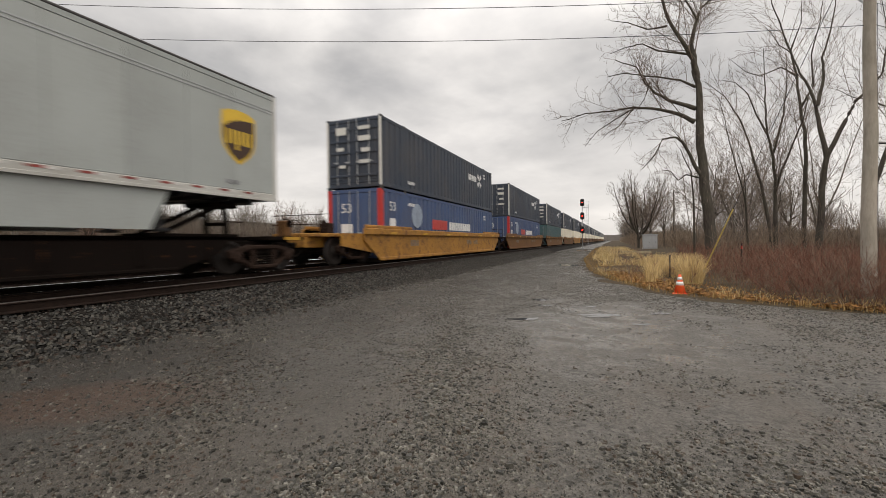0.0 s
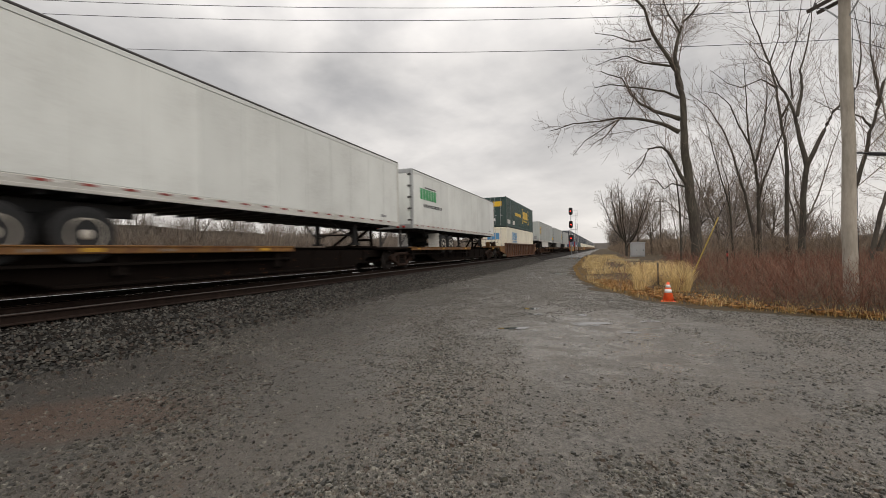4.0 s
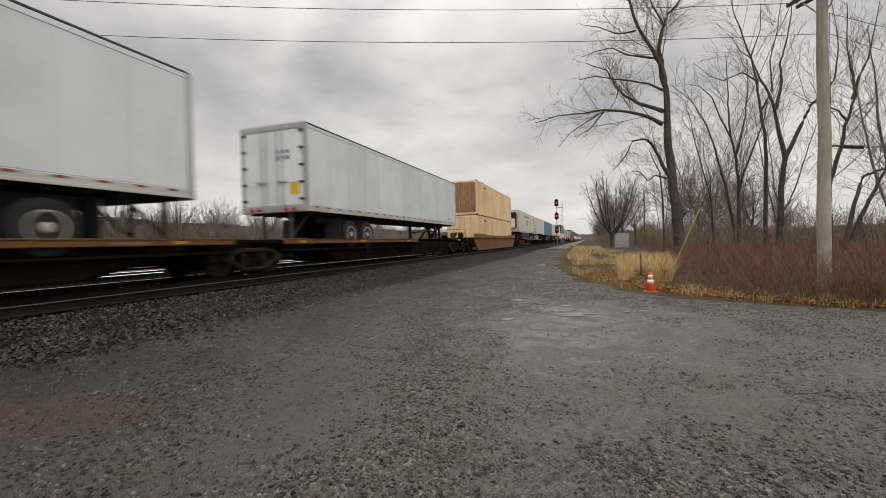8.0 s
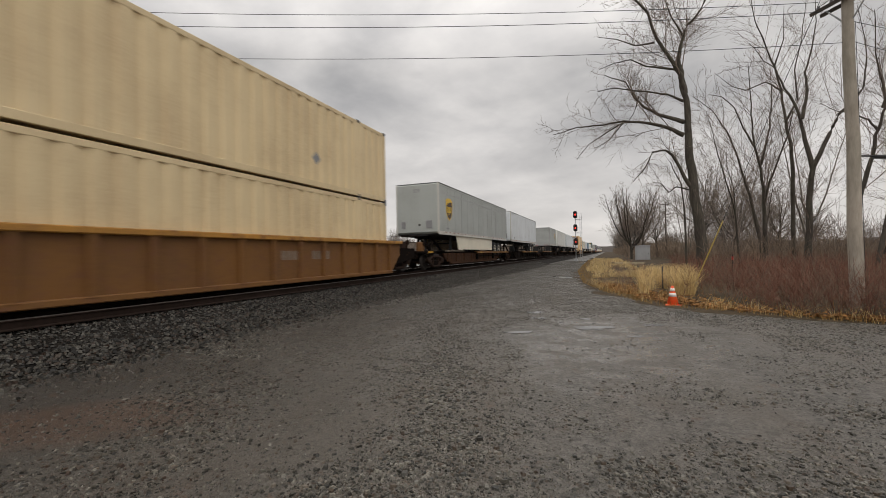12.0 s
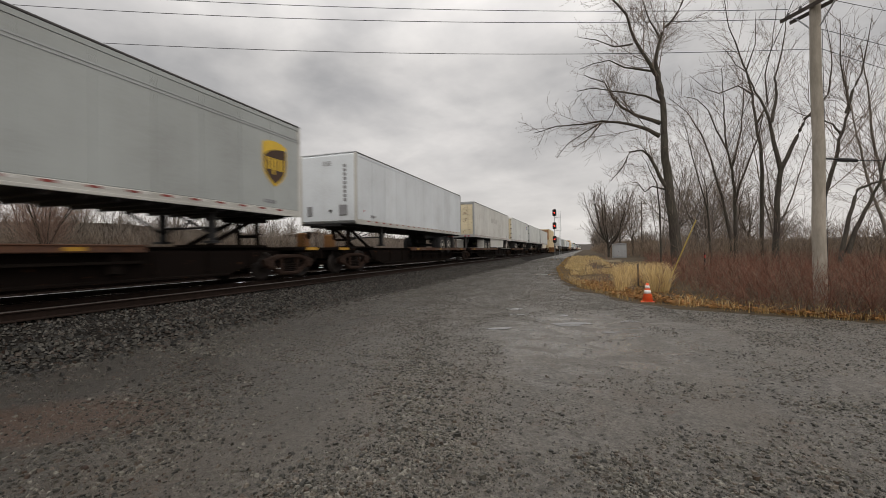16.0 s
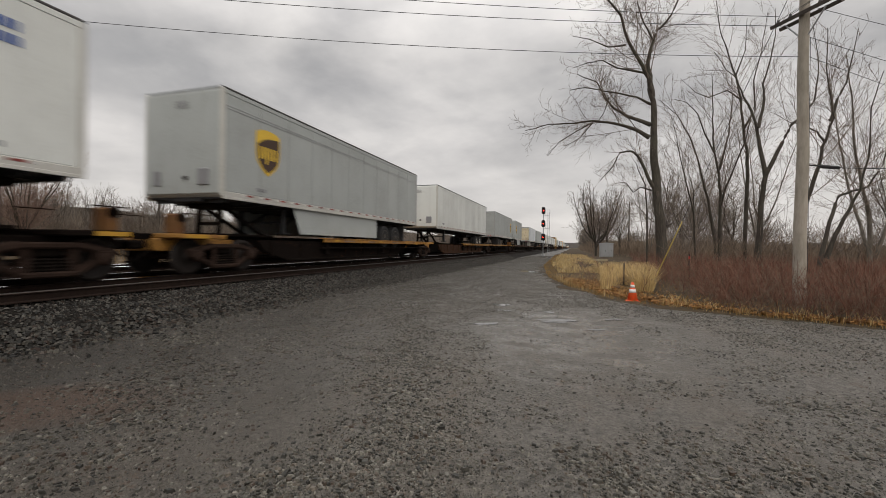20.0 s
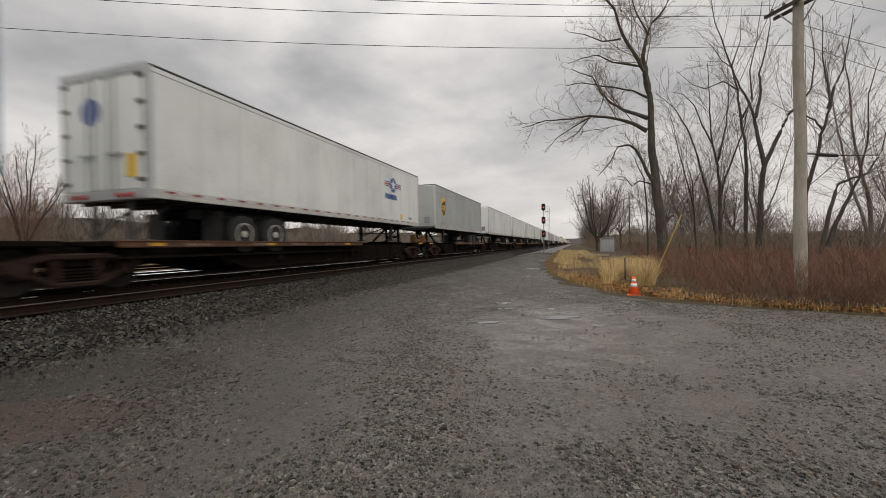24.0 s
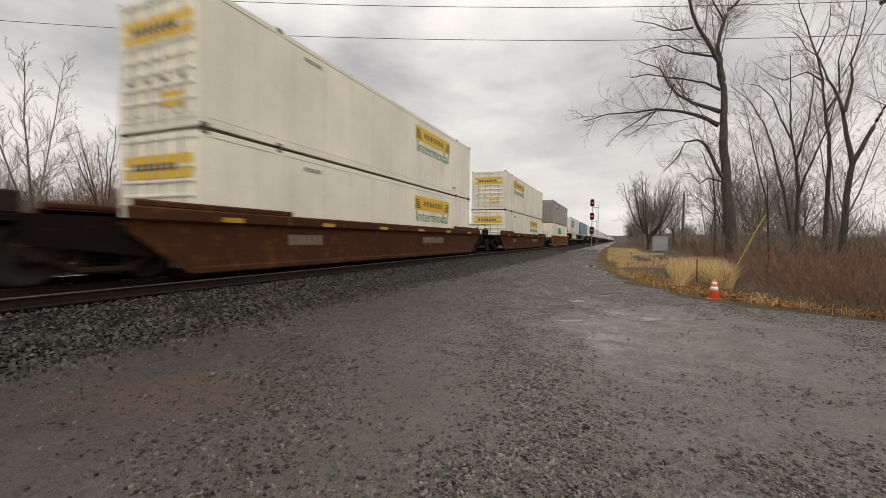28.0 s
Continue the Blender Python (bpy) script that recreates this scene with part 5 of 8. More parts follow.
TRAILERS = {
    "U1": dict(rear_near=True, colour="grey_light", skirt="grey_light", badge=6.85, rims=1, seed=1, decor=d_yellow, label="light grey trailer with a gold shield badge and roll-up rear"),
    "U2": dict(rear_near=True, colour="grey_light", skirt="grey_light", badge=6.92, rims=1, seed=2, decor=d_yellow, label="long light grey trailer with side skirt and shield badge"),
    "U3": dict(rear_near=False, colour="grey_light", skirt="old_white", badge=-6.53, rims=1, seed=3, label="light grey trailer, nose facing back, gold shield badge"),
    "P1": dict(rear_near=True, colour="white", top="darkrail", seed=4, decor=d_premier, tail=4.3, label="white box trailer with green lettering and white wheel rims"),
    "T2": dict(rear_near=True, colour="white", seed=5, label="white box trailer with a dark roof edge"),
    "BL1": dict(rear_near=True, colour="blue", skirt="black", seed=6, ribv=1, base="blue", label="faded blue box trailer with a black side skirt"),
    "T1": dict(door_paint="dirty_cream", rear_near=True, colour="cool_white", seed=7, doors="rusty", tail=3.3, label="bluish white trailer with rust-stained rear doors"),
    "R1": dict(rear_near=False, colour="cream", ribs=True, reefer=True, skirt="black", seed=8, decor=d_reefer, label="cream ribbed refrigerated trailer with a black shield badge"),
    "T5": dict(rear_near=True, colour="cool_white", seed=9, decor=d_yellow, label="white box trailer with a yellow label on its doors"),
    "T6": dict(rear_near=False, colour="cool_white", seed=10, label="white box trailer, nose facing back"),
    "T7": dict(rear_near=False, colour="white", seed=11, label="white box trailer with red and white tape"),
    "UP4": dict(rear_near=True, colour="grey", seed=12, badge=2.88, pup=True, rims=1, doors="roll", label="short grey trailer with a gold shield badge"),
    "T8": dict(rear_near=False, colour="cool_white", seed=13, decor=d_vertical, label="white box trailer with upright lettering on its nose"),
    "UP5": dict(rear_near=False, colour="grey_light", skirt="cream", badge=-6.53, rims=0, seed=14, label="grey trailer with a cream skirt and gold shield badge"),
    "T9": dict(rear_near=True, colour="white", skirt="cream", seed=15, decor=d_tag, label="white trailer with a cream skirt and an orange tag"),
    "T11": dict(rear_near=True, colour="white", seed=16, label="plain white box trailer"),
    "T12": dict(door_paint="dirty_cream", rear_near=True, colour="white", seed=17, doors="rusty", decor=d_small_orange, label="white trailer with rust-brown rear doors"),
    "T13": dict(door_paint="dirty_cream", rear_near=True, colour="old_white", skirt="old_white", seed=18, doors="roll", decor=d_ghost, tail=4.4, label="weathered white trailer with faded lettering and a skirt"),
    "T14": dict(rear_near=False, colour="cool_white", seed=19, decor=d_vertical, label="bluish white box trailer, nose facing back"),
    "UP7": dict(rear_near=True, colour="grey", badge=5.94, seed=20, rims=1, doors="roll", label="grey trailer with a gold shield badge at its front"),
    "T15": dict(door_paint="dirty_cream", rear_near=True, colour="cool_white", seed=21, doors="roll", tail=3.2, label="bluish white trailer with a dirty cream roll-up door"),
    "UP8": dict(rear_near=False, colour="grey", badge=-2.75, pup=True, skirt="grey", seed=22, rims=1, label="short grey trailer with a skirt and gold shield badge"),
    "UP10": dict(rear_near=True, colour="grey", badge=5.52, seed=23, rims=1, doors="roll", label="grey trailer with a framed roll-up door and shield badge"),
    "T16": dict(rear_near=False, colour="white", seed=24, label="white box trailer with a grey lower edge"),
    "UP11": dict(rear_near=False, colour="grey", badge=-5.22, skirt="grey", seed=25, rims=1, label="grey trailer with rounded nose and gold shield badge"),
    "T17": dict(door_paint="dirty_cream", rear_near=True, colour="white", seed=26, doors="rusty", decor=d_small_orange, label="white trailer with rusty ribbed doors and an orange emblem"),
    "T19": dict(rear_near=False, colour="white", seed=27, label="long white trailer with white wheel rims"),
    "T20": dict(rear_near=False, colour="white", seed=28, rims=0, label="white box trailer with yellowed wheel rims"),
    "X1": dict(rear_near=False, colour="white", seed=29, label="white box trailer, nose facing back, small labels"),
    "UP12": dict(rear_near=False, colour="grey", badge=-5.19, seed=30, rims=1, label="grey trailer with shield badge, no skirt"),
    "USA1": dict(rear_near=True, colour="white", seed=31, decor=d_blue_star, label="white trailer with a blue star roundel"),
    "BL2": dict(rear_near=True, colour="blue", skirt="black", seed=32, doors="ribbed", base="cream", label="faded blue trailer with ribbed doors and black skirt"),
    "CR": dict(rear_near=False, colour="old_white", skirt="white", seed=33, decor=d_tile_logo, label="white trailer with an orange tile and big dark blocks"),
}

STACK_LOOK = {
    "navy": dict(style="corr", decor=d_navy, label="dark navy container with a white emblem"),
    "royal": dict(style="corr", decor=d_royal, label="blue container with red end posts and white lettering"),
    "teal": dict(style="corr", decor=None, label="dark teal container under a navy one"),
    "green": dict(style="corr", decor=d_green, label="dark green container with yellow lettering and brackets"),
    "tan": dict(style="corr", decor=d_tan, label="tan container streaked with rust at its doors"),
    "dull_tan": dict(style="corr", decor=d_tan, label="dull tan container with rust-stained seams"),
    "warm_grey": dict(style="smooth", decor=d_fedlike, label="warm grey container with a purple label"),
}


def put_load(ob, y_mid, z):
    ob.location = (TX, y_mid, RZ + z)
    MOVERS.append((ob, y_mid))


ends = []
for i, ld in enumerate(LOADS):
    # boundaries between units
    if i + 1 < len(LOADS):
        nx = LOADS[i + 1]
        far_next = nx[1] + nx[2]
        if ld[0] == "UP4":
            ends.append(far_next + 3.9)
        elif ld[0] == "T15":
            ends.append(ld[1] - 1.3)
        elif ld[0] == "stack" and nx[0] != "stack":
            ends.append(ld[1] - 3.9)
        elif nx[0] == "stack" and ld[0] != "stack":
            ends.append(far_next + 3.9)
        else:
            ends.append((ld[1] + far_next) / 2)
    else:
        ends.append(ld[1] - 3.9)
TAILS = {"T19": 13.0, "T6": 11.0, "T20": 11.0}
SPINE = dict.fromkeys(("U1", "U2", "U3", "T5", "T6", "T7"), "brown") | dict.fromkeys(("P1", "T2", "BL1", "T1", "R1", "UP4", "T8", "UP5", "T17", "T19", "T20", "CR", "BL2"), "sill_orange") | dict.fromkeys(("UP10", "T16", "UP11"), "ochre")
TINT = {"sill_orange": "worn orange-brown", "rustbrown": "rust-brown", "ochre": "worn yellow", "brown": "worn brown", "maroon": "maroon"}
group_no = 0
lead = LOADS[0][1] + LOADS[0][2] + 3.9
for i, ld in enumerate(LOADS):
    kind, yn, L, coupled = ld[:4]
    y1 = lead if i == 0 else ends[i - 1]
    y0 = ends[i]
    ahead_coupled = True if i == 0 else LOADS[i - 1][3]
    far_truck = y1 - 1.95 if ahead_coupled else None
    near_truck = y0 + 1.95 if coupled else y0
    mid = yn + L / 2
    e1 = y1 - (0.35 if ahead_coupled else 0.15)
    e0 = y0 + (0.35 if coupled else 0.15)
    if coupled:
        group_no += 1
    if kind == "stack":
        (top, low), wc = ld[4], ld[5]
        ribbed = wc.startswith("rib_")
        col = {"rib_rust": "rustbrown", "rib_ochre": "brown"}.get(wc, wc)
        near_truck = y0 + 2.4 if coupled else y0
        far_truck = y1 - 2.4 if ahead_coupled else None
        well_car(e0, e1, yn - 0.15, yn + L + 0.15, "ribbed" if ribbed else "smooth", col, TINT[col], 100 + i, near_truck, far_truck)
        for lev, cn in ((0, low), (1, top)):
            look_d = dict(STACK_LOOK.get(cn, {}))
            if cn == "cream":
                if (top, low) == ("green", "cream"):
                    look_d = dict(style="corr", decor=d_cream_sky, label="cream container with sky blue lettering")
                elif top == "warm_grey":
                    look_d = dict(style="smooth", decor=d_tigerlike, label="cream container with a green emblem")
                elif top == "navy":
                    look_d = dict(style="corr", decor=None, label="cream container under a dark one")
                else:
                    look_d = dict(style="smooth", decor=d_yellowbox(-3.5 if lev == 1 and yn > -740 else 3.25), label="cream container with yellow label and green word")
            cc = container(L, 2.80, cn, look_d["label"], look_d["style"], i * 2 + lev, look_d["decor"])
            put_load(cc, mid, 0.14 + lev * 2.877)
    else:
        cfg = dict(TRAILERS[kind])
        label = cfg.pop("label")
        rear_near = cfg["rear_near"]
        colour = SPINE.get(kind, "rustbrown")
        hitch = yn + L - 0.95 if rear_near else yn + 0.95
        tl = TAILS.get(kind, 9.2)
        tail = (max(e0 + 0.4, yn - 1.1), yn + tl) if rear_near else (yn + L - tl, min(e1 - 0.4, yn + L + 1.1))
        if kind == "UP4":
            tail = (yn - 7.2, yn + 1.6)
        full = kind in ("UP8", "CR")
        spine_car(e0, e1, near_truck, far_truck, hitch, tail, full, colour, TINT[colour], 200 + i, "girder_brown" if kind in ("U3", "CR", "T20", "R1", "T16", "UP5") else "sill_shaded")
        put_load(trailer(L, label=label, **cfg), mid, 0.0)


def motions():
    """The train runs away along the track at an even speed."""
    for ob, y in MOVERS:
        z = ob.location.z if ob.location.z > 0.01 else RZ
        walk(ob, [(0.0, pose(TX, y, z)), (14.0, pose(TX, y + SPEED * 14.0, z)), (28.0, pose(TX, y + SPEED * 28.0, z))])

# ---- ground, ballast and tracks ----
def gravel_mat():
    """Crushed stone pressed into damp grit: broken chips of two sizes, smooth ruts, rusty soil, wet sheen."""
    m, nt, b = mat_new("wet_crushed_stone_lot")
    co = nt.nodes.new("ShaderNodeTexCoord").outputs["Object"]
    warp = nd(nt, "ShaderNodeTexNoise", Scale=9.0, Detail=3.0)
    nt.links.new(co, warp.inputs["Vector"])
    wv = nt.nodes.new("ShaderNodeVectorMath")
    wv.operation = "MULTIPLY_ADD"
    nt.links.new(warp.outputs["Color"], wv.inputs[0])
    wv.inputs[1].default_value = (0.06, 0.06, 0.06)
    nt.links.new(co, wv.inputs[2])
    cells = []
    for sc in (22.0, 48.0, 105.0):
        v = nd(nt, "ShaderNodeTexVoronoi", Scale=sc)
        nt.links.new(wv.outputs[0], v.inputs["Vector"])
        cells.append(v)
    big = noise_tex(nt, co, 0.30, 5, 0.6)
    mid = noise_tex(nt, co, 1.3, 6, 0.65)
    fine = noise_tex(nt, co, 45.0, 5, 0.75)
    ruts = noise_tex(nt, co, 0.75, 5, 0.6, (1.0, 0.22, 1.0))
    c1 = ramp(nt, cells[0].outputs["Color"], 0.15, (0.026, 0.023, 0.019), 0.9, (0.2442, 0.2253, 0.1978))
    c2 = ramp(nt, cells[1].outputs["Color"], 0.15, (0.024, 0.021, 0.017), 0.9, (0.2726, 0.2511, 0.2159))
    c3 = ramp(nt, cells[2].outputs["Color"], 0.2, (0.030, 0.026, 0.022), 0.90, (0.2210, 0.1995, 0.1694))
    stones = mixc(nt, ramp(nt, mid, 0.45, (0, 0, 0), 0.55, (1, 1, 1)), c2, c1)
    stones = mixc(nt, 0.45, stones, c3)
    grit = mixc(nt, ramp(nt, fine, 0.35, (0, 0, 0), 0.7, (1, 1, 1)), (0.094, 0.076, 0.059), (0.215, 0.180, 0.145))
    rut_f = ramp(nt, ruts, 0.46, (0, 0, 0), 0.62, (0.42, 0.42, 0.42))
    c = mixc(nt, rut_f, stones, grit)
    c = mixc(nt, ramp(nt, big, 0.56, (0, 0, 0), 0.70, (0.55, 0.55, 0.55)), c, (0.098, 0.066, 0.042))
    # darker towards the track: the shade beside the train is put into the colour
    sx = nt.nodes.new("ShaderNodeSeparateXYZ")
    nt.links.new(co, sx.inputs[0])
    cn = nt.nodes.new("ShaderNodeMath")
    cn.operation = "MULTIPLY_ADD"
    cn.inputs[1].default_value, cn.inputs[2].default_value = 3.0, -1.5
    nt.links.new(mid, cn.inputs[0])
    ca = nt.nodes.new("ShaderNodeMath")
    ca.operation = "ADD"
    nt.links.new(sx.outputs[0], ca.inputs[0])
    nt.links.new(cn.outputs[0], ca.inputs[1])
    train_shade = nt.nodes.new("ShaderNodeMapRange")
    train_shade.inputs["From Min"].default_value, train_shade.inputs["From Max"].default_value = -1.2, -5.5
    train_shade.inputs["To Min"].default_value, train_shade.inputs["To Max"].default_value = 0.0, 0.92
    nt.links.new(ca.outputs[0], train_shade.inputs[0])
    c = mixc(nt, train_shade.outputs[0], c, mixc(nt, cells[1].outputs["Color"], (0.018, 0.0155, 0.012), (0.054, 0.045, 0.035)))
    # rust-brown soil showing through beside the track
    rp = nt.nodes.new("ShaderNodeMapping")
    rp.vector_type = "TEXTURE"
    rp.inputs["Location"].default_value = (-4.9, 2.5, 0.0)
    rp.inputs["Rotation"].default_value = (0.0, 0.0, 0.5)
    rp.inputs["Scale"].default_value = (1.9, 0.9, 2.0)
    nt.links.new(co, rp.inputs[0])
    rg = nt.nodes.new("ShaderNodeTexGradient")
    rg.gradient_type = "SPHERICAL"
    nt.links.new(rp.outputs[0], rg.inputs[0])
    c = mixc(nt, ramp(nt, mixc(nt, 0.5, rg.outputs["Color"], mid), 0.34, (0, 0, 0), 0.52, (0.7, 0.7, 0.7)), c, (0.085, 0.043, 0.024))
    spots = noise_tex(nt, co, 3.2, 5, 0.7)
    c = mixc(nt, ramp(nt, spots, 0.60, (0, 0, 0), 0.72, (0.6, 0.6, 0.6)), c, (0.125, 0.056, 0.022))
    nt.links.new(c, b.inputs["Base Color"])
    wetn = noise_tex(nt, co, 0.8, 5, 0.65, (1.0, 0.6, 1.0))
    wet = ramp(nt, wetn, 0.40, (0.62,) * 3, 0.62, (0.33,) * 3)
    # rain still stands in the hollow in the middle of the lot
    mp = nt.nodes.new("ShaderNodeMapping")
    mp.vector_type = "TEXTURE"
    mp.inputs["Location"].default_value = (0.0, 7.9, 0.0)
    mp.inputs["Scale"].default_value = (2.2, 3.6, 2.0)
    nt.links.new(co, mp.inputs[0])
    gr = nt.nodes.new("ShaderNodeTexGradient")
    gr.gradient_type = "SPHERICAL"
    nt.links.new(mp.outputs[0], gr.inputs[0])
    pool = noise_tex(nt, co, 1.9, 6, 0.62, (0.75, 1.0, 1.0))
    mm = nt.nodes.new("ShaderNodeMath")
    mm.operation = "MULTIPLY"
    nt.links.new(gr.outputs["Fac"], mm.inputs[0])
    nt.links.new(ramp(nt, pool, 0.46, (0, 0, 0), 0.62, (1, 1, 1)), mm.inputs[1])
    soak = ramp(nt, mm.outputs[0], 0.04, (0, 0, 0), 0.32, (1, 1, 1))
    wet = mixc(nt, soak, wet, (0.12, 0.12, 0.12))
    nt.links.new(wet, b.inputs["Roughness"])
    nt.links.new(mixc(nt, soak, (0.62, 0.62, 0.62), (1.0, 1.0, 1.0)), b.inputs["Specular IOR Level"])
    h = mixc(nt, 0.5, mixc(nt, 0.5, cells[0].outputs["Distance"], cells[1].outputs["Distance"]), fine)
    h = mixc(nt, rut_f, h, mixc(nt, 0.75, (0.3, 0.3, 0.3), fine))
    h = mixc(nt, soak, h, mixc(nt, 0.2, (0.4, 0.4, 0.4), fine))
    bump(nt, b, h, 1.0, 0.05)
    return m


def ballast_mat(name, c0, c1, scale):
    m, nt, b = mat_new(name)
    co = nt.nodes.new("ShaderNodeTexCoord").outputs["Object"]
    vo = nd(nt, "ShaderNodeTexVoronoi", Scale=scale)
    nt.links.new(co, vo.inputs["Vector"])
    n = noise_tex(nt, co, 0.8, 5)
    c = ramp(nt, vo.outputs["Color"], 0.1, c0, 0.9, c1)
    c = mixc(nt, ramp(nt, n, 0.4, (0, 0, 0), 0.7, (0.5, 0.5, 0.5)), c, [x * 0.6 for x in c0])
    nt.links.new(c, b.inputs["Base Color"])
    b.inputs["Roughness"].default_value = 0.85
    b.inputs["Specular IOR Level"].default_value = 0.15
    bump(nt, b, vo.outputs["Distance"], 1.0, 0.05)
    return m


def stone_mat(name, c0, c1, rough, rusty=(0.13, 0.085, 0.058)):
    """Broken stones of mixed greys, a few pale or rust-stained, damp."""
    m, nt, b = mat_new(name)
    ge = nt.nodes.new("ShaderNodeNewGeometry")
    co = nt.nodes.new("ShaderNodeTexCoord").outputs["Object"]
    pw = nt.nodes.new("ShaderNodeMath")
    pw.operation = "POWER"
    nt.links.new(ge.outputs["Random Per Island"], pw.inputs[0])
    pw.inputs[1].default_value = 1.7
    c = ramp(nt, pw.outputs[0], 0.0, c0, 1.0, c1)
    hue = nt.nodes.new("ShaderNodeMath")
    hue.operation = "FRACT"
    hm = nt.nodes.new("ShaderNodeMath")
    hm.operation = "MULTIPLY"
    hm.inputs[1].default_value = 37.0
    nt.links.new(ge.outputs["Random Per Island"], hm.inputs[0])
    nt.links.new(hm.outputs[0], hue.inputs[0])
    c = mixc(nt, ramp(nt, hue.outputs[0], 0.80, (0, 0, 0), 0.86, (0.45, 0.45, 0.45)), c, rusty)
    n = noise_tex(nt, co, 60.0, 3)
    c = mixc(nt, ramp(nt, n, 0.35, (0, 0, 0), 0.7, (0.6, 0.6, 0.6)), c, [x * 0.7 for x in c0])
    nt.links.new(c, b.inputs["Base Color"])
    b.inputs["Roughness"].default_value = rough
    b.inputs["Specular IOR Level"].default_value = 0.4
    return m


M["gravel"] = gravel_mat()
M["ballast"] = ballast_mat("dark_ballast", (0.007, 0.006, 0.005), (0.034, 0.029, 0.025), 16.0)
M["ballast_stone"] = stone_mat("ballast_stone", (0.006, 0.0055, 0.0045), (0.125, 0.116, 0.098), 0.5, (0.07, 0.035, 0.02))
M["lot_stone"] = stone_mat("lot_stone", (0.024, 0.023, 0.019), (0.265, 0.248, 0.208), 0.38)
# browner, rustier lot stone, also darkened to carry the shade beside the train
M["shaded_stone"] = stone_mat("brown_stone_with_train_shade", (0.014, 0.0125, 0.010), (0.185, 0.168, 0.138), 0.4, (0.085, 0.038, 0.022))
M["soil"] = plain("damp_soil_with_dead_grass", (0.075, 0.054, 0.032), 0.95, 0.0, 0.45, 3.0, 0.6, 0.2)
M["field"] = plain("winter_field", (0.145, 0.105, 0.062), 0.95, 0.0, 0.4, 0.8, 0.5, 0.2)
M["tie"] = plain("old_timber_tie", (0.055, 0.042, 0.034), 0.9, 0.0, 0.4, 10.0, 0.4, 0.2)
M["rail_side"] = plain("rusty_rail_side", (0.022, 0.014, 0.011), 0.85, 0.0, 0.35, 8.0, 0.2, 0.1)
M["rail_top"] = plain("polished_rail_head", (0.95, 0.95, 0.95), 0.09, 1.0, 0.02, 20.0, 0.0, 0.5)
m_w, nt_w, b_w = mat_new("puddle_water")
b_w.inputs["Base Color"].default_value = (0.03, 0.028, 0.025, 1)
b_w.inputs["Roughness"].default_value = 0.03
b_w.inputs["IOR"].default_value = 2.0
M["water"] = m_w

LOT_EDGE = [(-30, 60), (6.0, 40), (9.2, 13.0), (10.6, 6.2), (11.3, 4.4), (12.1, 2.75), (13.6, 1.35), (16.5, 0.25), (22, -0.9), (35, -2.0), (80, -2.9), (700, -3.2)]


def lot_x(y):
    """Where the crushed stone of the lot ends and the grass begins."""
    for (a, xa), (b, xb) in zip(LOT_EDGE, LOT_EDGE[1:]):
        if y <= b:
            return xa + (xb - xa) * max(0.0, (y - a) / (b - a))
    return LOT_EDGE[-1][1]


def lot_z(x, y):
    """Height of the lot: shallow ruts and hollows."""
    d = noise.noise((x * 0.35, y * 0.35, 0.3)) * 0.02 + noise.noise((x * 1.6, y * 1.6, 4.0)) * 0.008
    return d


def step_list(a, b, first, grow):
    out, s = [a], first
    while out[-1] < b:
        out.append(out[-1] + s)
        s *= grow
    return out


# base sheet out to the horizon
g = Geo()
xs = [-2500, -600, -200, -90, -50, -30, -20, 0, 8, 20, 40, 80, 200, 600, 2500]
ys = [-2500, -300, -60, -20, 0, 10, 20, 40, 80, 160, 400, 1000, 3000]
hz = lambda x, y: -0.16 + (0.0 if abs(x) < 18 else 0.25 * noise.noise((x * 0.02, y * 0.02, 1.0)))
vs = [(x, y, hz(x, y)) for y in ys for x in xs]
n = len(xs)
g.add(vs, [(j * n + i, j * n + i + 1, (j + 1) * n + i + 1, (j + 1) * n + i) for j in range(len(ys) - 1) for i in range(n - 1)])
solid("ground", g, M["field"], "flat winter ground of dead grass and damp soil", "ground", kind="structure")

# crushed-stone lot and road along the track
g = Geo()
ys = [-12, -8, -5, -3, -1.5] + [0.12 * k for k in range(0, 150)] + step_list(18.2, 640, 0.25, 1.06)
NX = 110
vs = []
for yy in ys:
    xr = lot_x(yy) + 0.55 * noise.noise((yy * 0.8, 0, 7.0)) + 0.4 * noise.noise((yy * 3.0, 0, 9.0))
    for i in range(NX + 1):
        u = i / NX
        x = -8.4 + (xr + 8.4) * (u if xr < 14 else u ** 1.8)
        vs.append((x, yy, lot_z(x, yy) - (0.12 if i == NX else 0.0)))
k = NX + 1
g.add(vs, [(j * k + i, j * k + i + 1, (j + 1) * k + i + 1, (j + 1) * k + i) for j in range(len(ys) - 1) for i in range(NX)])
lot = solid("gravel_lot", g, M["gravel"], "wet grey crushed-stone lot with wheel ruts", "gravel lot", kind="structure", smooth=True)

# strip of soil with dead grass beside the lot
g = Geo()
ys2 = [6 + 0.25 * k for k in range(0, 120)] + step_list(36.3, 640, 0.6, 1.08)
vs = []
for yy in ys2:
    xl = lot_x(yy) - 0.9
    for i in range(41):
        u = i / 40
        x = xl + 60 * u ** 2.2
        vs.append((x, yy, -0.05 + 0.12 * min(1, u * 4) + 0.06 * noise.noise((x * 0.7, yy * 0.7, 2.0))))
g.add(vs, [(j * 41 + i, j * 41 + i + 1, (j + 1) * 41 + i + 1, (j + 1) * 41 + i) for j in range(len(ys2) - 1) for i in range(40)])
solid("verge", g, M["soil"], "verge of damp soil under dead yellow grass", "verge", kind="structure", smooth=True)

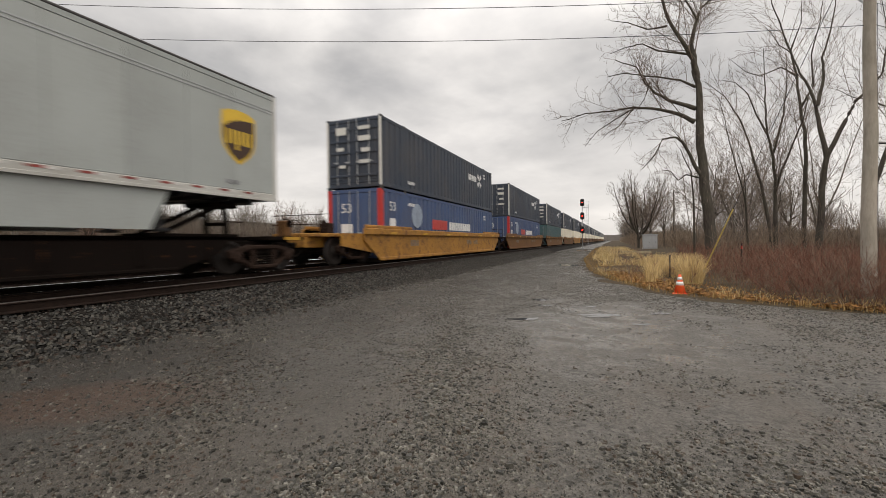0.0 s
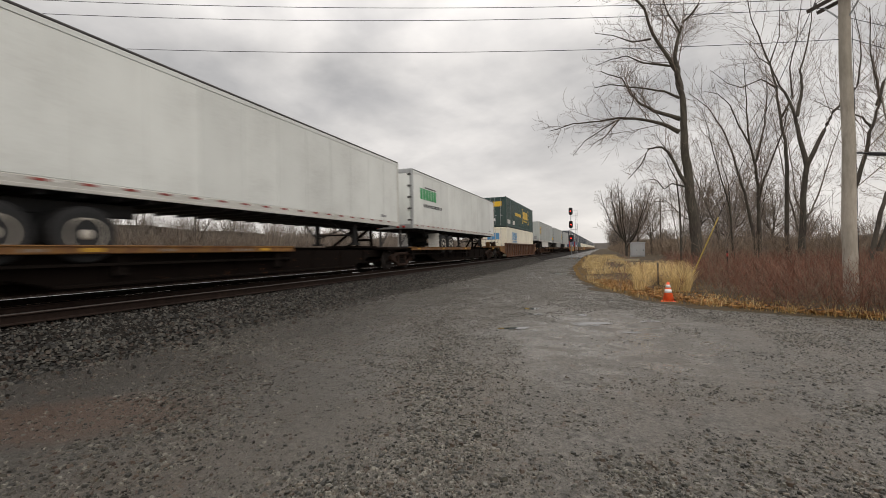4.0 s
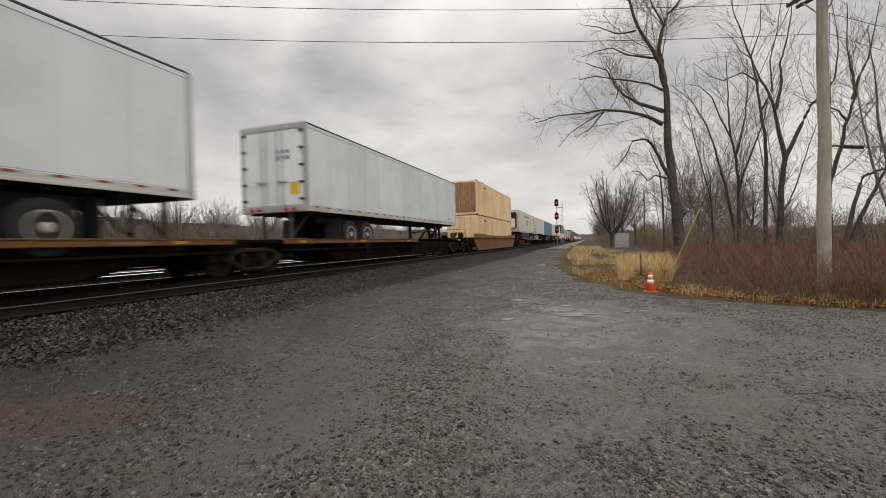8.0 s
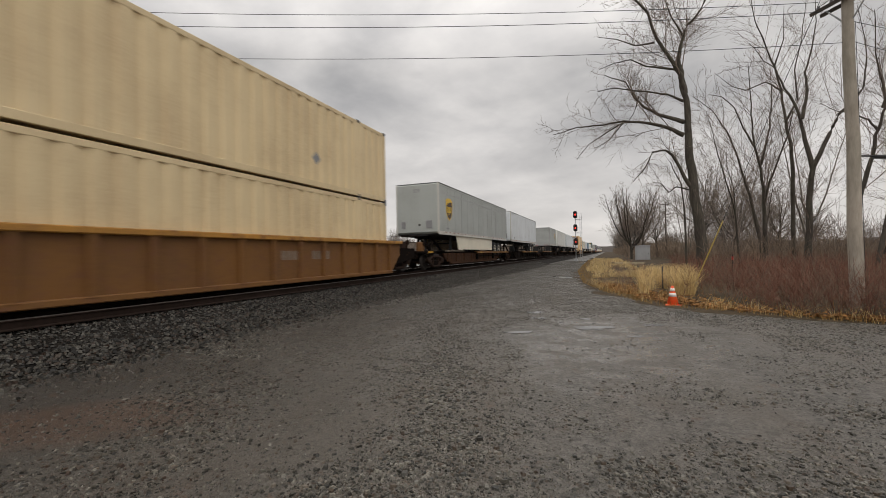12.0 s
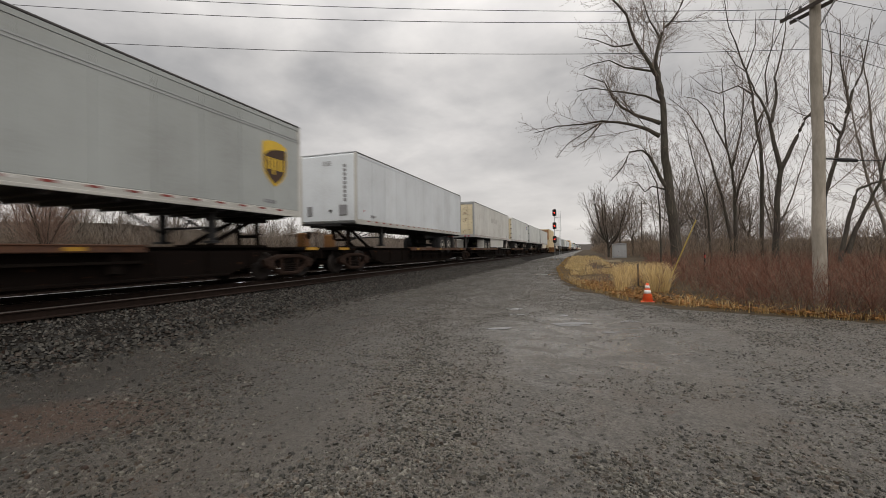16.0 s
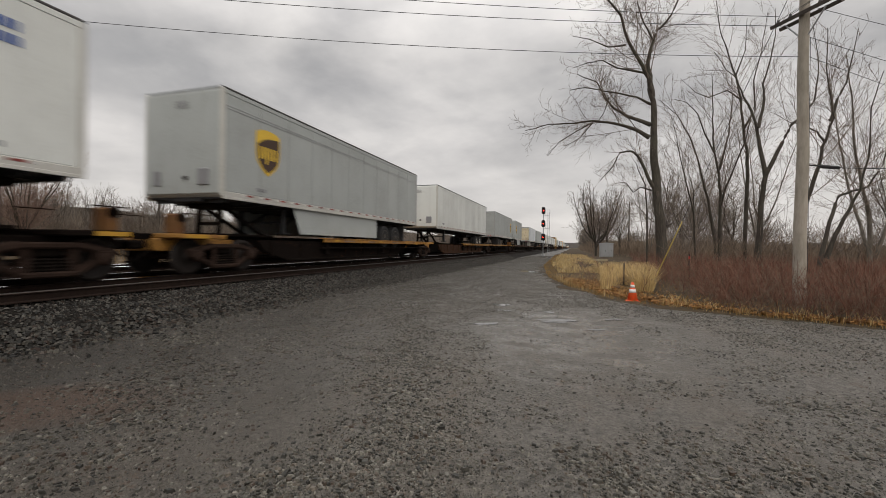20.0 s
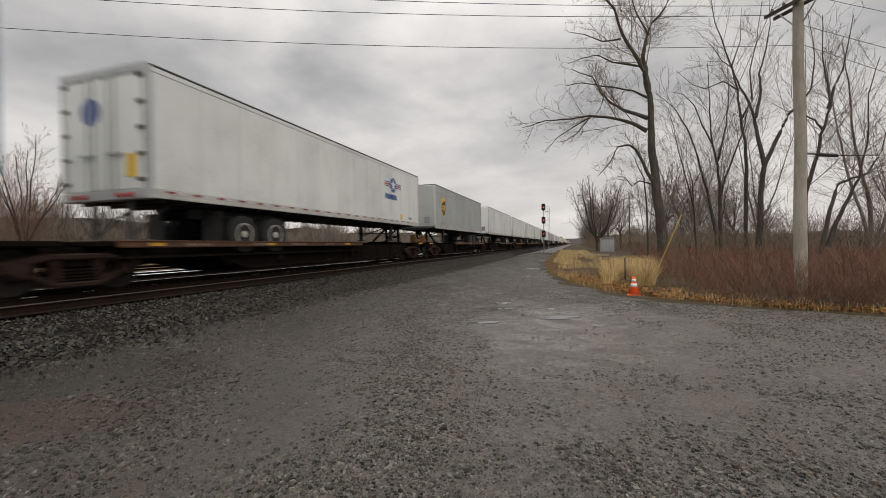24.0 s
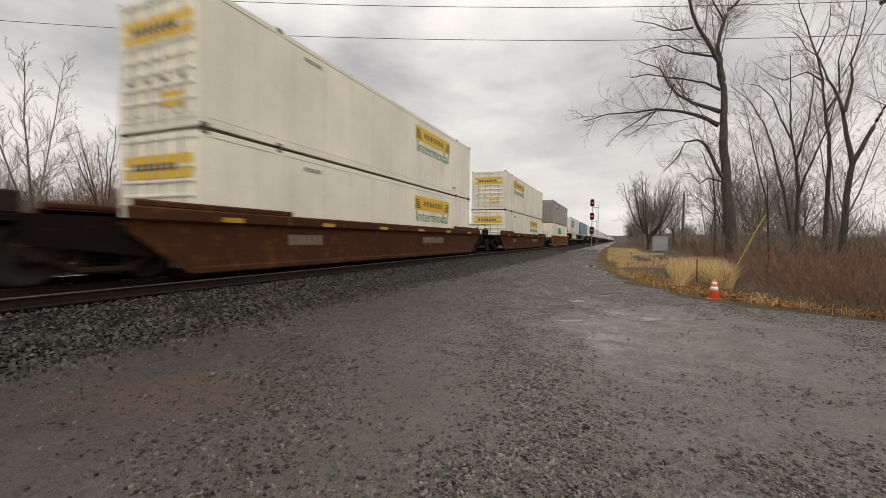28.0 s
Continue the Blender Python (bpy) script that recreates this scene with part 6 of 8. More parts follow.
# ballast bank for both tracks
g = Geo()
prof = [(-7.1, -0.12), (-7.45, 0.03), (-7.9, 0.26), (-8.35, 0.50), (-8.5, 0.545), (-9.0, 0.56), (TX, 0.55), (-11.9, 0.50), (TX2, 0.55), (-15.6, 0.54), (-16.4, 0.2), (-17.2, -0.2)]
ysb = step_list(-30, 700, 0.5, 1.012)
vs = [(x + 0.10 * noise.noise((yy * 1.3, k * 5.0, 0.0)), yy, z + 0.03 * noise.noise((yy * 2.1, k * 3.0, 5.0))) for yy in ysb for k, (x, z) in enumerate(prof)]
k = len(prof)
g.add(vs, [(j * k + i, j * k + i + 1, (j + 1) * k + i + 1, (j + 1) * k + i) for j in range(len(ysb) - 1) for i in range(k - 1)])
solid("ballast_bank", g, M["ballast"], "bank of dark broken stone under the tracks", "ballast", kind="structure")


CHIP_F = [(0, 2, 4), (2, 1, 4), (1, 3, 4), (3, 0, 4)]
BLOCK_F = [(0, 2, 6, 4), (2, 1, 5, 6), (1, 3, 7, 5), (3, 0, 4, 7), (4, 6, 5, 7)]


def block(rnd, r):
    """One bedded broken stone: a skewed foot, steep uneven flanks and a tilted flat top."""
    a, b, h = r * rnd.uniform(0.75, 1.35), r * rnd.uniform(0.55, 1.0), r * rnd.uniform(0.4, 0.85)
    w = rnd.uniform(0, 6.28)
    ca, sa = math.cos(w), math.sin(w)
    tx, ty, k = rnd.uniform(-0.3, 0.3), rnd.uniform(-0.3, 0.3), rnd.uniform(0.45, 0.75)
    out = []
    for f in (1.0, k):
        for x, y in ((1, 0.15), (-1, -0.1), (0.1, 1), (-0.15, -1)):
            x, y = x * a * f * rnd.uniform(0.8, 1.15), y * b * f * rnd.uniform(0.8, 1.15)
            z = -0.35 * h
            if f < 1:
                x, y, z = x + tx * a * 0.5, y + ty * b * 0.5, h * (0.8 + 0.35 * tx * x / a + 0.35 * ty * y / b + rnd.uniform(-0.12, 0.12))
            out.append((x * ca - y * sa, x * sa + y * ca, z))
    return out


def scatter(name, mat, label, category, count, seed, place, size, coarse=0.0):
    """Stones over a surface; those above the coarse radius are blocks, the rest low chips."""
    rnd = random.Random(seed)
    V, F = [], []
    for _ in range(count):
        q = place(rnd)
        if q is None:
            continue
        n = len(V)
        r = size(rnd) * (q[3] if len(q) > 3 else 1.0)
        if r >= coarse:
            V += [(p[0] + q[0], p[1] + q[1], p[2] + q[2]) for p in block(rnd, r)]
            F += [tuple(a + n for a in f) for f in BLOCK_F]
        else:
            w, h = rnd.uniform(0, 6.28), r * rnd.uniform(0.5, 0.9)
            ca, sa = r * math.cos(w), r * math.sin(w)
            e = rnd.uniform(0.6, 1.0)
            V += [(q[0] + ca, q[1] + sa, q[2] - 0.005), (q[0] - ca, q[1] - sa * 0.9, q[2] - 0.005), (q[0] - sa * e, q[1] + ca * e, q[2] - 0.005), (q[0] + sa * e, q[1] - ca, q[2] - 0.005), (q[0] + rnd.uniform(-0.5, 0.5) * r, q[1] + rnd.uniform(-0.5, 0.5) * r, q[2] + h)]
            F += [(a + n, b + n, c + n) for a, b, c in CHIP_F]
    me = bpy.data.meshes.new(name)
    me.from_pydata(V, [], F)
    me.materials.append(mat)
    me.update()
    return tagged(new(name, me), label, category, kind="stuff")


def bank_z(x):
    for (a, za), (b, zb) in zip(prof, prof[1:]):
        if b <= x <= a:
            return za + (zb - za) * (a - x) / (a - b)
    return 0.0


def on_bank(rnd):
    yy = -4 + 60 * rnd.random() ** 1.6
    x = rnd.uniform(-9.2, -7.2) + 0.12 * rnd.gauss(0, 1) + (abs(rnd.gauss(0, 0.45)) if rnd.random() < 0.22 else 0)
    return x, yy, (bank_z(x) if x < -7.3 else lot_z(x, yy)) + 0.012, (1.25 if x > -7.9 else 0.95)


scatter("ballast_stones", M["ballast_stone"], "loose broken ballast stones on the bank", "ballast stones", 62000, 5, on_bank, lambda r: 0.018 + 0.024 * r.random() ** 1.4)

# drifts of loose stone thrown up between the wheel tracks, and the packed tracks: (line, half width, strength)
DRIFTS = [([(-5.6, 15.3), (-4.0, 10.5), (-2.8, 7.2), (-1.9, 4.3), (-1.5, 3.0), (-1.3, 1.5)], 0.42, 1.5), ([(-5.6, 5.5), (-4.0, 3.0), (-3.1, 1.2)], 0.55, 1.0),
          ([(-0.6, 3.0), (0.6, 3.0), (1.6, 3.3), (3.4, 4.4)], 0.45, 0.7), ([(0.3, 12.5), (2.6, 9.0), (5.0, 7.4)], 0.7, 0.6), ([(-6.4, 8.0), (-5.4, 14.0), (-4.6, 30.0)], 0.5, 0.6)]
TRACKS = [([(-4.0, 7.5), (-3.45, 5.4), (-2.9, 3.6), (-2.4, 2.4), (-2.0, 1.0)], 0.34, 1.5), ([(-0.6, 3.4), (0.48, 3.85), (1.16, 4.5), (2.3, 5.6), (4.2, 6.9)], 0.26, 3.4),
          ([(0.6, 5.6), (2.2, 6.9), (4.6, 8.0)], 0.5, 1.1), ([(-2.4, 9.0), (-1.1, 5.4), (-0.6, 3.6), (-0.3, 2.0)], 0.35, 0.8), ([(-6.9, 3.0), (-6.3, 7.0), (-5.6, 12.0)], 0.3, 0.8), ([(1.2, 1.6), (2.4, 2.6), (4.0, 3.6)], 0.25, 0.9)]


def near_line(x, y, line):
    best = 1e9
    for (ax, ay), (bx, by) in zip(line, line[1:]):
        dx, dy = bx - ax, by - ay
        f = min(1.0, max(0.0, ((x - ax) * dx + (y - ay) * dy) / (dx * dx + dy * dy)))
        best = min(best, (x - ax - f * dx) ** 2 + (y - ay - f * dy) ** 2)
    return best


def stony(x, y):
    """How much loose stone lies on the lot: drifts between packed muddy wheel tracks."""
    v = 0.75 * noise.noise((x * 0.55 + 0.25 * y, y * 0.3, 3.0)) + 0.8 * noise.noise((x * 1.9, y * 1.3, 8.0)) + 0.6 * noise.noise((x * 5.0, y * 4.0, 1.0))
    q = 0.6 * noise.noise((x * 0.9, y * 0.7, 5.0))
    x, y = x + q, y + 0.5 * q
    for sign, lines in ((1, DRIFTS), (-1, TRACKS)):
        for line, w, k in lines:
            v += (0.62 if sign > 0 else 0.36) * sign * k * math.exp(-near_line(x, y, line) / (w * w))
    return v


def washed(x, y):
    """How bare the rain has washed the hollow, fading out unevenly."""
    q = ((x - 0.1) / 2.5) ** 2 + ((y - 8.0) / 4.0) ** 2
    return min(0.95, max(0.0, 1.5 * (1 - q) + 1.3 * noise.noise((x * 1.1, y * 0.8, 31.0))))


def on_lot(rnd, track_side):
    r, w = 0.4 + 18.5 * rnd.random() ** 1.5, rnd.uniform(-1.3, 0.72) if rnd.random() < 0.85 else rnd.uniform(-3.2, 3.2)
    w += rnd.gauss(0, 0.12)
    x, yy = r * math.sin(w), r * math.cos(w)
    if x < -7.4 or x > lot_x(yy):
        return None
    if (x + rnd.gauss(0, 0.9) < -3.2) != track_side:
        return None
    s = stony(x, yy)
    if s < rnd.uniform(-1.25, 0.75):
        return None
    # rain has washed the hollow bare
    if rnd.random() < washed(x, yy):
        return None
    return x, yy, lot_z(x, yy) + 0.001, 0.8 + 0.25 * min(1.2, max(0.0, s))


chip = lambda r: 0.005 + 0.013 * r.random() ** 2.0 + (0.022 * r.random() ** 1.8 if r.random() < 0.22 else 0)
scatter("lot_stones", M["lot_stone"], "loose grey crushed stone on the lot", "gravel", 440000, 6, lambda r: on_lot(r, False), chip, 0.0135)
scatter("track_side_stones", M["shaded_stone"], "brown loose stone near the track, darkened for train shade", "gravel", 420000, 7, lambda r: on_lot(r, True), chip, 0.0135)



def on_middle(rnd):
    """Coarser stone across the middle of the lot and up the road."""
    yy = 5.0 + 70 * rnd.random() ** 2.1
    x = -7.0 + (lot_x(yy) + 7.0) * rnd.random()
    if x > 6 or stony(x, yy) < rnd.uniform(-1.6, 0.6):
        return None
    if rnd.random() < washed(x, yy):
        return None
    return x, yy, lot_z(x, yy) + 0.002


scatter("middle_stones", M["lot_stone"], "damp crushed stone scattered over the lot and road", "gravel", 250000, 8, on_middle, lambda r: 0.009 + 0.016 * r.random() ** 1.6, 0.021)

# rails
RAIL = [(-0.075, -0.172), (0.075, -0.172), (0.075, -0.160), (0.012, -0.140), (0.009, -0.045), (0.036, -0.034), (0.036, -0.017), (0.022, -0.003), (0.006, 0.0), (-0.006, 0.0), (-0.022, -0.003), (-0.036, -0.017), (-0.036, -0.034), (-0.009, -0.045), (-0.012, -0.140), (-0.075, -0.160)]
for tx, nm in ((TX, "near"), (TX2, "far")):
    tr = thing("railway_track", "railway track of polished steel rails on timber ties", "railway track", kind="structure", at=(tx, 0, RZ))
    for s in (-1, 1):
        g = Geo()
        k = len(RAIL)
        vs = [(s * 0.7535 + x, yy, z) for yy in (-60, 0, 60, 700) for x, z in RAIL]
        g.v = vs
        for j in range(3):
            for i in range(k):
                g.f.append((j * k + i, j * k + (i + 1) % k, (j + 1) * k + (i + 1) % k, (j + 1) * k + i))
                g.m.append(1 if i in (6, 7, 8, 9, 10) else 0)
        part("rail", g, [M["rail_side"], M["rail_top"]], tr)
    g = Geo()
    g.box(-1.3, 1.3, -0.115, 0.115, -0.36, -0.178, 0, 0.012)
    for s in (-1, 1):
        g.box(s * 0.7535 - 0.18, s * 0.7535 + 0.18, -0.10, 0.10, -0.178, -0.165)
        for e in (-0.07, 0.07):
            g.box(s * 0.7535 + 0.08, s * 0.7535 + 0.11, e - 0.015, e + 0.015, -0.165, -0.14)
            g.box(s * 0.7535 - 0.11, s * 0.7535 - 0.08, e - 0.015, e + 0.015, -0.165, -0.14)
    tie_me = g.mesh("tie", M["tie"])
    n_near = 130 if tx == TX else 60
    for i in range(n_near):
        part("tie", tie_me, None, tr, at=(0.02 * math.sin(i * 7.3), -6 + 0.53 * i, 0))
    g = Geo()
    for i in range(420):
        q = -6 + 0.53 * (n_near + i)
        g.box(-1.3, 1.3, q - 0.115, q + 0.115, -0.36, -0.178)
    tagged(part("far_ties", g, M["tie"], tr), kind="stuff")

# spare rails lying end to end along the tie ends
M["spare_top"] = plain("dulled_rail_head", (0.09, 0.078, 0.07), 0.5, 1.0, 0.25, 9.0, 0.05, 0.5)
sr = thing("spare_rail", "rusty spare rails laid along the tie ends on ballast", "rail")
k = len(RAIL)
for q in range(18):
    g = Geo()
    g.v = [(-8.40 + x + 0.012 * math.sin(yy * 0.21), yy, 0.720 + z) for yy in (-60 + 12 * q, -54 + 12 * q, -48.02 + 12 * q) for x, z in RAIL]
    for j in range(2):
        for i in range(k):
            g.f.append((j * k + i, j * k + (i + 1) % k, (j + 1) * k + (i + 1) % k, (j + 1) * k + i))
            g.m.append(1 if i in (6, 7, 8) else 0)
    part("rail", g, [M["rail_side"], M["spare_top"]], sr)
    g = Geo()
    g.box(-8.388, -8.372, -48.4 + 12 * q, -47.6 + 12 * q, 0.585, 0.665, 0, 0.006)
    part("joint_bar", g, M["rail_side"], sr)

# puddles
rnd = random.Random(11)


def puddle(x, y, a, b, turn, seed):
    r = random.Random(seed)
    ph = [r.uniform(0, 6.28) for _ in range(4)]
    n = 40
    g = Geo()
    vs = [(0, 0, 0)]
    for k in range(n):
        w = 2 * math.pi * k / n
        q = 1 + 0.22 * math.sin(2 * w + ph[0]) + 0.16 * math.sin(3 * w + ph[1]) + 0.12 * math.sin(5 * w + ph[2]) + 0.07 * math.sin(9 * w + ph[3])
        px, py = a * q * math.cos(w), b * q * math.sin(w)
        vs.append((px * math.cos(turn) - py * math.sin(turn), px * math.sin(turn) + py * math.cos(turn), 0))
    g.add(vs, [(0, k + 1, (k + 1) % n + 1) for k in range(n)])
    z = max(lot_z(x + dx, y + dy) for dx in (-a, 0, a) for dy in (-b, 0, b)) + 0.004
    solid("puddle", g, M["water"], "shallow rain puddle on crushed stone", "puddle", "puddles on the lot", at=(x, y, z))

for px, py, a, b, tn, sd in ((-1.66, 8.28, 0.26, 0.13, 0.35, 1), (-0.30, 9.15, 0.38, 0.20, 0.2, 2), (0.88, 9.77, 0.16, 0.14, 0.3, 3), (0.45, 8.4, 0.16, 0.07, 0.3, 4), (-1.56, 10.15, 0.15, 0.12, 0.3, 7), (-1.77, 11.1, 0.17, 0.22, 0.3, 8), 
                             (-0.5, 10.33, 0.15, 0.10, 0.3, 6), (-2.7, 27.0, 0.5, 1.0, 0.2, 10), (-3.6, 66.0, 1.4, 4.0, 0.1, 11)):
    puddle(px, py, a, b, tn, sd)


# ---- plants ----
def bark_mat(name, c0, c1):
    m, nt, b = mat_new(name)
    co = nt.nodes.new("ShaderNodeTexCoord").outputs["Object"]
    n = noise_tex(nt, co, 7.0, 6, 0.7, (1, 1, 0.25))
    n2 = noise_tex(nt, co, 0.6, 3)
    c = ramp(nt, n, 0.3, c0, 0.72, c1)
    c = mixc(nt, ramp(nt, n2, 0.4, (0, 0, 0), 0.7, (0.4, 0.4, 0.4)), c, (0.085, 0.090, 0.062))
    nt.links.new(c, b.inputs["Base Color"])
    b.inputs["Roughness"].default_value = 0.92
    b.inputs["Specular IOR Level"].default_value = 0.15
    bump(nt, b, n, 0.7, 0.03)
    return m


def blade_mat(name, c0, c1):
    m, nt, b = mat_new(name)
    ge = nt.nodes.new("ShaderNodeNewGeometry")
    nt.links.new(ramp(nt, ge.outputs["Random Per Island"], 0.0, c0, 1.0, c1), b.inputs["Base Color"])
    b.inputs["Roughness"].default_value = 0.85
    b.inputs["Specular IOR Level"].default_value = 0.2
    return m


M["bark"] = bark_mat("dark_furrowed_bark", (0.035, 0.029, 0.025), (0.115, 0.098, 0.084))
M["bark_grey"] = bark_mat("grey_brown_bark", (0.10, 0.086, 0.074), (0.27, 0.235, 0.20))
M["twig"] = blade_mat("bare_twigs", (0.10, 0.078, 0.064), (0.25, 0.20, 0.165))
M["twig_red"] = blade_mat("reddish_bare_twigs", (0.13, 0.085, 0.068), (0.30, 0.21, 0.17))
M["far_twig"] = blade_mat("distant_bare_twigs", (0.11, 0.092, 0.079), (0.26, 0.22, 0.185))
M["brush"] = blade_mat("red_brown_brush_stems", (0.10, 0.046, 0.034), (0.29, 0.145, 0.10))
M["brush_grey"] = blade_mat("grey_brown_brush_stems", (0.11, 0.082, 0.062), (0.29, 0.22, 0.16))
M["straw"] = blade_mat("dry_straw_grass", (0.40, 0.27, 0.11), (0.78, 0.60, 0.31))
M["straw_low"] = blade_mat("low_brown_grass", (0.16, 0.095, 0.035), (0.42, 0.26, 0.09))
M["leaf"] = blade_mat("fallen_leaves", (0.11, 0.050, 0.020), (0.44, 0.22, 0.075))


class Sticks:
    """Many thin tapered bars in one mesh."""

    def __init__(self):
        self.v, self.f = [], []

    def add(self, pts, rads, n=3):
        base = len(self.v)
        for i, p in enumerate(pts):
            q, w = pts[min(i + 1, len(pts) - 1)], pts[max(i - 1, 0)]
            dx, dy, dz = q[0] - w[0], q[1] - w[1], q[2] - w[2]
            ln = math.sqrt(dx * dx + dy * dy + dz * dz) or 1.0
            dx, dy, dz = dx / ln, dy / ln, dz / ln
            if abs(dz) < 0.9:
                ax, ay, az = -dy, dx, 0.0
            else:
                ax, ay, az = 0.0, -dz, dy
            al = math.sqrt(ax * ax + ay * ay + az * az) or 1.0
            ax, ay, az = ax / al, ay / al, az / al
            bx, by, bz = dy * az - dz * ay, dz * ax - dx * az, dx * ay - dy * ax
            r = rads[i]
            for k in range(n):
                t = 6.2832 * k / n
                c, s = r * math.cos(t), r * math.sin(t)
                self.v.append((p[0] + c * ax + s * bx, p[1] + c * ay + s * by, p[2] + c * az + s * bz))
        for i in range(len(pts) - 1):
            for k in range(n):
                k2 = (k + 1) % n
                self.f.append((base + i * n + k, base + i * n + k2, base + (i + 1) * n + k2, base + (i + 1) * n + k))

    def mesh(self, name, mat, smooth=False):
        me = bpy.data.meshes.new(name)
        me.from_pydata(self.v, [], self.f)
        me.materials.append(mat)
        if smooth:
            me.polygons.foreach_set("use_smooth", [True] * len(me.polygons))
        me.update()
        return me


def bend(rnd, p, d, length, segs, wander, lift):
    """Polyline that wanders and lifts from p along d."""
    out = [p]
    d = Vector(d).normalized()
    q = Vector(p)
    for _ in range(segs):
        d = (d + Vector((rnd.gauss(0, wander), rnd.gauss(0, wander), rnd.gauss(0, wander) + lift))).normalized()
        q = q + d * (length / segs)
        out.append(tuple(q))
    return out


def side_dir(rnd, d, angle):
    d = Vector(d).normalized()
    a = d.orthogonal().normalized()
    a.rotate(Matrix.Rotation(rnd.uniform(0, 6.28), 3, d))
    return (d * math.cos(angle) + a * math.sin(angle)).normalized()


def grow(rnd, wood, twigs, pts, r0, level, gaps, top, droop=0.0, thin=0.007, first=0.15, angle=(0.6, 1.05), slim=1.0, cap=3.8):
    """Side branches on a limb, spaced along it, down to twigs; gaps: spacing for each level."""
    if level > top:
        return
    total = sum((Vector(b) - Vector(a)).length for a, b in zip(pts, pts[1:]))
    k = max(2, int(total * (1 - first) / gaps[level]))
    for j in range(k):
        f = first + (1 - first) * (j + rnd.random()) / k
        pos = f * (len(pts) - 1)
        i = min(int(pos), len(pts) - 2)
        a, b = Vector(pts[i]), Vector(pts[i + 1])
        p = a.lerp(b, pos - i)
        d = side_dir(rnd, b - a, rnd.uniform(*angle))
        d = (d + Vector((0, 0, 0.14 - droop))).normalized()
        if level == 0:
            ln = min(cap, total * rnd.uniform(0.26, 0.50)) * (1.15 - 0.72 * f)
        elif level == 1:
            ln = total * rnd.uniform(0.32, 0.62) * (1.1 - 0.5 * f)
        else:
            ln = max(0.28, total * rnd.uniform(0.35, 0.6))
        r = max(thin, r0 * (1 - 0.6 * f) * rnd.uniform(0.30, 0.48) * slim)
        segs = 4 if level == 0 else (3 if level == 1 else 2)
        br = bend(rnd, tuple(p), d, ln, segs, 0.09, 0.035 - droop * 0.5)
        rads = [r * (1 - 0.6 * s / segs) for s in range(segs + 1)]
        (wood if r > 0.045 else twigs).add(br, rads, 5 if r > 0.05 else 3)
        grow(rnd, wood, twigs, br, r * 0.8, level + 1, gaps, top, droop, thin, 0.15, angle)


def make_tree(name, label, stems, gaps, top, seed, bark, twig, droop=0.0, group="bare trees", thin=0.007, first=0.15, angle=(0.6, 1.05), slim=1.0, cap=3.8):
    """stems: list of (points, first radius, last radius), in the tree's own space."""
    rnd = random.Random(seed)
    wood, twigs = Sticks(), Sticks()
    for pts, ra, rb, sub in stems:
        n = len(pts)
        # finer, slightly crooked line
        fine = []
        for a, b in zip(pts, pts[1:]):
            for q in range(3):
                f = q / 3
                fine.append(tuple(a[k] + (b[k] - a[k]) * f + (rnd.gauss(0, ra * 0.12) if fine else 0) for k in range(3)))
        fine.append(pts[-1])
        m = len(fine)
        taper = 0.6 if sub else 0.85
        wood.add(fine, [ra + (rb - ra) * (i / (m - 1)) ** taper for i in range(m)], 12 if ra > 0.15 else 7)
        if sub:
            grow(rnd, wood, twigs, fine, (ra + rb) / 2, 0, gaps, top, droop, thin, first, angle, slim, cap)
    t = thing(name, label, "tree", group)
    part("trunk", wood.mesh("trunk", M[bark], True), None, t)
    part("crown", twigs.mesh("crown", M[twig]), None, t, "crown of bare twigs")
    return t


def xz(y0, pts, spread, seed):
    """Limb drawn in the plane of x and z, swung a little out of it."""
    rnd = random.Random(seed)
    s = rnd.uniform(-spread, spread)
    return [(x - 4.7, y0 + s * i / len(pts) * 1.0, z) for i, (x, z) in enumerate(pts)]


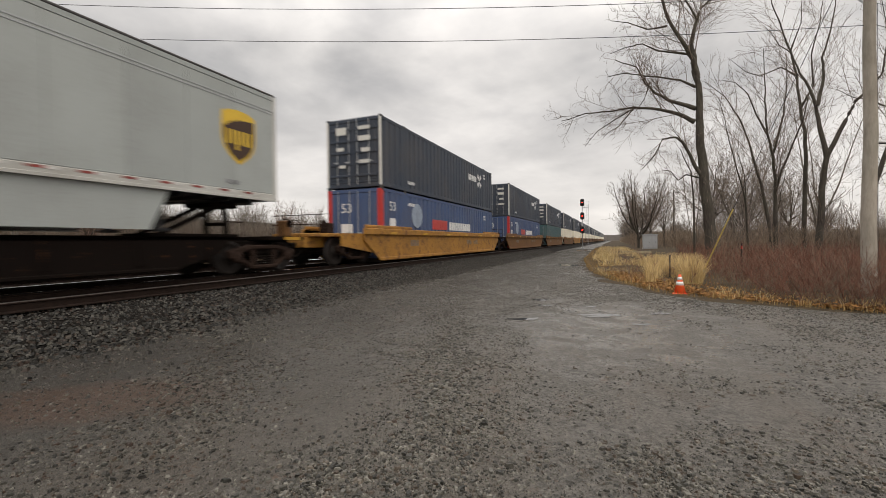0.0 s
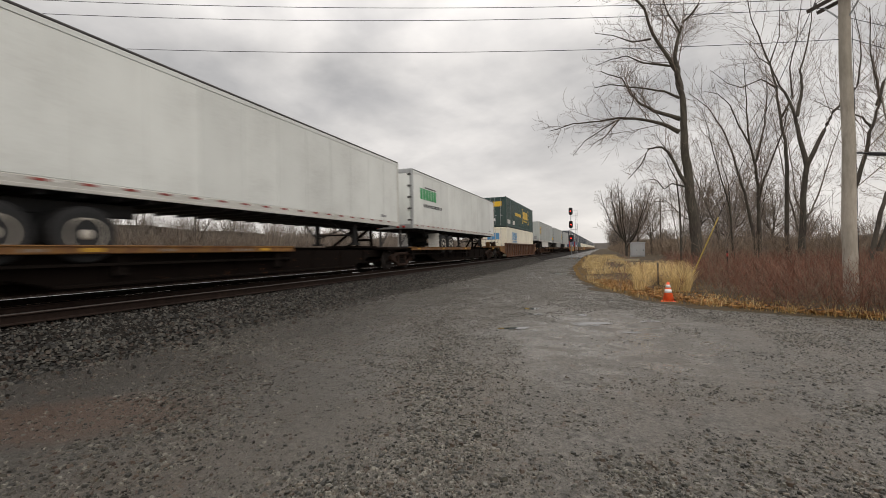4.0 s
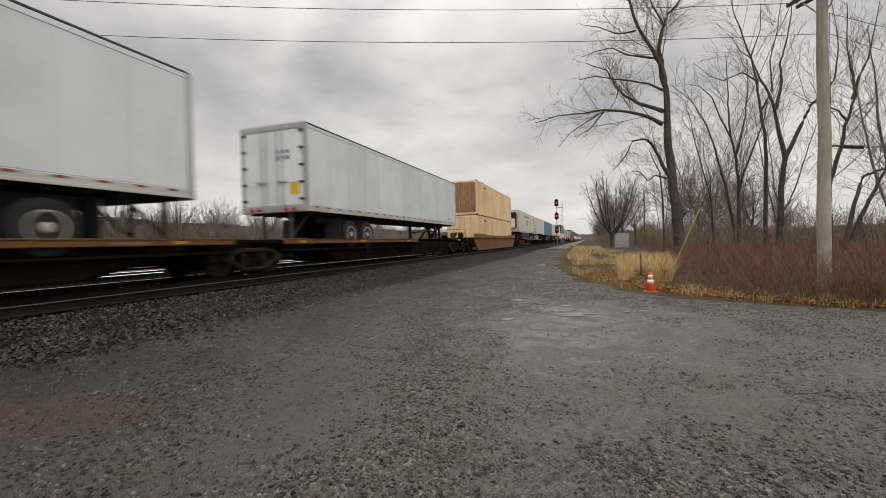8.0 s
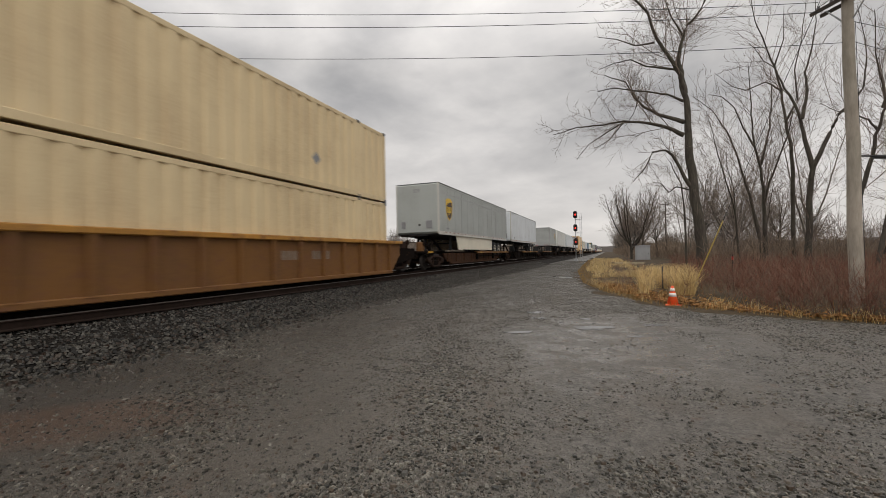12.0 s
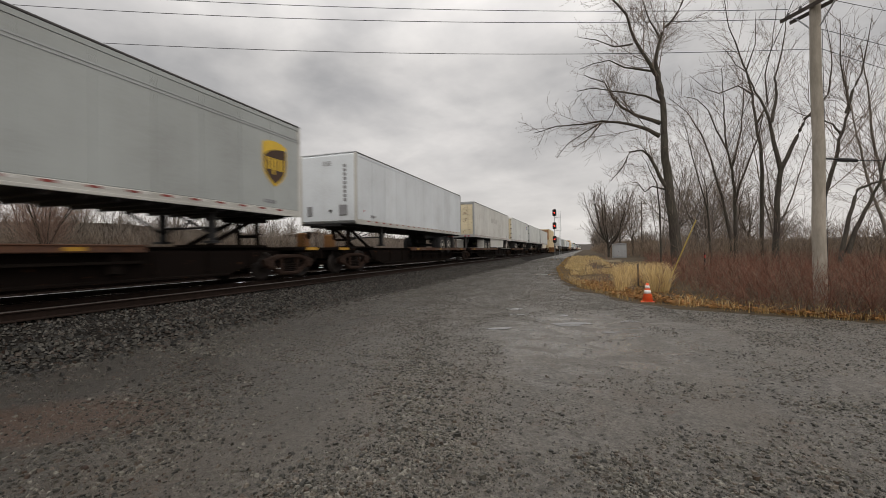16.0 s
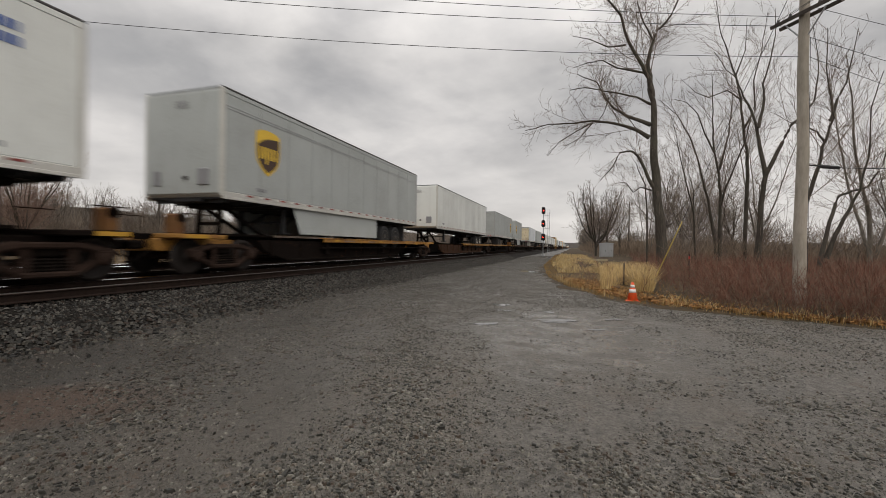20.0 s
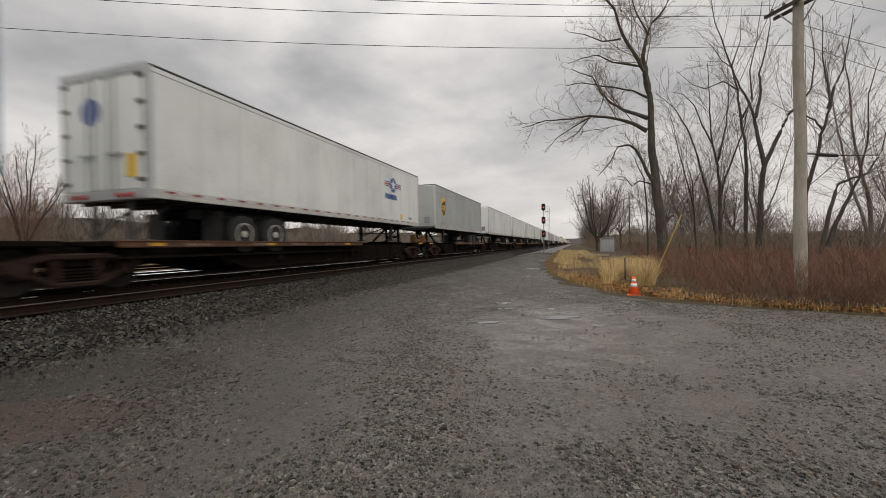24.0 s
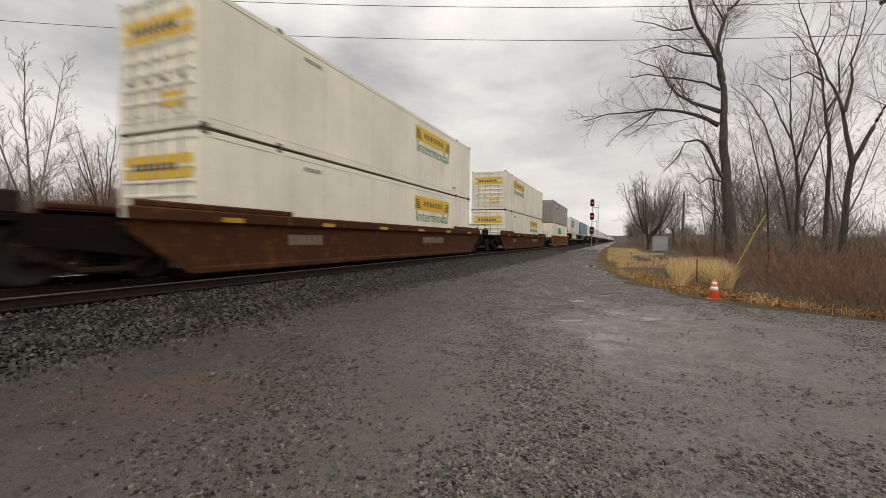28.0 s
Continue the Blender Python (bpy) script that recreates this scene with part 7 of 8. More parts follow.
# the big leaning tree at the edge of the wood
TRUNK = [(5.12, -0.1), (5.04, 1.71), (4.94, 3.68), (4.7, 6.24), (4.51, 7.97), (4.57, 9.86), (4.38, 11.3), (4.26, 11.9)]
BOUGHS = [
    ([(4.43, 10.9), (4.30, 12.0), (4.22, 12.9), (4.46, 14.08), (4.74, 14.98), (5.58, 15.91), (6.09, 17.2), (6.3, 19.0)], 0.175, 0.03),
    ([(4.45, 10.7), (4.22, 11.7), (3.62, 12.9), (2.92, 14.03), (2.53, 15.5), (1.67, 16.5), (1.35, 18.0), (1.2, 19.0)], 0.165, 0.03),
    ([(4.38, 9.03), (3.05, 9.81), (2.37, 10.4), (1.86, 11.18), (1.36, 12.37), (0.09, 13.21)], 0.14, 0.025),
    ([(4.32, 8.28), (3.53, 8.77), (2.51, 9.11), (1.08, 9.41), (-0.03, 9.26), (-1.58, 9.27), (-2.99, 8.93)], 0.15, 0.02),
    ([(4.75, 4.9), (4.2, 6.0), (3.7, 7.1), (3.3, 7.4), (2.6, 7.3), (2.2, 6.4), (1.5, 5.6)], 0.14, 0.02),
    ([(4.7, 5.0), (3.9, 5.3), (3.5, 5.0), (3.1, 5.6), (2.7, 5.7)], 0.06, 0.015),
    ([(4.30, 0.4), (4.3, 3.8), (4.2, 5.5), (3.9, 6.3), (3.7, 7.0)], 0.075, 0.02),
    ([(4.0, 12.2), (2.4, 12.6), (1.6, 13.1), (0.7, 13.0), (-0.2, 12.7)], 0.07, 0.015),
    ([(1.0, 9.4), (0.2, 8.9), (-0.9, 8.2), (-1.6, 7.3)], 0.05, 0.012),
    ([(2.0, 10.9), (1.7, 9.9), (1.2, 9.2)], 0.05, 0.012),
    ([(4.38, 10.27), (3.6, 10.79), (2.4, 11.19), (0.6, 11.7), (-0.34, 11.66)], 0.09, 0.02),
    ([(2.92, 14.03), (1.9, 14.0), (0.8, 14.6), (-0.2, 14.9)], 0.07, 0.015),
    ([(4.46, 14.08), (3.9, 15.2), (3.5, 16.5), (3.4, 18.0)], 0.07, 0.02),
    ([(1.08, 9.41), (0.3, 8.4), (-0.5, 7.9)], 0.05, 0.012),
]
stems = [([(x - 4.7, 0, z) for x, z in TRUNK], 0.36, 0.10, False)]
for i, (pts, a, b) in enumerate(BOUGHS):
    stems.append((xz(0, pts, 2.2, i), a, b, True))
big = make_tree("tree", "tall leaning bare tree with long crooked limbs", stems, [0.38, 0.25, 0.21], 2, 3, "bark", "twig", first=0.12, thin=0.0080, slim=0.9)
big.location = (4.7, 28.0, 0)


def forked_stems(rnd, h, r, count, spread):
    """Stems of a forked tree: they part above the foot, at different heights, and bend up."""
    out = []
    for k in range(count):
        w = 6.28 * k / count + rnd.uniform(-0.6, 0.6)
        fork = rnd.uniform(0.06, 0.30) * h
        reach = spread * rnd.uniform(0.7, 1.3)
        hh = h * rnd.uniform(0.78, 1.05)
        bx, by = rnd.gauss(0, 0.12), rnd.gauss(0, 0.12)
        pts = [(bx * 0.5, by * 0.5, -0.1), (bx, by, fork * 0.6), (bx + 0.06 * reach * math.cos(w), by + 0.06 * reach * math.sin(w), fork)]
        sx, sy = 0.0, 0.0
        for i in range(1, 7):
            f = i / 6
            sx, sy = sx + rnd.gauss(0, 0.018 * spread), sy + rnd.gauss(0, 0.018 * spread)
            e = f ** 0.8
            pts.append((bx + reach * math.cos(w) * e + sx, by + reach * math.sin(w) * e + sy, fork + (hh - fork) * f ** 1.1))
        out.append((pts, r * rnd.uniform(0.7, 1.05), r * 0.10, True))
    return out


def limb_tree(x0, y0, limbs, seed, label, swing=1.6, bark="bark", gaps=(0.5, 0.36, 0.30)):
    """Tree drawn limb by limb in x and z as it stands, each limb swung a little out of the plane."""
    rnd = random.Random(seed)
    out = []
    for pts, a, b in limbs:
        s = 0.0 if pts[0][1] < 1 else rnd.uniform(-swing, swing)
        n = len(pts)
        out.append(([(x - x0, s * (i / n) ** 1.3, z) for i, (x, z) in enumerate(pts)], a * 0.78, b * 0.6, True))
    t = make_tree("tree", label, out, list(gaps), 2, seed, bark, "twig", first=0.25, thin=0.0068, angle=(0.45, 0.9), slim=0.8)
    t.location = (x0, y0, 0)
    return t


limb_tree(8.6, 30.0, [([(8.75, -0.1), (8.7, 1.7), (8.7, 4.5), (8.6, 6.2), (8.3, 7.6), (8.2, 9.0), (8.2, 10.7), (8.1, 12.6)], 0.21, 0.025),
                      ([(8.5, -0.1), (8.5, 1.7), (8.1, 4.2), (7.7, 5.9), (7.4, 7.3), (6.9, 8.8), (6.2, 10.1), (5.2, 11.1)], 0.19, 0.02),
                      ([(8.7, 4.1), (9.0, 5.5), (9.4, 6.8), (9.8, 8.1), (10.0, 9.4), (10.3, 10.9)], 0.12, 0.02),
                      ([(8.6, 6.5), (9.1, 8.7), (9.3, 10.5), (9.3, 12.2)], 0.10, 0.02),
                      ([(8.3, 7.6), (7.8, 8.8), (7.4, 10.1), (6.8, 10.9), (6.1, 11.2)], 0.09, 0.02)], 21, "bare tree dividing into several upright stems")
limb_tree(10.7, 32.0, [([(10.7, -0.1), (10.7, 1.6), (10.8, 5.6), (10.7, 8.0), (10.5, 9.4), (10.3, 11.4), (10.0, 12.9), (9.6, 14.4), (9.1, 15.9), (8.8, 18.1)], 0.22, 0.03),
                       ([(10.3, 11.4), (9.6, 12.1), (8.6, 11.8), (7.9, 12.3), (7.0, 13.5)], 0.09, 0.015),
                       ([(10.5, 9.4), (11.1, 10.6), (10.9, 12.4), (11.2, 14.1), (11.4, 16.4)], 0.11, 0.02),
                       ([(10.0, 12.9), (10.4, 14.4), (10.3, 16.2)], 0.07, 0.015)], 22, "tall straight-stemmed bare tree at the wood's edge")
limb_tree(10.2, 28.5, [([(10.1, -0.1), (10.2, 1.6), (10.3, 4.2), (10.5, 5.9)], 0.27, 0.20),
                       ([(10.5, 5.8), (10.2, 7.5), (10.1, 8.6), (9.8, 9.9), (9.5, 10.6), (9.2, 11.8), (8.7, 12.5), (8.1, 13.7)], 0.18, 0.02),
                       ([(10.5, 5.9), (11.3, 7.7), (11.8, 8.7), (12.5, 9.5), (13.0, 10.1), (13.2, 11.3), (13.3, 12.7), (13.1, 14.8)], 0.17, 0.02),
                       ([(10.1, 8.6), (10.4, 10.2), (10.4, 11.2), (10.8, 12.6), (11.1, 14.1), (11.2, 15.8)], 0.13, 0.02)], 23, "bare tree forked high into two wide limbs")
limb_tree(11.1, 26.0, [([(11.0, -0.1), (11.1, 1.6), (11.3, 3.9), (11.6, 5.0), (11.9, 6.3), (12.1, 7.1), (12.4, 8.2), (12.2, 9.8), (12.1, 10.7), (12.1, 12.8)], 0.22, 0.025),
                       ([(12.3, 8.1), (12.6, 9.2), (13.0, 10.0), (13.3, 11.3), (13.6, 12.8)], 0.12, 0.02),
                       ([(12.1, 7.0), (11.8, 7.6), (11.3, 8.1), (10.8, 8.3), (10.2, 8.9)], 0.09, 0.015)], 24, "leaning bare tree behind the utility pole")
limb_tree(11.3, 24.0, [([(11.0, -0.1), (11.1, 1.5), (11.4, 2.9), (11.7, 4.1), (12.2, 4.3), (12.8, 4.5), (13.3, 5.5), (13.6, 6.8)], 0.17, 0.03),
                       ([(11.3, 1.2), (11.6, 2.3), (12.1, 3.5), (12.4, 4.3), (12.7, 5.8), (12.7, 8.0), (13.1, 9.6)], 0.16, 0.02)], 25, "crooked low-limbed bare tree in the brush")
limb_tree(7.0, 29.0, [([(7.15, -0.1), (7.1, 1.7), (7.0, 3.8), (6.6, 5.5), (6.2, 7.2), (6.0, 8.4), (5.7, 9.8)], 0.12, 0.015),
                      ([(7.0, 3.8), (7.0, 5.1), (6.7, 6.5), (6.8, 7.6)], 0.06, 0.012)], 26, "slim dark bare tree beside the big one", gaps=(0.4, 0.3, 0.24))
for x, yy, h, r, c, sp, sd in [(15.6, 29.0, 14.0, 0.17, 3, 2.8, 31), (18.8, 26.0, 13.0, 0.16, 2, 2.6, 32), (13.5, 38.0, 13.0, 0.14, 3, 2.6, 33), (9.6, 42.0, 11.0, 0.13, 2, 2.4, 34), (22.0, 32.0, 13.0, 0.16, 3, 2.8, 35), (6.9, 44.0, 8.5, 0.10, 3, 2.2, 36), (11.8, 47.0, 10.0, 0.12, 3, 2.6, 37)]:
    rnd = random.Random(sd)
    t = make_tree("tree", "slender forked bare tree deeper in the wood", forked_stems(rnd, h, r, c, sp), [0.45, 0.32, 0.26], 2, sd, "bark_grey", "twig", first=0.3, thin=0.0075, angle=(0.5, 0.98), slim=0.7)
    t.location = (x, yy, 0)

def fan_stems(rnd, h, r, count, spread, bole=0.1, bow=1.15):
    """Stems of a round-crowned tree: straight limbs fanning from a short bole."""
    out = []
    for k in range(count):
        w = 6.28 * k / count + rnd.uniform(-0.3, 0.3)
        t = rnd.uniform(0.1, 1.0) ** 0.6
        reach, hh = spread * t, h * math.sqrt(max(0.2, 1 - (0.72 * t) ** 2)) * rnd.uniform(0.9, 1.03)
        f0 = bole * rnd.uniform(0.7, 1.3) * h
        pts = [(0, 0, -0.1), (rnd.gauss(0, 0.1), rnd.gauss(0, 0.1), f0)]
        for i in range(1, 6):
            f = i / 5
            pts.append((reach * math.cos(w) * f ** bow + rnd.gauss(0, 0.06), reach * math.sin(w) * f ** bow + rnd.gauss(0, 0.06), f0 + (hh - f0) * f))
        out.append((pts, r * rnd.uniform(0.7, 1.05), r * 0.15, True))
    return out


# variants for the distance
FAR = []
for k in range(5):
    rnd = random.Random(60 + k)
    if k < 3:
        FAR.append(make_tree("tree", "bare winter tree in the distance", fan_stems(rnd, 12.0, 0.16, 7 + k, 3.6 + 0.5 * k, 0.28, 0.8), [0.6, 0.5, 0.4], 2, 70 + k, "bark", "far_twig", group="bare trees in the distance", thin=0.017, first=0.2, angle=(0.4, 0.85), slim=0.5))
    else:
        FAR.append(make_tree("tree", "round-headed reddish bare tree beyond the tracks", fan_stems(rnd, 14.0, 0.16, 8, 4.0, 0.10, 1.15), [0.42, 0.34, 0.3], 2, 70 + k, "bark", "twig_red", group="bare trees in the distance", thin=0.0135, first=0.16, angle=(0.5, 0.9), slim=0.75, cap=3.4))


def far_tree(k, x, yy, s, turn):
    m = pose(x, yy, 0, 0, 0, turn)
    t = copy_thing(FAR[k], m)
    t.scale = (s, s, s)
    return t


# single trees beside the road and beyond the tracks
road_tree = make_tree("tree", "round-crowned bare tree beside the road", fan_stems(random.Random(95), 12.8, 0.24, 11, 6.8, 0.17, 0.55), [0.5, 0.4, 0.35], 2, 96, "bark", "twig", group="bare trees in the distance", thin=0.018, first=0.22, angle=(0.45, 0.95), slim=0.5)
road_tree.location = (4.0, 82.0, 0)
FAR[0].location = (9.5, 98.0, 0)
FAR[3].location = (-52.4, 27.7, 0)
FAR[3].scale = (1.0, 1.0, 1.0)
tall = make_tree("tree", "tall thin bare tree beyond the tracks", forked_stems(random.Random(91), 20.0, 0.2, 3, 4.2), [0.5, 0.4, 0.35], 2, 92, "bark_grey", "far_twig", group="bare trees in the distance", thin=0.018, first=0.3, angle=(0.4, 0.8))
tall.location = (-50.5, 20.9, 0)
FAR[1].location = (-80.0, 45.0, 0)
FAR[2].location = (11.0, 60.0, 0)
FAR[4].location = (-62.0, 14.0, 0)
FAR[4].scale = (0.8, 0.8, 0.8)
rnd = random.Random(80)
for i in range(78):
    f = i / 77
    # belt of trees across the field, from abeam to far ahead
    x = -118 + 78 * f ** 0.8 + rnd.uniform(-9, 9)
    yy = 4 + 330 * f ** 1.5 + rnd.uniform(-8, 8)
    far_tree(rnd.choice((0, 1, 2, 1)), x, yy, rnd.uniform(0.5, 1.0), rnd.uniform(0, 360))
# line of tall bare trees standing over the hedge
for i in range(40):
    far_tree(rnd.choice((0, 1, 2, 2, 3)), -102 + rnd.uniform(-10, 8), -40 + 6.2 * i + rnd.uniform(-3, 3), rnd.uniform(0.85, 1.3), rnd.uniform(0, 360))
for i in range(8):
    far_tree(rnd.choice((3, 4, 1)), rnd.uniform(-110, -75), rnd.uniform(-25, 60), rnd.uniform(0.6, 0.9), rnd.uniform(0, 360))
for i in range(34):
    f = i / 33
    far_tree(rnd.choice((0, 1, 2)), 12 + 24 * rnd.random() + 6 * f, 48 + 330 * f ** 1.6 + rnd.uniform(-4, 4), rnd.uniform(0.55, 0.9), rnd.uniform(0, 360))
for i in range(14):
    far_tree(rnd.choice((0, 1, 2)), 4.5 + 3 * rnd.random(), 86 + 18 * i, rnd.uniform(0.75, 1.1), rnd.uniform(0, 360))


def thicket(name, mat, label, category, count, seed, place, h0, h1, r, twigs=3, lean=0.18, far=False):
    rnd = random.Random(seed)
    s = Sticks()
    for _ in range(count):
        q = place(rnd)
        if q is None:
            continue
        h = rnd.uniform(h0, h1)
        d = (rnd.gauss(0, lean), rnd.gauss(0, lean), 1)
        st = bend(rnd, q, d, h, 3, 0.13, 0.03)
        s.add([st[0], st[2], st[3]] if far else st, [r, r * 0.7, r * 0.45] if far else [r, r * 0.85, r * 0.7, r * 0.45])
        for _ in range(twigs):
            i = rnd.randint(1, 2)
            dd = side_dir(rnd, Vector(st[i + 1]) - Vector(st[i]), rnd.uniform(0.4, 0.9))
            s.add(bend(rnd, st[i], dd, h * rnd.uniform(0.25, 0.5), 1 if far else 2, 0.15, 0.08), [r * 0.6, r * 0.35] if far else [r * 0.6, r * 0.5, r * 0.35])
    ob = new(name, s.mesh(name, mat))
    return tagged(ob, label, category, kind="stuff")


def in_brush(near, far, keep):
    def f(rnd):
        yy = 11.0 + 34 * rnd.random() ** 1.6
        e = lot_x(yy)
        x = e + near + (far - near) * rnd.random() ** 1.2
        if yy < 15 and x < 3.6 - (yy - 12) * 0.3:
            return None
        if x < 3.4 and yy < 26 and rnd.random() > keep:
            return None
        if yy > 22 and x < 0.11 * yy + 0.6:
            return None
        return x, yy, 0.0
    return f


thicket("red_brush", M["brush"], "tangled thicket of red-brown bare brush stems", "brush", 7200, 31, in_brush(0.5, 18, 0.12), 0.5, 1.5, 0.0048, 7, 0.42)
thicket("grey_brush", M["brush_grey"], "tangled grey-brown bare brush", "brush", 5400, 32, in_brush(0.25, 22, 0.25), 0.3, 1.35, 0.0045, 7, 0.5)


def under_wood(rnd):
    yy = 26 + 60 * rnd.random() ** 1.5
    return 0.11 * yy + 1.6 + 38 * rnd.random(), yy, 0.0


def back_wood(rnd):
    yy = 34 + 60 * rnd.random() ** 1.3
    return 0.13 * yy + 2.5 + 45 * rnd.random(), yy, 0.0


thicket("saplings", M["twig"], "grey-brown bare saplings deep in the wood", "saplings", 1500, 37, back_wood, 1.8, 5.2, 0.016, 8, 0.26)
thicket("undergrowth", M["brush_grey"], "grey-brown undergrowth below the trees", "undergrowth", 4200, 33, under_wood, 0.7, 2.7, 0.014, 5, 0.25)


def road_side(rnd):
    yy = 70 + 260 * rnd.random() ** 1.4
    return (3.5 if yy > 80 else 8.5) + 22 * rnd.random(), yy, 0.0


thicket("roadside_brush", M["brush_grey"], "brown brush along the road in the distance", "brush", 3000, 34, road_side, 1.5, 4.0, 0.03, 5, 0.25, True)


def across(rnd):
    f = rnd.random()
    return -108 + 70 * f ** 0.8 + rnd.uniform(-14, 8), 0 + 330 * f ** 1.5 + rnd.uniform(-12, 12), 0.0


thicket("far_thicket", M["far_twig"], "brown thicket across the field beyond the tracks", "thicket", 8000, 35, across, 2.0, 7.0, 0.055, 7, 0.25, True)


def hedge_row(rnd):
    return rnd.uniform(-96, -68) + rnd.gauss(0, 3), -30 + 150 * rnd.random(), -0.1


M["hedge_twig"] = blade_mat("brown_hedge_twigs", (0.075, 0.058, 0.044), (0.19, 0.150, 0.115))
thicket("hedge_thicket", M["hedge_twig"], "brown overgrown hedge beyond the tracks", "thicket", 6000, 38, hedge_row, 2.0, 6.5, 0.030, 10, 0.45, True)


def across_low(rnd):
    return rnd.uniform(-90, -19), -20 + 200 * rnd.random() ** 1.3, -0.1


thicket("field_weeds", M["straw_low"], "dead weeds in the field beyond the tracks", "weeds", 3500, 36, across_low, 0.4, 1.3, 0.014, 3, 0.3, True)


def grass(name, mat, label, count, seed, place, h0, h1, w):
    rnd = random.Random(seed)
    V, F = [], []
    for _ in range(count):
        q = place(rnd)
        if q is None:
            continue
        h = rnd.uniform(h0, h1)
        t = rnd.uniform(0, 6.28)
        cx, cy = math.cos(t) * w, math.sin(t) * w
        lx, ly = rnd.gauss(0, 0.28) * h, rnd.gauss(0, 0.28) * h
        n = len(V)
        for f, k in ((0, 1.0), (0.5, 0.8), (1.0, 0.15)):
            b = f * f
            for s in (-1, 1):
                V.append((q[0] + lx * b + s * cx * k, q[1] + ly * b + s * cy * k, q[2] + h * (f - 0.12 * b)))
            V.append((q[0] + lx * b - cy * k * 0.7, q[1] + ly * b + cx * k * 0.7, q[2] + h * (f - 0.12 * b)))
        for i in (0, 3):
            F += [(n + i, n + i + 1, n + i + 4, n + i + 3), (n + i + 1, n + i + 2, n + i + 5, n + i + 4), (n + i + 2, n + i, n + i + 3, n + i + 5)]
    me = bpy.data.meshes.new(name)
    me.from_pydata(V, [], F)
    me.materials.append(mat)
    me.update()
    return tagged(new(name, me), label, "grass", kind="stuff")


def tall_straw(rnd):
    yy = 15.8 + 11 * rnd.random() ** 1.2
    x = 0.062 * yy + rnd.random() ** 0.8 * 0.105 * yy
    if noise.noise((x * 0.9, yy * 0.5, 11.0)) < -0.18:
        return None
    return x, yy, 0.0


def edge_straw(rnd):
    yy = 9.2 + 14 * rnd.random() ** 1.3
    e = lot_x(yy)
    x = e - 0.15 + rnd.random() ** 1.4 * 2.1
    if abs(x - 1.7) < 0.6 and yy < 14.4:
        return None
    if noise.noise((x * 1.3, yy * 1.1, 13.0)) < rnd.uniform(-0.35, 0.45):
        return None
    return x, yy, 0.0


def low_all(rnd):
    yy = 9 + 75 * rnd.random() ** 1.8
    e = lot_x(yy)
    return e + rnd.random() ** 1.4 * 6 - 0.25, yy, -0.02


grass("dry_grass", M["straw"], "tall pale yellow dry grass at the lot's edge", 9000, 41, tall_straw, 0.45, 1.0, 0.007)
def road_straw(rnd):
    yy = 26 + 60 * rnd.random() ** 1.3
    x = lot_x(yy) + 0.4 + rnd.random() * (3.0 + 0.02 * yy)
    if noise.noise((x * 0.5, yy * 0.25, 21.0)) < -0.1:
        return None
    return x, yy, -0.03


grass("road_grass", M["straw"], "pale dry grass beside the road", 6000, 45, road_straw, 0.15, 0.6, 0.014)
grass("edge_grass", M["straw"], "yellow dry grass tufts along the gravel edge", 2800, 42, edge_straw, 0.06, 0.38, 0.005)
grass("low_grass", M["straw_low"], "flattened brown grass on the verge", 22000, 43, low_all, 0.05, 0.22, 0.007)


def leaves(count, seed):
    rnd = random.Random(seed)
    V, F = [], []
    for _ in range(count):
        yy = 9.2 + 12 * rnd.random() ** 1.5
        x = lot_x(yy) + 0.15 + abs(rnd.gauss(0.0, 0.9)) + 0.35 * noise.noise((yy * 1.7, 0, 6.0))
        z = 0.03 + 0.07 * rnd.random()
        s = rnd.uniform(0.03, 0.065)
        t, c = rnd.uniform(0, 6.28), rnd.uniform(-0.5, 0.5)
        n = len(V)
        ct, sn = math.cos(t) * s, math.sin(t) * s
        V += [(x - ct, yy - sn, z), (x + 0.5 * sn, yy - 0.5 * ct, z + s * c), (x + ct, yy + sn, z + s * 0.3), (x - 0.5 * sn, yy + 0.5 * ct, z - s * c * 0.4), (x, yy, z - 0.012)]
        F += [(n, n + 1, n + 2), (n, n + 2, n + 3), (n, n + 3, n + 4), (n + 3, n + 2, n + 4)]
    me = bpy.data.meshes.new("fallen_leaves")
    me.from_pydata(V, [], F)
    me.materials.append(M["leaf"])
    me.update()
    return tagged(new("fallen_leaves", me), "brown and orange fallen leaves along the edge", "leaves", kind="stuff")


leaves(6500, 44)

# hazy wooded rise closing the view
g = Geo()
for x0, x1, yb, h, sd in ((-900, 900, 900, 20, 1), (-420, -150, 420, 12, 2)):
    n = 90
    vs = []
    for i in range(n + 1):
        x = x0 + (x1 - x0) * i / n
        vs += [(x, yb, -2), (x, yb, h * (0.55 + 0.6 * abs(noise.noise((x * 0.006, sd, 0))) + 0.14 * noise.noise((x * 0.07, sd, 2)))), (x, yb + 60, -2)]
    g.add(vs, [(3 * i + a, 3 * i + a + 1, 3 * i + a + 4, 3 * i + a + 3) for i in range(n) for a in (0, 1)])
M["haze"] = plain("distant_wood", (0.20, 0.185, 0.175), 1.0, 0.0, 0.2, 0.05, 0.0, 0.0)
solid("backdrop", g, M["haze"], "low wooded rise on the horizon", "hills", kind="structure")
g = Geo()
vs = []
for i in range(61):
    yy = -200 + 14 * i
    x = -150 + 0.12 * max(0, yy)
    vs += [(x, yy, -1), (x, yy, 10.5 + 3 * noise.noise((yy * 0.03, 3, 1)) + 2.0 * noise.noise((yy * 0.25, 3, 1))), (x - 40, yy, -1)]
g.add(vs, [(3 * i + a, 3 * i + a + 1, 3 * i + a + 4, 3 * i + a + 3) for i in range(60) for a in (0, 1)])
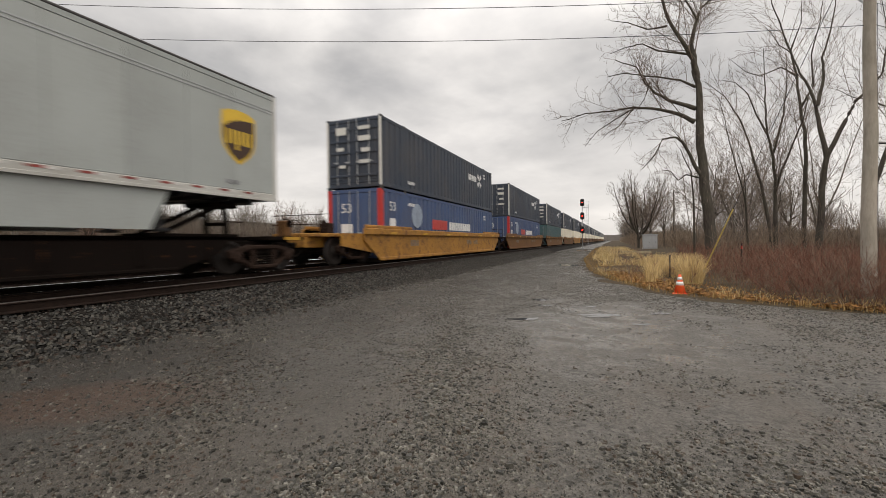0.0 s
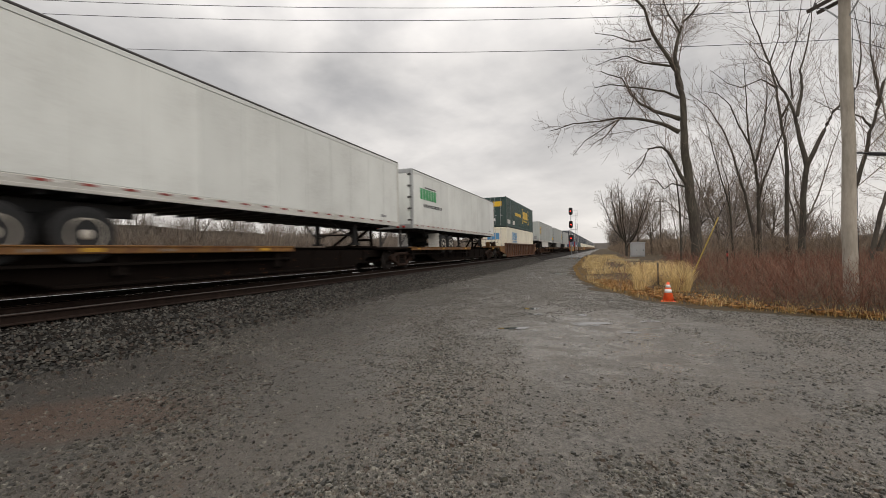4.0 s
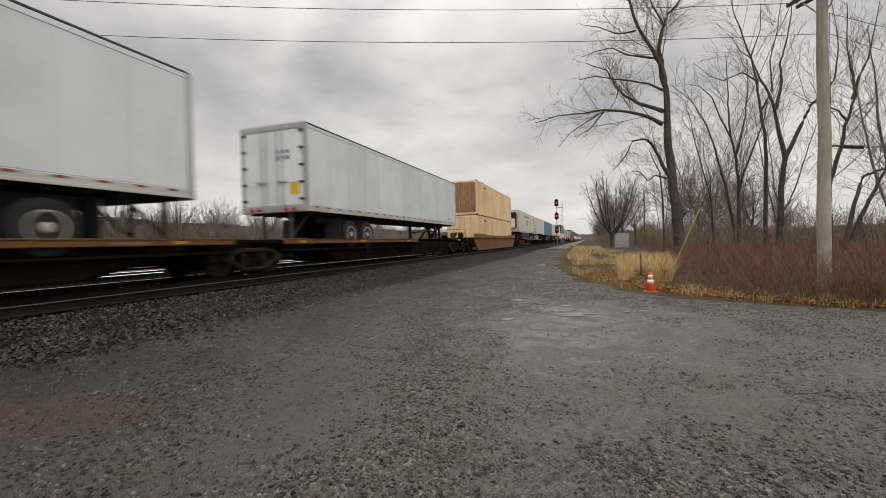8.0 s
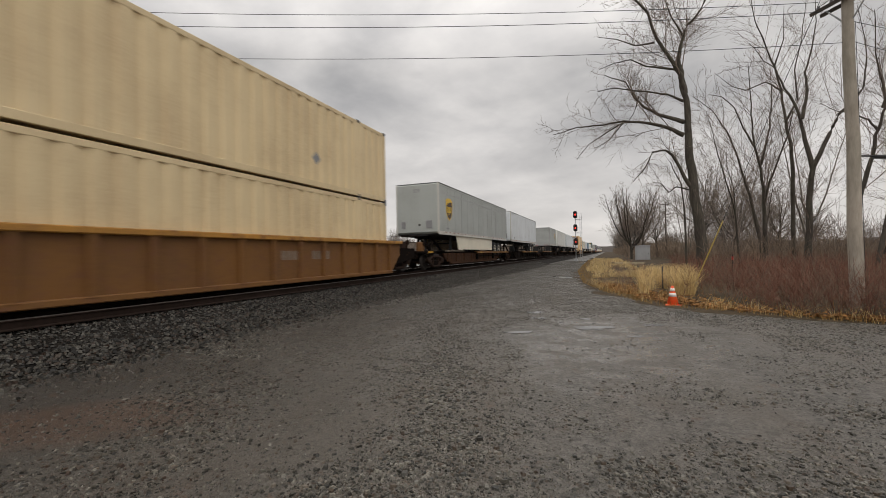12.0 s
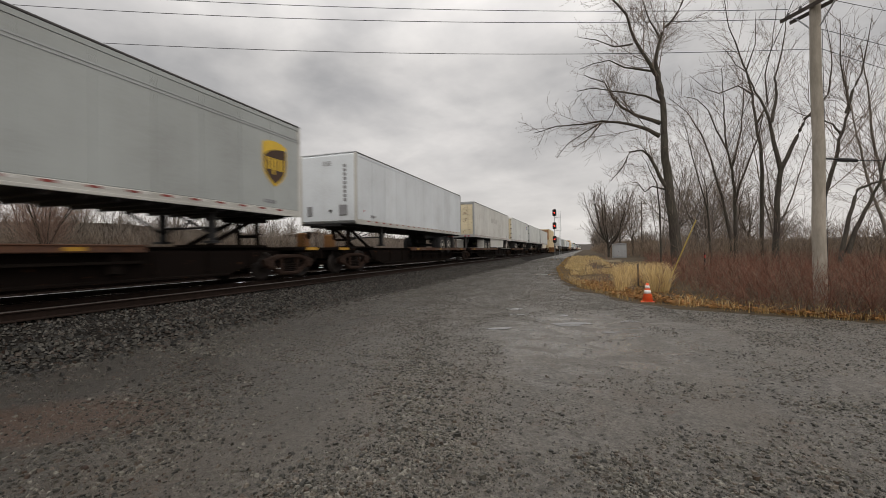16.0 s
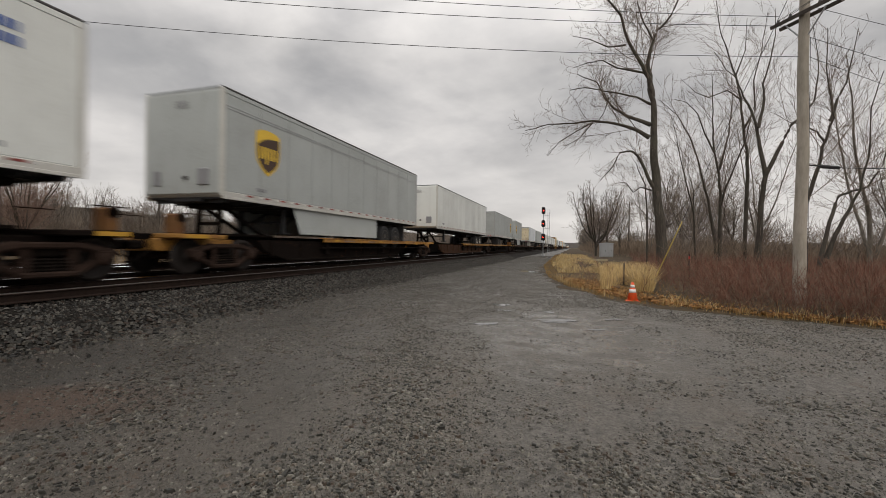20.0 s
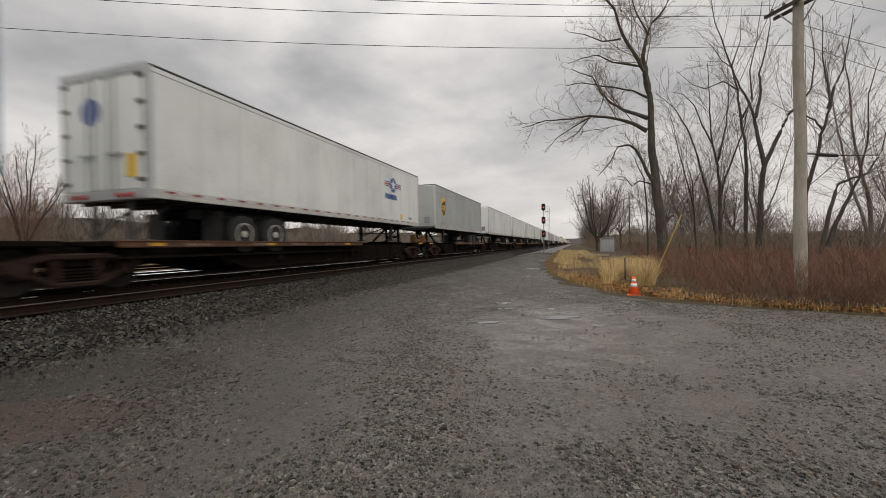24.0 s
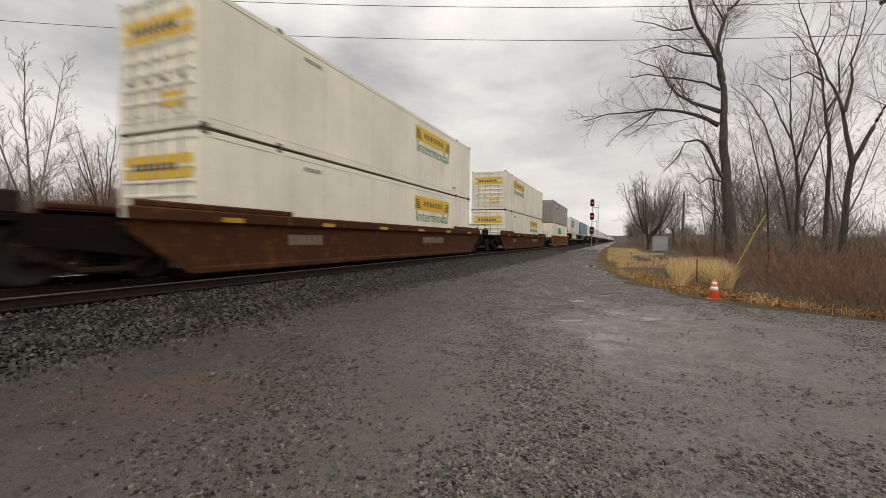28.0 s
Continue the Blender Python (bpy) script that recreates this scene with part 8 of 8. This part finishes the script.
M["hedge"] = plain("dark_brown_distant_hedge", (0.055, 0.047, 0.037), 1.0, 0.0, 0.35, 0.4, 0.0, 0.0)
solid("backdrop", g, M["hedge"], "brown wood far beyond the field", "hills", kind="structure")

# ---- things beside the lot ----
M["pole_wood"] = bark_mat("weathered_pole_wood", (0.28, 0.245, 0.205), (0.48, 0.43, 0.365))
M["arm_wood"] = plain("grey_crossarm_timber", (0.10, 0.085, 0.075), 0.85, 0.0, 0.3, 8.0, 0.3)
M["porcelain"] = plain("dark_insulator", (0.06, 0.055, 0.055), 0.3, 0.0, 0.2)
M["wire"] = plain("weathered_wire", (0.035, 0.035, 0.037), 0.6, 0.3, 0.1)
M["orange"] = plain("orange_cone_plastic", (0.80, 0.115, 0.03), 0.5, 0.0, 0.15, 12.0, 0.05)
M["collar"] = plain("white_reflective_collar", (0.80, 0.78, 0.76), 0.35, 0.0, 0.1)
M["guard_yellow"] = plain("faded_yellow_guard", (0.68, 0.52, 0.14), 0.5, 0.0, 0.15)
M["galv"] = plain("galvanised_steel", (0.42, 0.43, 0.44), 0.45, 0.5, 0.2, 6.0, 0.1)
M["bungalow"] = paint("silver_grey_cabinet_paint", (0.40, 0.41, 0.42), 0.5, 0.3, streak=0.2)
M["signal_black"] = plain("black_signal_paint", (0.015, 0.015, 0.016), 0.55)
M["red_lamp"] = glow("lit_red_lamp", (1.0, 0.03, 0.02), 4.0)

# traffic cone
c = thing("traffic_cone", "orange traffic cone with two white reflective collars", "traffic cone", at=(1.70, 13.4, lot_z(1.7, 13.4) - 0.01))
g = Geo()
g.box(-0.21, 0.21, -0.21, 0.21, 0, 0.04, 0, 0.012)
part("base", g, M["orange"], c)


def ring(g, z0, r0, z1, r1, n=24, wall=0.012):
    vs = []
    for z, r in ((z0, r0), (z1, r1), (z1, r1 - wall), (z0, r0 - wall)):
        vs += [(r * math.cos(6.2832 * k / n), r * math.sin(6.2832 * k / n), z) for k in range(n)]
    g.add(vs, [(a * n + k, a * n + (k + 1) % n, ((a + 1) % 4) * n + (k + 1) % n, ((a + 1) % 4) * n + k) for a in range(4) for k in range(n)])


g = Geo()
ring(g, 0.03, 0.155, 0.56, 0.032)
part("body", g, M["orange"], c, smooth=True)
for z0, z1 in ((0.26, 0.36), (0.41, 0.49)):
    g = Geo()
    rr = lambda z: 0.155 - (z - 0.03) * 0.123 / 0.53 + 0.003
    ring(g, z0, rr(z0), z1, rr(z1), wall=0.004)
    part("collar", g, M["collar"], c, "white reflective collar", smooth=True)

# utility pole
P = Vector((5.62, 13.1, 0))
pl = thing("utility_pole", "weathered grey wooden utility pole with crossarms", "utility pole", at=tuple(P))
g = Geo()
hs = [-0.3, 0.5, 2, 4, 6, 8, 9.4]
g.tube([(0.02 * math.sin(z * 2), 0.015 * math.cos(z), z) for z in hs], [0.152 - 0.0055 * z for z in hs], 18)
part("pole", g, M["pole_wood"], pl, smooth=True)
arm_dir = Vector((0.956, 0.29, 0)).normalized()
across_dir = Vector((-0.29, 0.956, 0)).normalized()
along = Vector((-0.512, 0.859, 0)).normalized()
for z, off in ((7.62, 0.16), (7.62, -0.16), (8.7, 0.16)):
    g = Geo()
    a = along * 0.74
    o = Vector((-along.y, along.x, 0)) * off
    g.tube([tuple(o - a + Vector((0, 0, z))), tuple(o + a + Vector((0, 0, z)))], 0.065, 4)
    part("crossarm", g, M["arm_wood"], pl)
g = Geo()
for s in (-1, 1):
    g.tube([tuple(along * s * 0.5 + Vector((0, 0, 7.6))), (0, 0, 6.95)], 0.02, 5)
part("brace", g, M["galv"], pl)
ins = [(along * s * d + Vector((0, 0, 7.62))) for s in (-1, 1) for d in (0.36, 0.68)]
for q in ins:
    g = Geo()
    g.tube([tuple(q + Vector((0, 0, 0.05))), tuple(q + Vector((0, 0, 0.10))), tuple(q + Vector((0, 0, 0.14))), tuple(q + Vector((0, 0, 0.2)))], [0.03, 0.06, 0.045, 0.03], 10)
    part("insulator", g, M["porcelain"], pl)
g = Geo()
g.tube([(0.15, 0, 3.75), (0.55, 0.1, 3.72)], 0.02, 6)
g.tube([(0.42, 0.08, 3.72), (0.85, 0.15, 3.68)], [0.05, 0.045], 8)
part("splice_case", g, M["signal_black"], pl)
g = Geo()
g.tube([(0.13, -0.09, 0.0), (0.12, -0.08, 3.0), (0.10, -0.07, 7.0)], 0.006, 5)
part("ground_wire", g, M["wire"], pl)


def wire(a, b, sag, r=0.009, name="overhead_wire", label="dark overhead wire crossing above the tracks"):
    a, b = Vector(a), Vector(b)
    n = 28
    g = Geo()
    g.tube([tuple(a.lerp(b, i / n) - Vector((0, 0, sag * 4 * (i / n) * (1 - i / n)))) for i in range(n + 1)], r, 5)
    return solid(name, g, M["wire"], label, "wire", "overhead wires")


far_end = P + Vector((-0.94, -0.34, 0)) * 42
for k, (z1, z2, sg, of) in enumerate(((7.93, 10.97, 0.95, 0.68), (7.51, 10.56, 1.07, 0.36))):
    a = P + along * of + Vector((0, 0, z1))
    wire(a, (far_end + along * of).to_tuple()[:2] + (z2,), sg, 0.0075)
wire(P + Vector((-0.12, 0, 6.56)), (far_end.x, far_end.y, 9.55), 1.08, 0.007)
for k, q in enumerate(ins):
    a = P + q + Vector((0, 0, 0.18))
    b = P + Vector((6.5 + 1.1 * k, -34, 8.6))
    wire(a, b, 0.5, 0.007, label="dark overhead wire running to the next pole")
for k, dz in enumerate((7.9, 7.1, 6.6)):
    wire(P + Vector((0.1, 0.1, dz)), P + Vector((36, 22 + 4 * k, dz + 0.6)), 0.6, 0.007, label="dark overhead wire running into the wood")
wire(P + Vector((0.85, 0.15, 3.68)), P + Vector((38, 12, 4.6)), 0.3, 0.012, label="dark cable running into the wood")

# guy wire with its yellow guard
A = Vector((3.02, 18.3, 0.12))
T = P + Vector((-0.02, 0.1, 8.9))
gd = thing("guy_wire", "steel guy wire with a faded yellow plastic guard", "guy wire")
g = Geo()
g.tube([tuple(A), tuple(T)], 0.008, 5)
part("cable", g, M["wire"], gd)
g = Geo()
g.tube([tuple(A.lerp(T, 0.03)), tuple(A.lerp(T, 0.15)), tuple(A.lerp(T, 0.275))], [0.020, 0.021, 0.018], 8)
part("guard", g, M["guard_yellow"], gd, "faded yellow guard tube")
g = Geo()
g.tube([tuple(A - Vector((0, 0, 0.3))), tuple(A.lerp(T, 0.03))], 0.02, 6)
part("anchor_rod", g, M["galv"], gd)

# stakes in the grass
g = Geo()
g.prism([(-0.025, -0.02), (0.025, -0.02), (0.022, 0.02), (-0.02, 0.02)], 0, 0.95, "z")
solid("wooden_stake", g, M["arm_wood"], "thin weathered wooden stake in dry grass", "stake", at=(1.95, 18.0, 0))
mk = thing("marker_post", "dark marker post with an orange-red band", "marker post", at=(4.75, 20.2, 0))
g = Geo()
g.tube([(0, 0, 0), (0, 0, 1.35)], 0.03, 8)
part("post", g, M["signal_black"], mk)
g = Geo()
g.tube([(0, 0, 1.12), (0, 0, 1.25)], 0.034, 8)
part("band", g, M["red"], mk, "orange-red band")

# old timber lying on the verge
g = Geo()
g.box(-1.5, 1.5, -0.13, 0.13, 0.0, 0.22, 0, 0.02)
M["pale_timber"] = plain("weathered_pale_timber", (0.42, 0.36, 0.25), 0.85, 0.0, 0.35, 5.0, 0.4)
tb = solid("timber", g, M["pale_timber"], "weathered pale timber lying on dry grass", "timber", at=(2.3, 51.0, 0.06))
tb.rotation_euler = (0, 0, radians(4))

# relay cabinet beside the road
bx = thing("relay_cabinet", "silver-grey metal relay cabinet beside the road", "cabinet", at=(5.1, 72.5, 0))
g = Geo()
g.box(-1.0, 1.0, -0.9, 0.9, 0.1, 2.25, 0, 0.02)
part("body", g, M["bungalow"], bx)
g = Geo()
g.prism([(-1.12, 2.25), (1.12, 2.25), (1.12, 2.30), (0, 2.42), (-1.12, 2.30)], -1.0, 1.0, "y")
part("roof", g, M["galv"], bx)
for x0, x1 in ((-0.9, -0.02), (0.02, 0.9)):
    g = Geo()
    g.box(x0, x1, -0.93, -0.90, 0.25, 2.1, 0, 0.01)
    d = part("door", g, M["bungalow"], bx)
    g = Geo()
    g.box(x1 - 0.16, x1 - 0.10, -0.97, -0.93, 1.0, 1.2, 0, 0.01)
    part("handle", g, M["signal_black"], d)
g = Geo()
for s in (-1, 1):
    g.box(s * 0.95 - 0.08, s * 0.95 + 0.08, -0.85, 0.85, -0.1, 0.1)
part("footing", g, M["galv"], bx)

# railway signal
sg = thing("railway_signal", "three-head railway signal mast showing red lamps", "railway signal", at=(-5.2, 78.0, 0))
g = Geo()
g.tube([(0, 0, -0.1), (0, 0, 8.5)], [0.085, 0.065], 12)
part("mast", g, M["galv"], sg, smooth=True)
g = Geo()
g.box(-0.28, 0.28, -0.28, 0.28, -0.05, 0.25, 0, 0.03)
part("footing", g, M["galv"], sg)
for z in (8.15, 5.8, 3.35):
    g = Geo()
    n = 24
    oval = []
    for k in range(n):
        w = 6.2832 * k / n
        oval.append((0.34 * math.cos(w), z + 0.22 * math.sin(w) + (0.42 if math.sin(w) > 0 else -0.42)))
    g.prism(oval, -0.16, -0.12, "y")
    h = part("signal_head", g, M["signal_black"], sg, "black oval signal head")
    for k, dz in enumerate((0.36, 0.0, -0.36)):
        lit = k == 1
        g = Geo()
        vs = []
        for yy, r in ((-0.16, 0.10), (-0.165, 0.08), (-0.17, 0.0001)):
            vs += [(r * math.cos(6.2832 * q / 16), yy, z + dz + r * math.sin(6.2832 * q / 16)) for q in range(16)]
        g.add(vs, [(a * 16 + q, a * 16 + (q + 1) % 16, (a + 1) * 16 + (q + 1) % 16, (a + 1) * 16 + q) for a in (0, 1) for q in range(16)])
        part("lens", g, M["red_lamp"] if lit else M["signal_black"], h, "lit red lens" if lit else "dark lens")
        g = Geo()
        vs = []
        for yy in (-0.16, -0.42):
            vs += [(0.135 * math.cos(math.pi * (q / 10 * 1.3 - 0.15)), yy, z + dz + 0.135 * math.sin(math.pi * (q / 10 * 1.3 - 0.15))) for q in range(11)]
        vs += [(x * 1.06, yy, z + dz + (zz - z - dz) * 1.06) for x, yy, zz in vs]
        g.add(vs, [(q, q + 1, 12 + q, 11 + q) for q in range(10)] + [(22 + q, 33 + q, 34 + q, 23 + q) for q in range(10)])
        part("hood", g, M["signal_black"], h)
    g = Geo()
    g.box(-0.17, 0.17, -0.12, 0.16, z - 0.3, z + 0.3, 0, 0.03)
    part("lamp_case", g, M["signal_black"], h)
g = Geo()
for s in (0.75, 1.05):
    g.tube([(s, 0.25, -0.05), (s, 0.25, 7.9)], 0.022, 6)
for k in range(24):
    g.tube([(0.75, 0.25, 0.3 + 0.32 * k), (1.05, 0.25, 0.3 + 0.32 * k)], 0.014, 5)
part("ladder", g, M["galv"], sg, "thin galvanised ladder")
for z in (7.3, 4.9):
    g = Geo()
    g.box(0.05, 1.1, -0.2, 0.35, z, z + 0.04)
    for x in (0.35, 1.1):
        g.tube([(x, 0.35, z), (x, 0.35, z + 1.0)], 0.016, 5)
    g.tube([(0.35, 0.35, z + 1.0), (1.1, 0.35, z + 1.0), (1.1, -0.2, z + 1.0)], 0.016, 5)
    part("platform", g, M["galv"], sg)

# far poles along the road
for x, yy, h in ((11.8, 101.5, 12.0), (14.1, 122.0, 14.0), (9.5, 160.0, 11.0)):
    g = Geo()
    g.tube([(0, 0, -0.2), (0, 0, h)], [0.16, 0.10], 10)
    g.box(-1.1, 1.1, -0.06, 0.06, h - 0.7, h - 0.58)
    solid("wooden_pole", g, M["arm_wood"], "dark wooden line pole among the far trees", "utility pole", "line poles", at=(x, yy, 0))


motions()
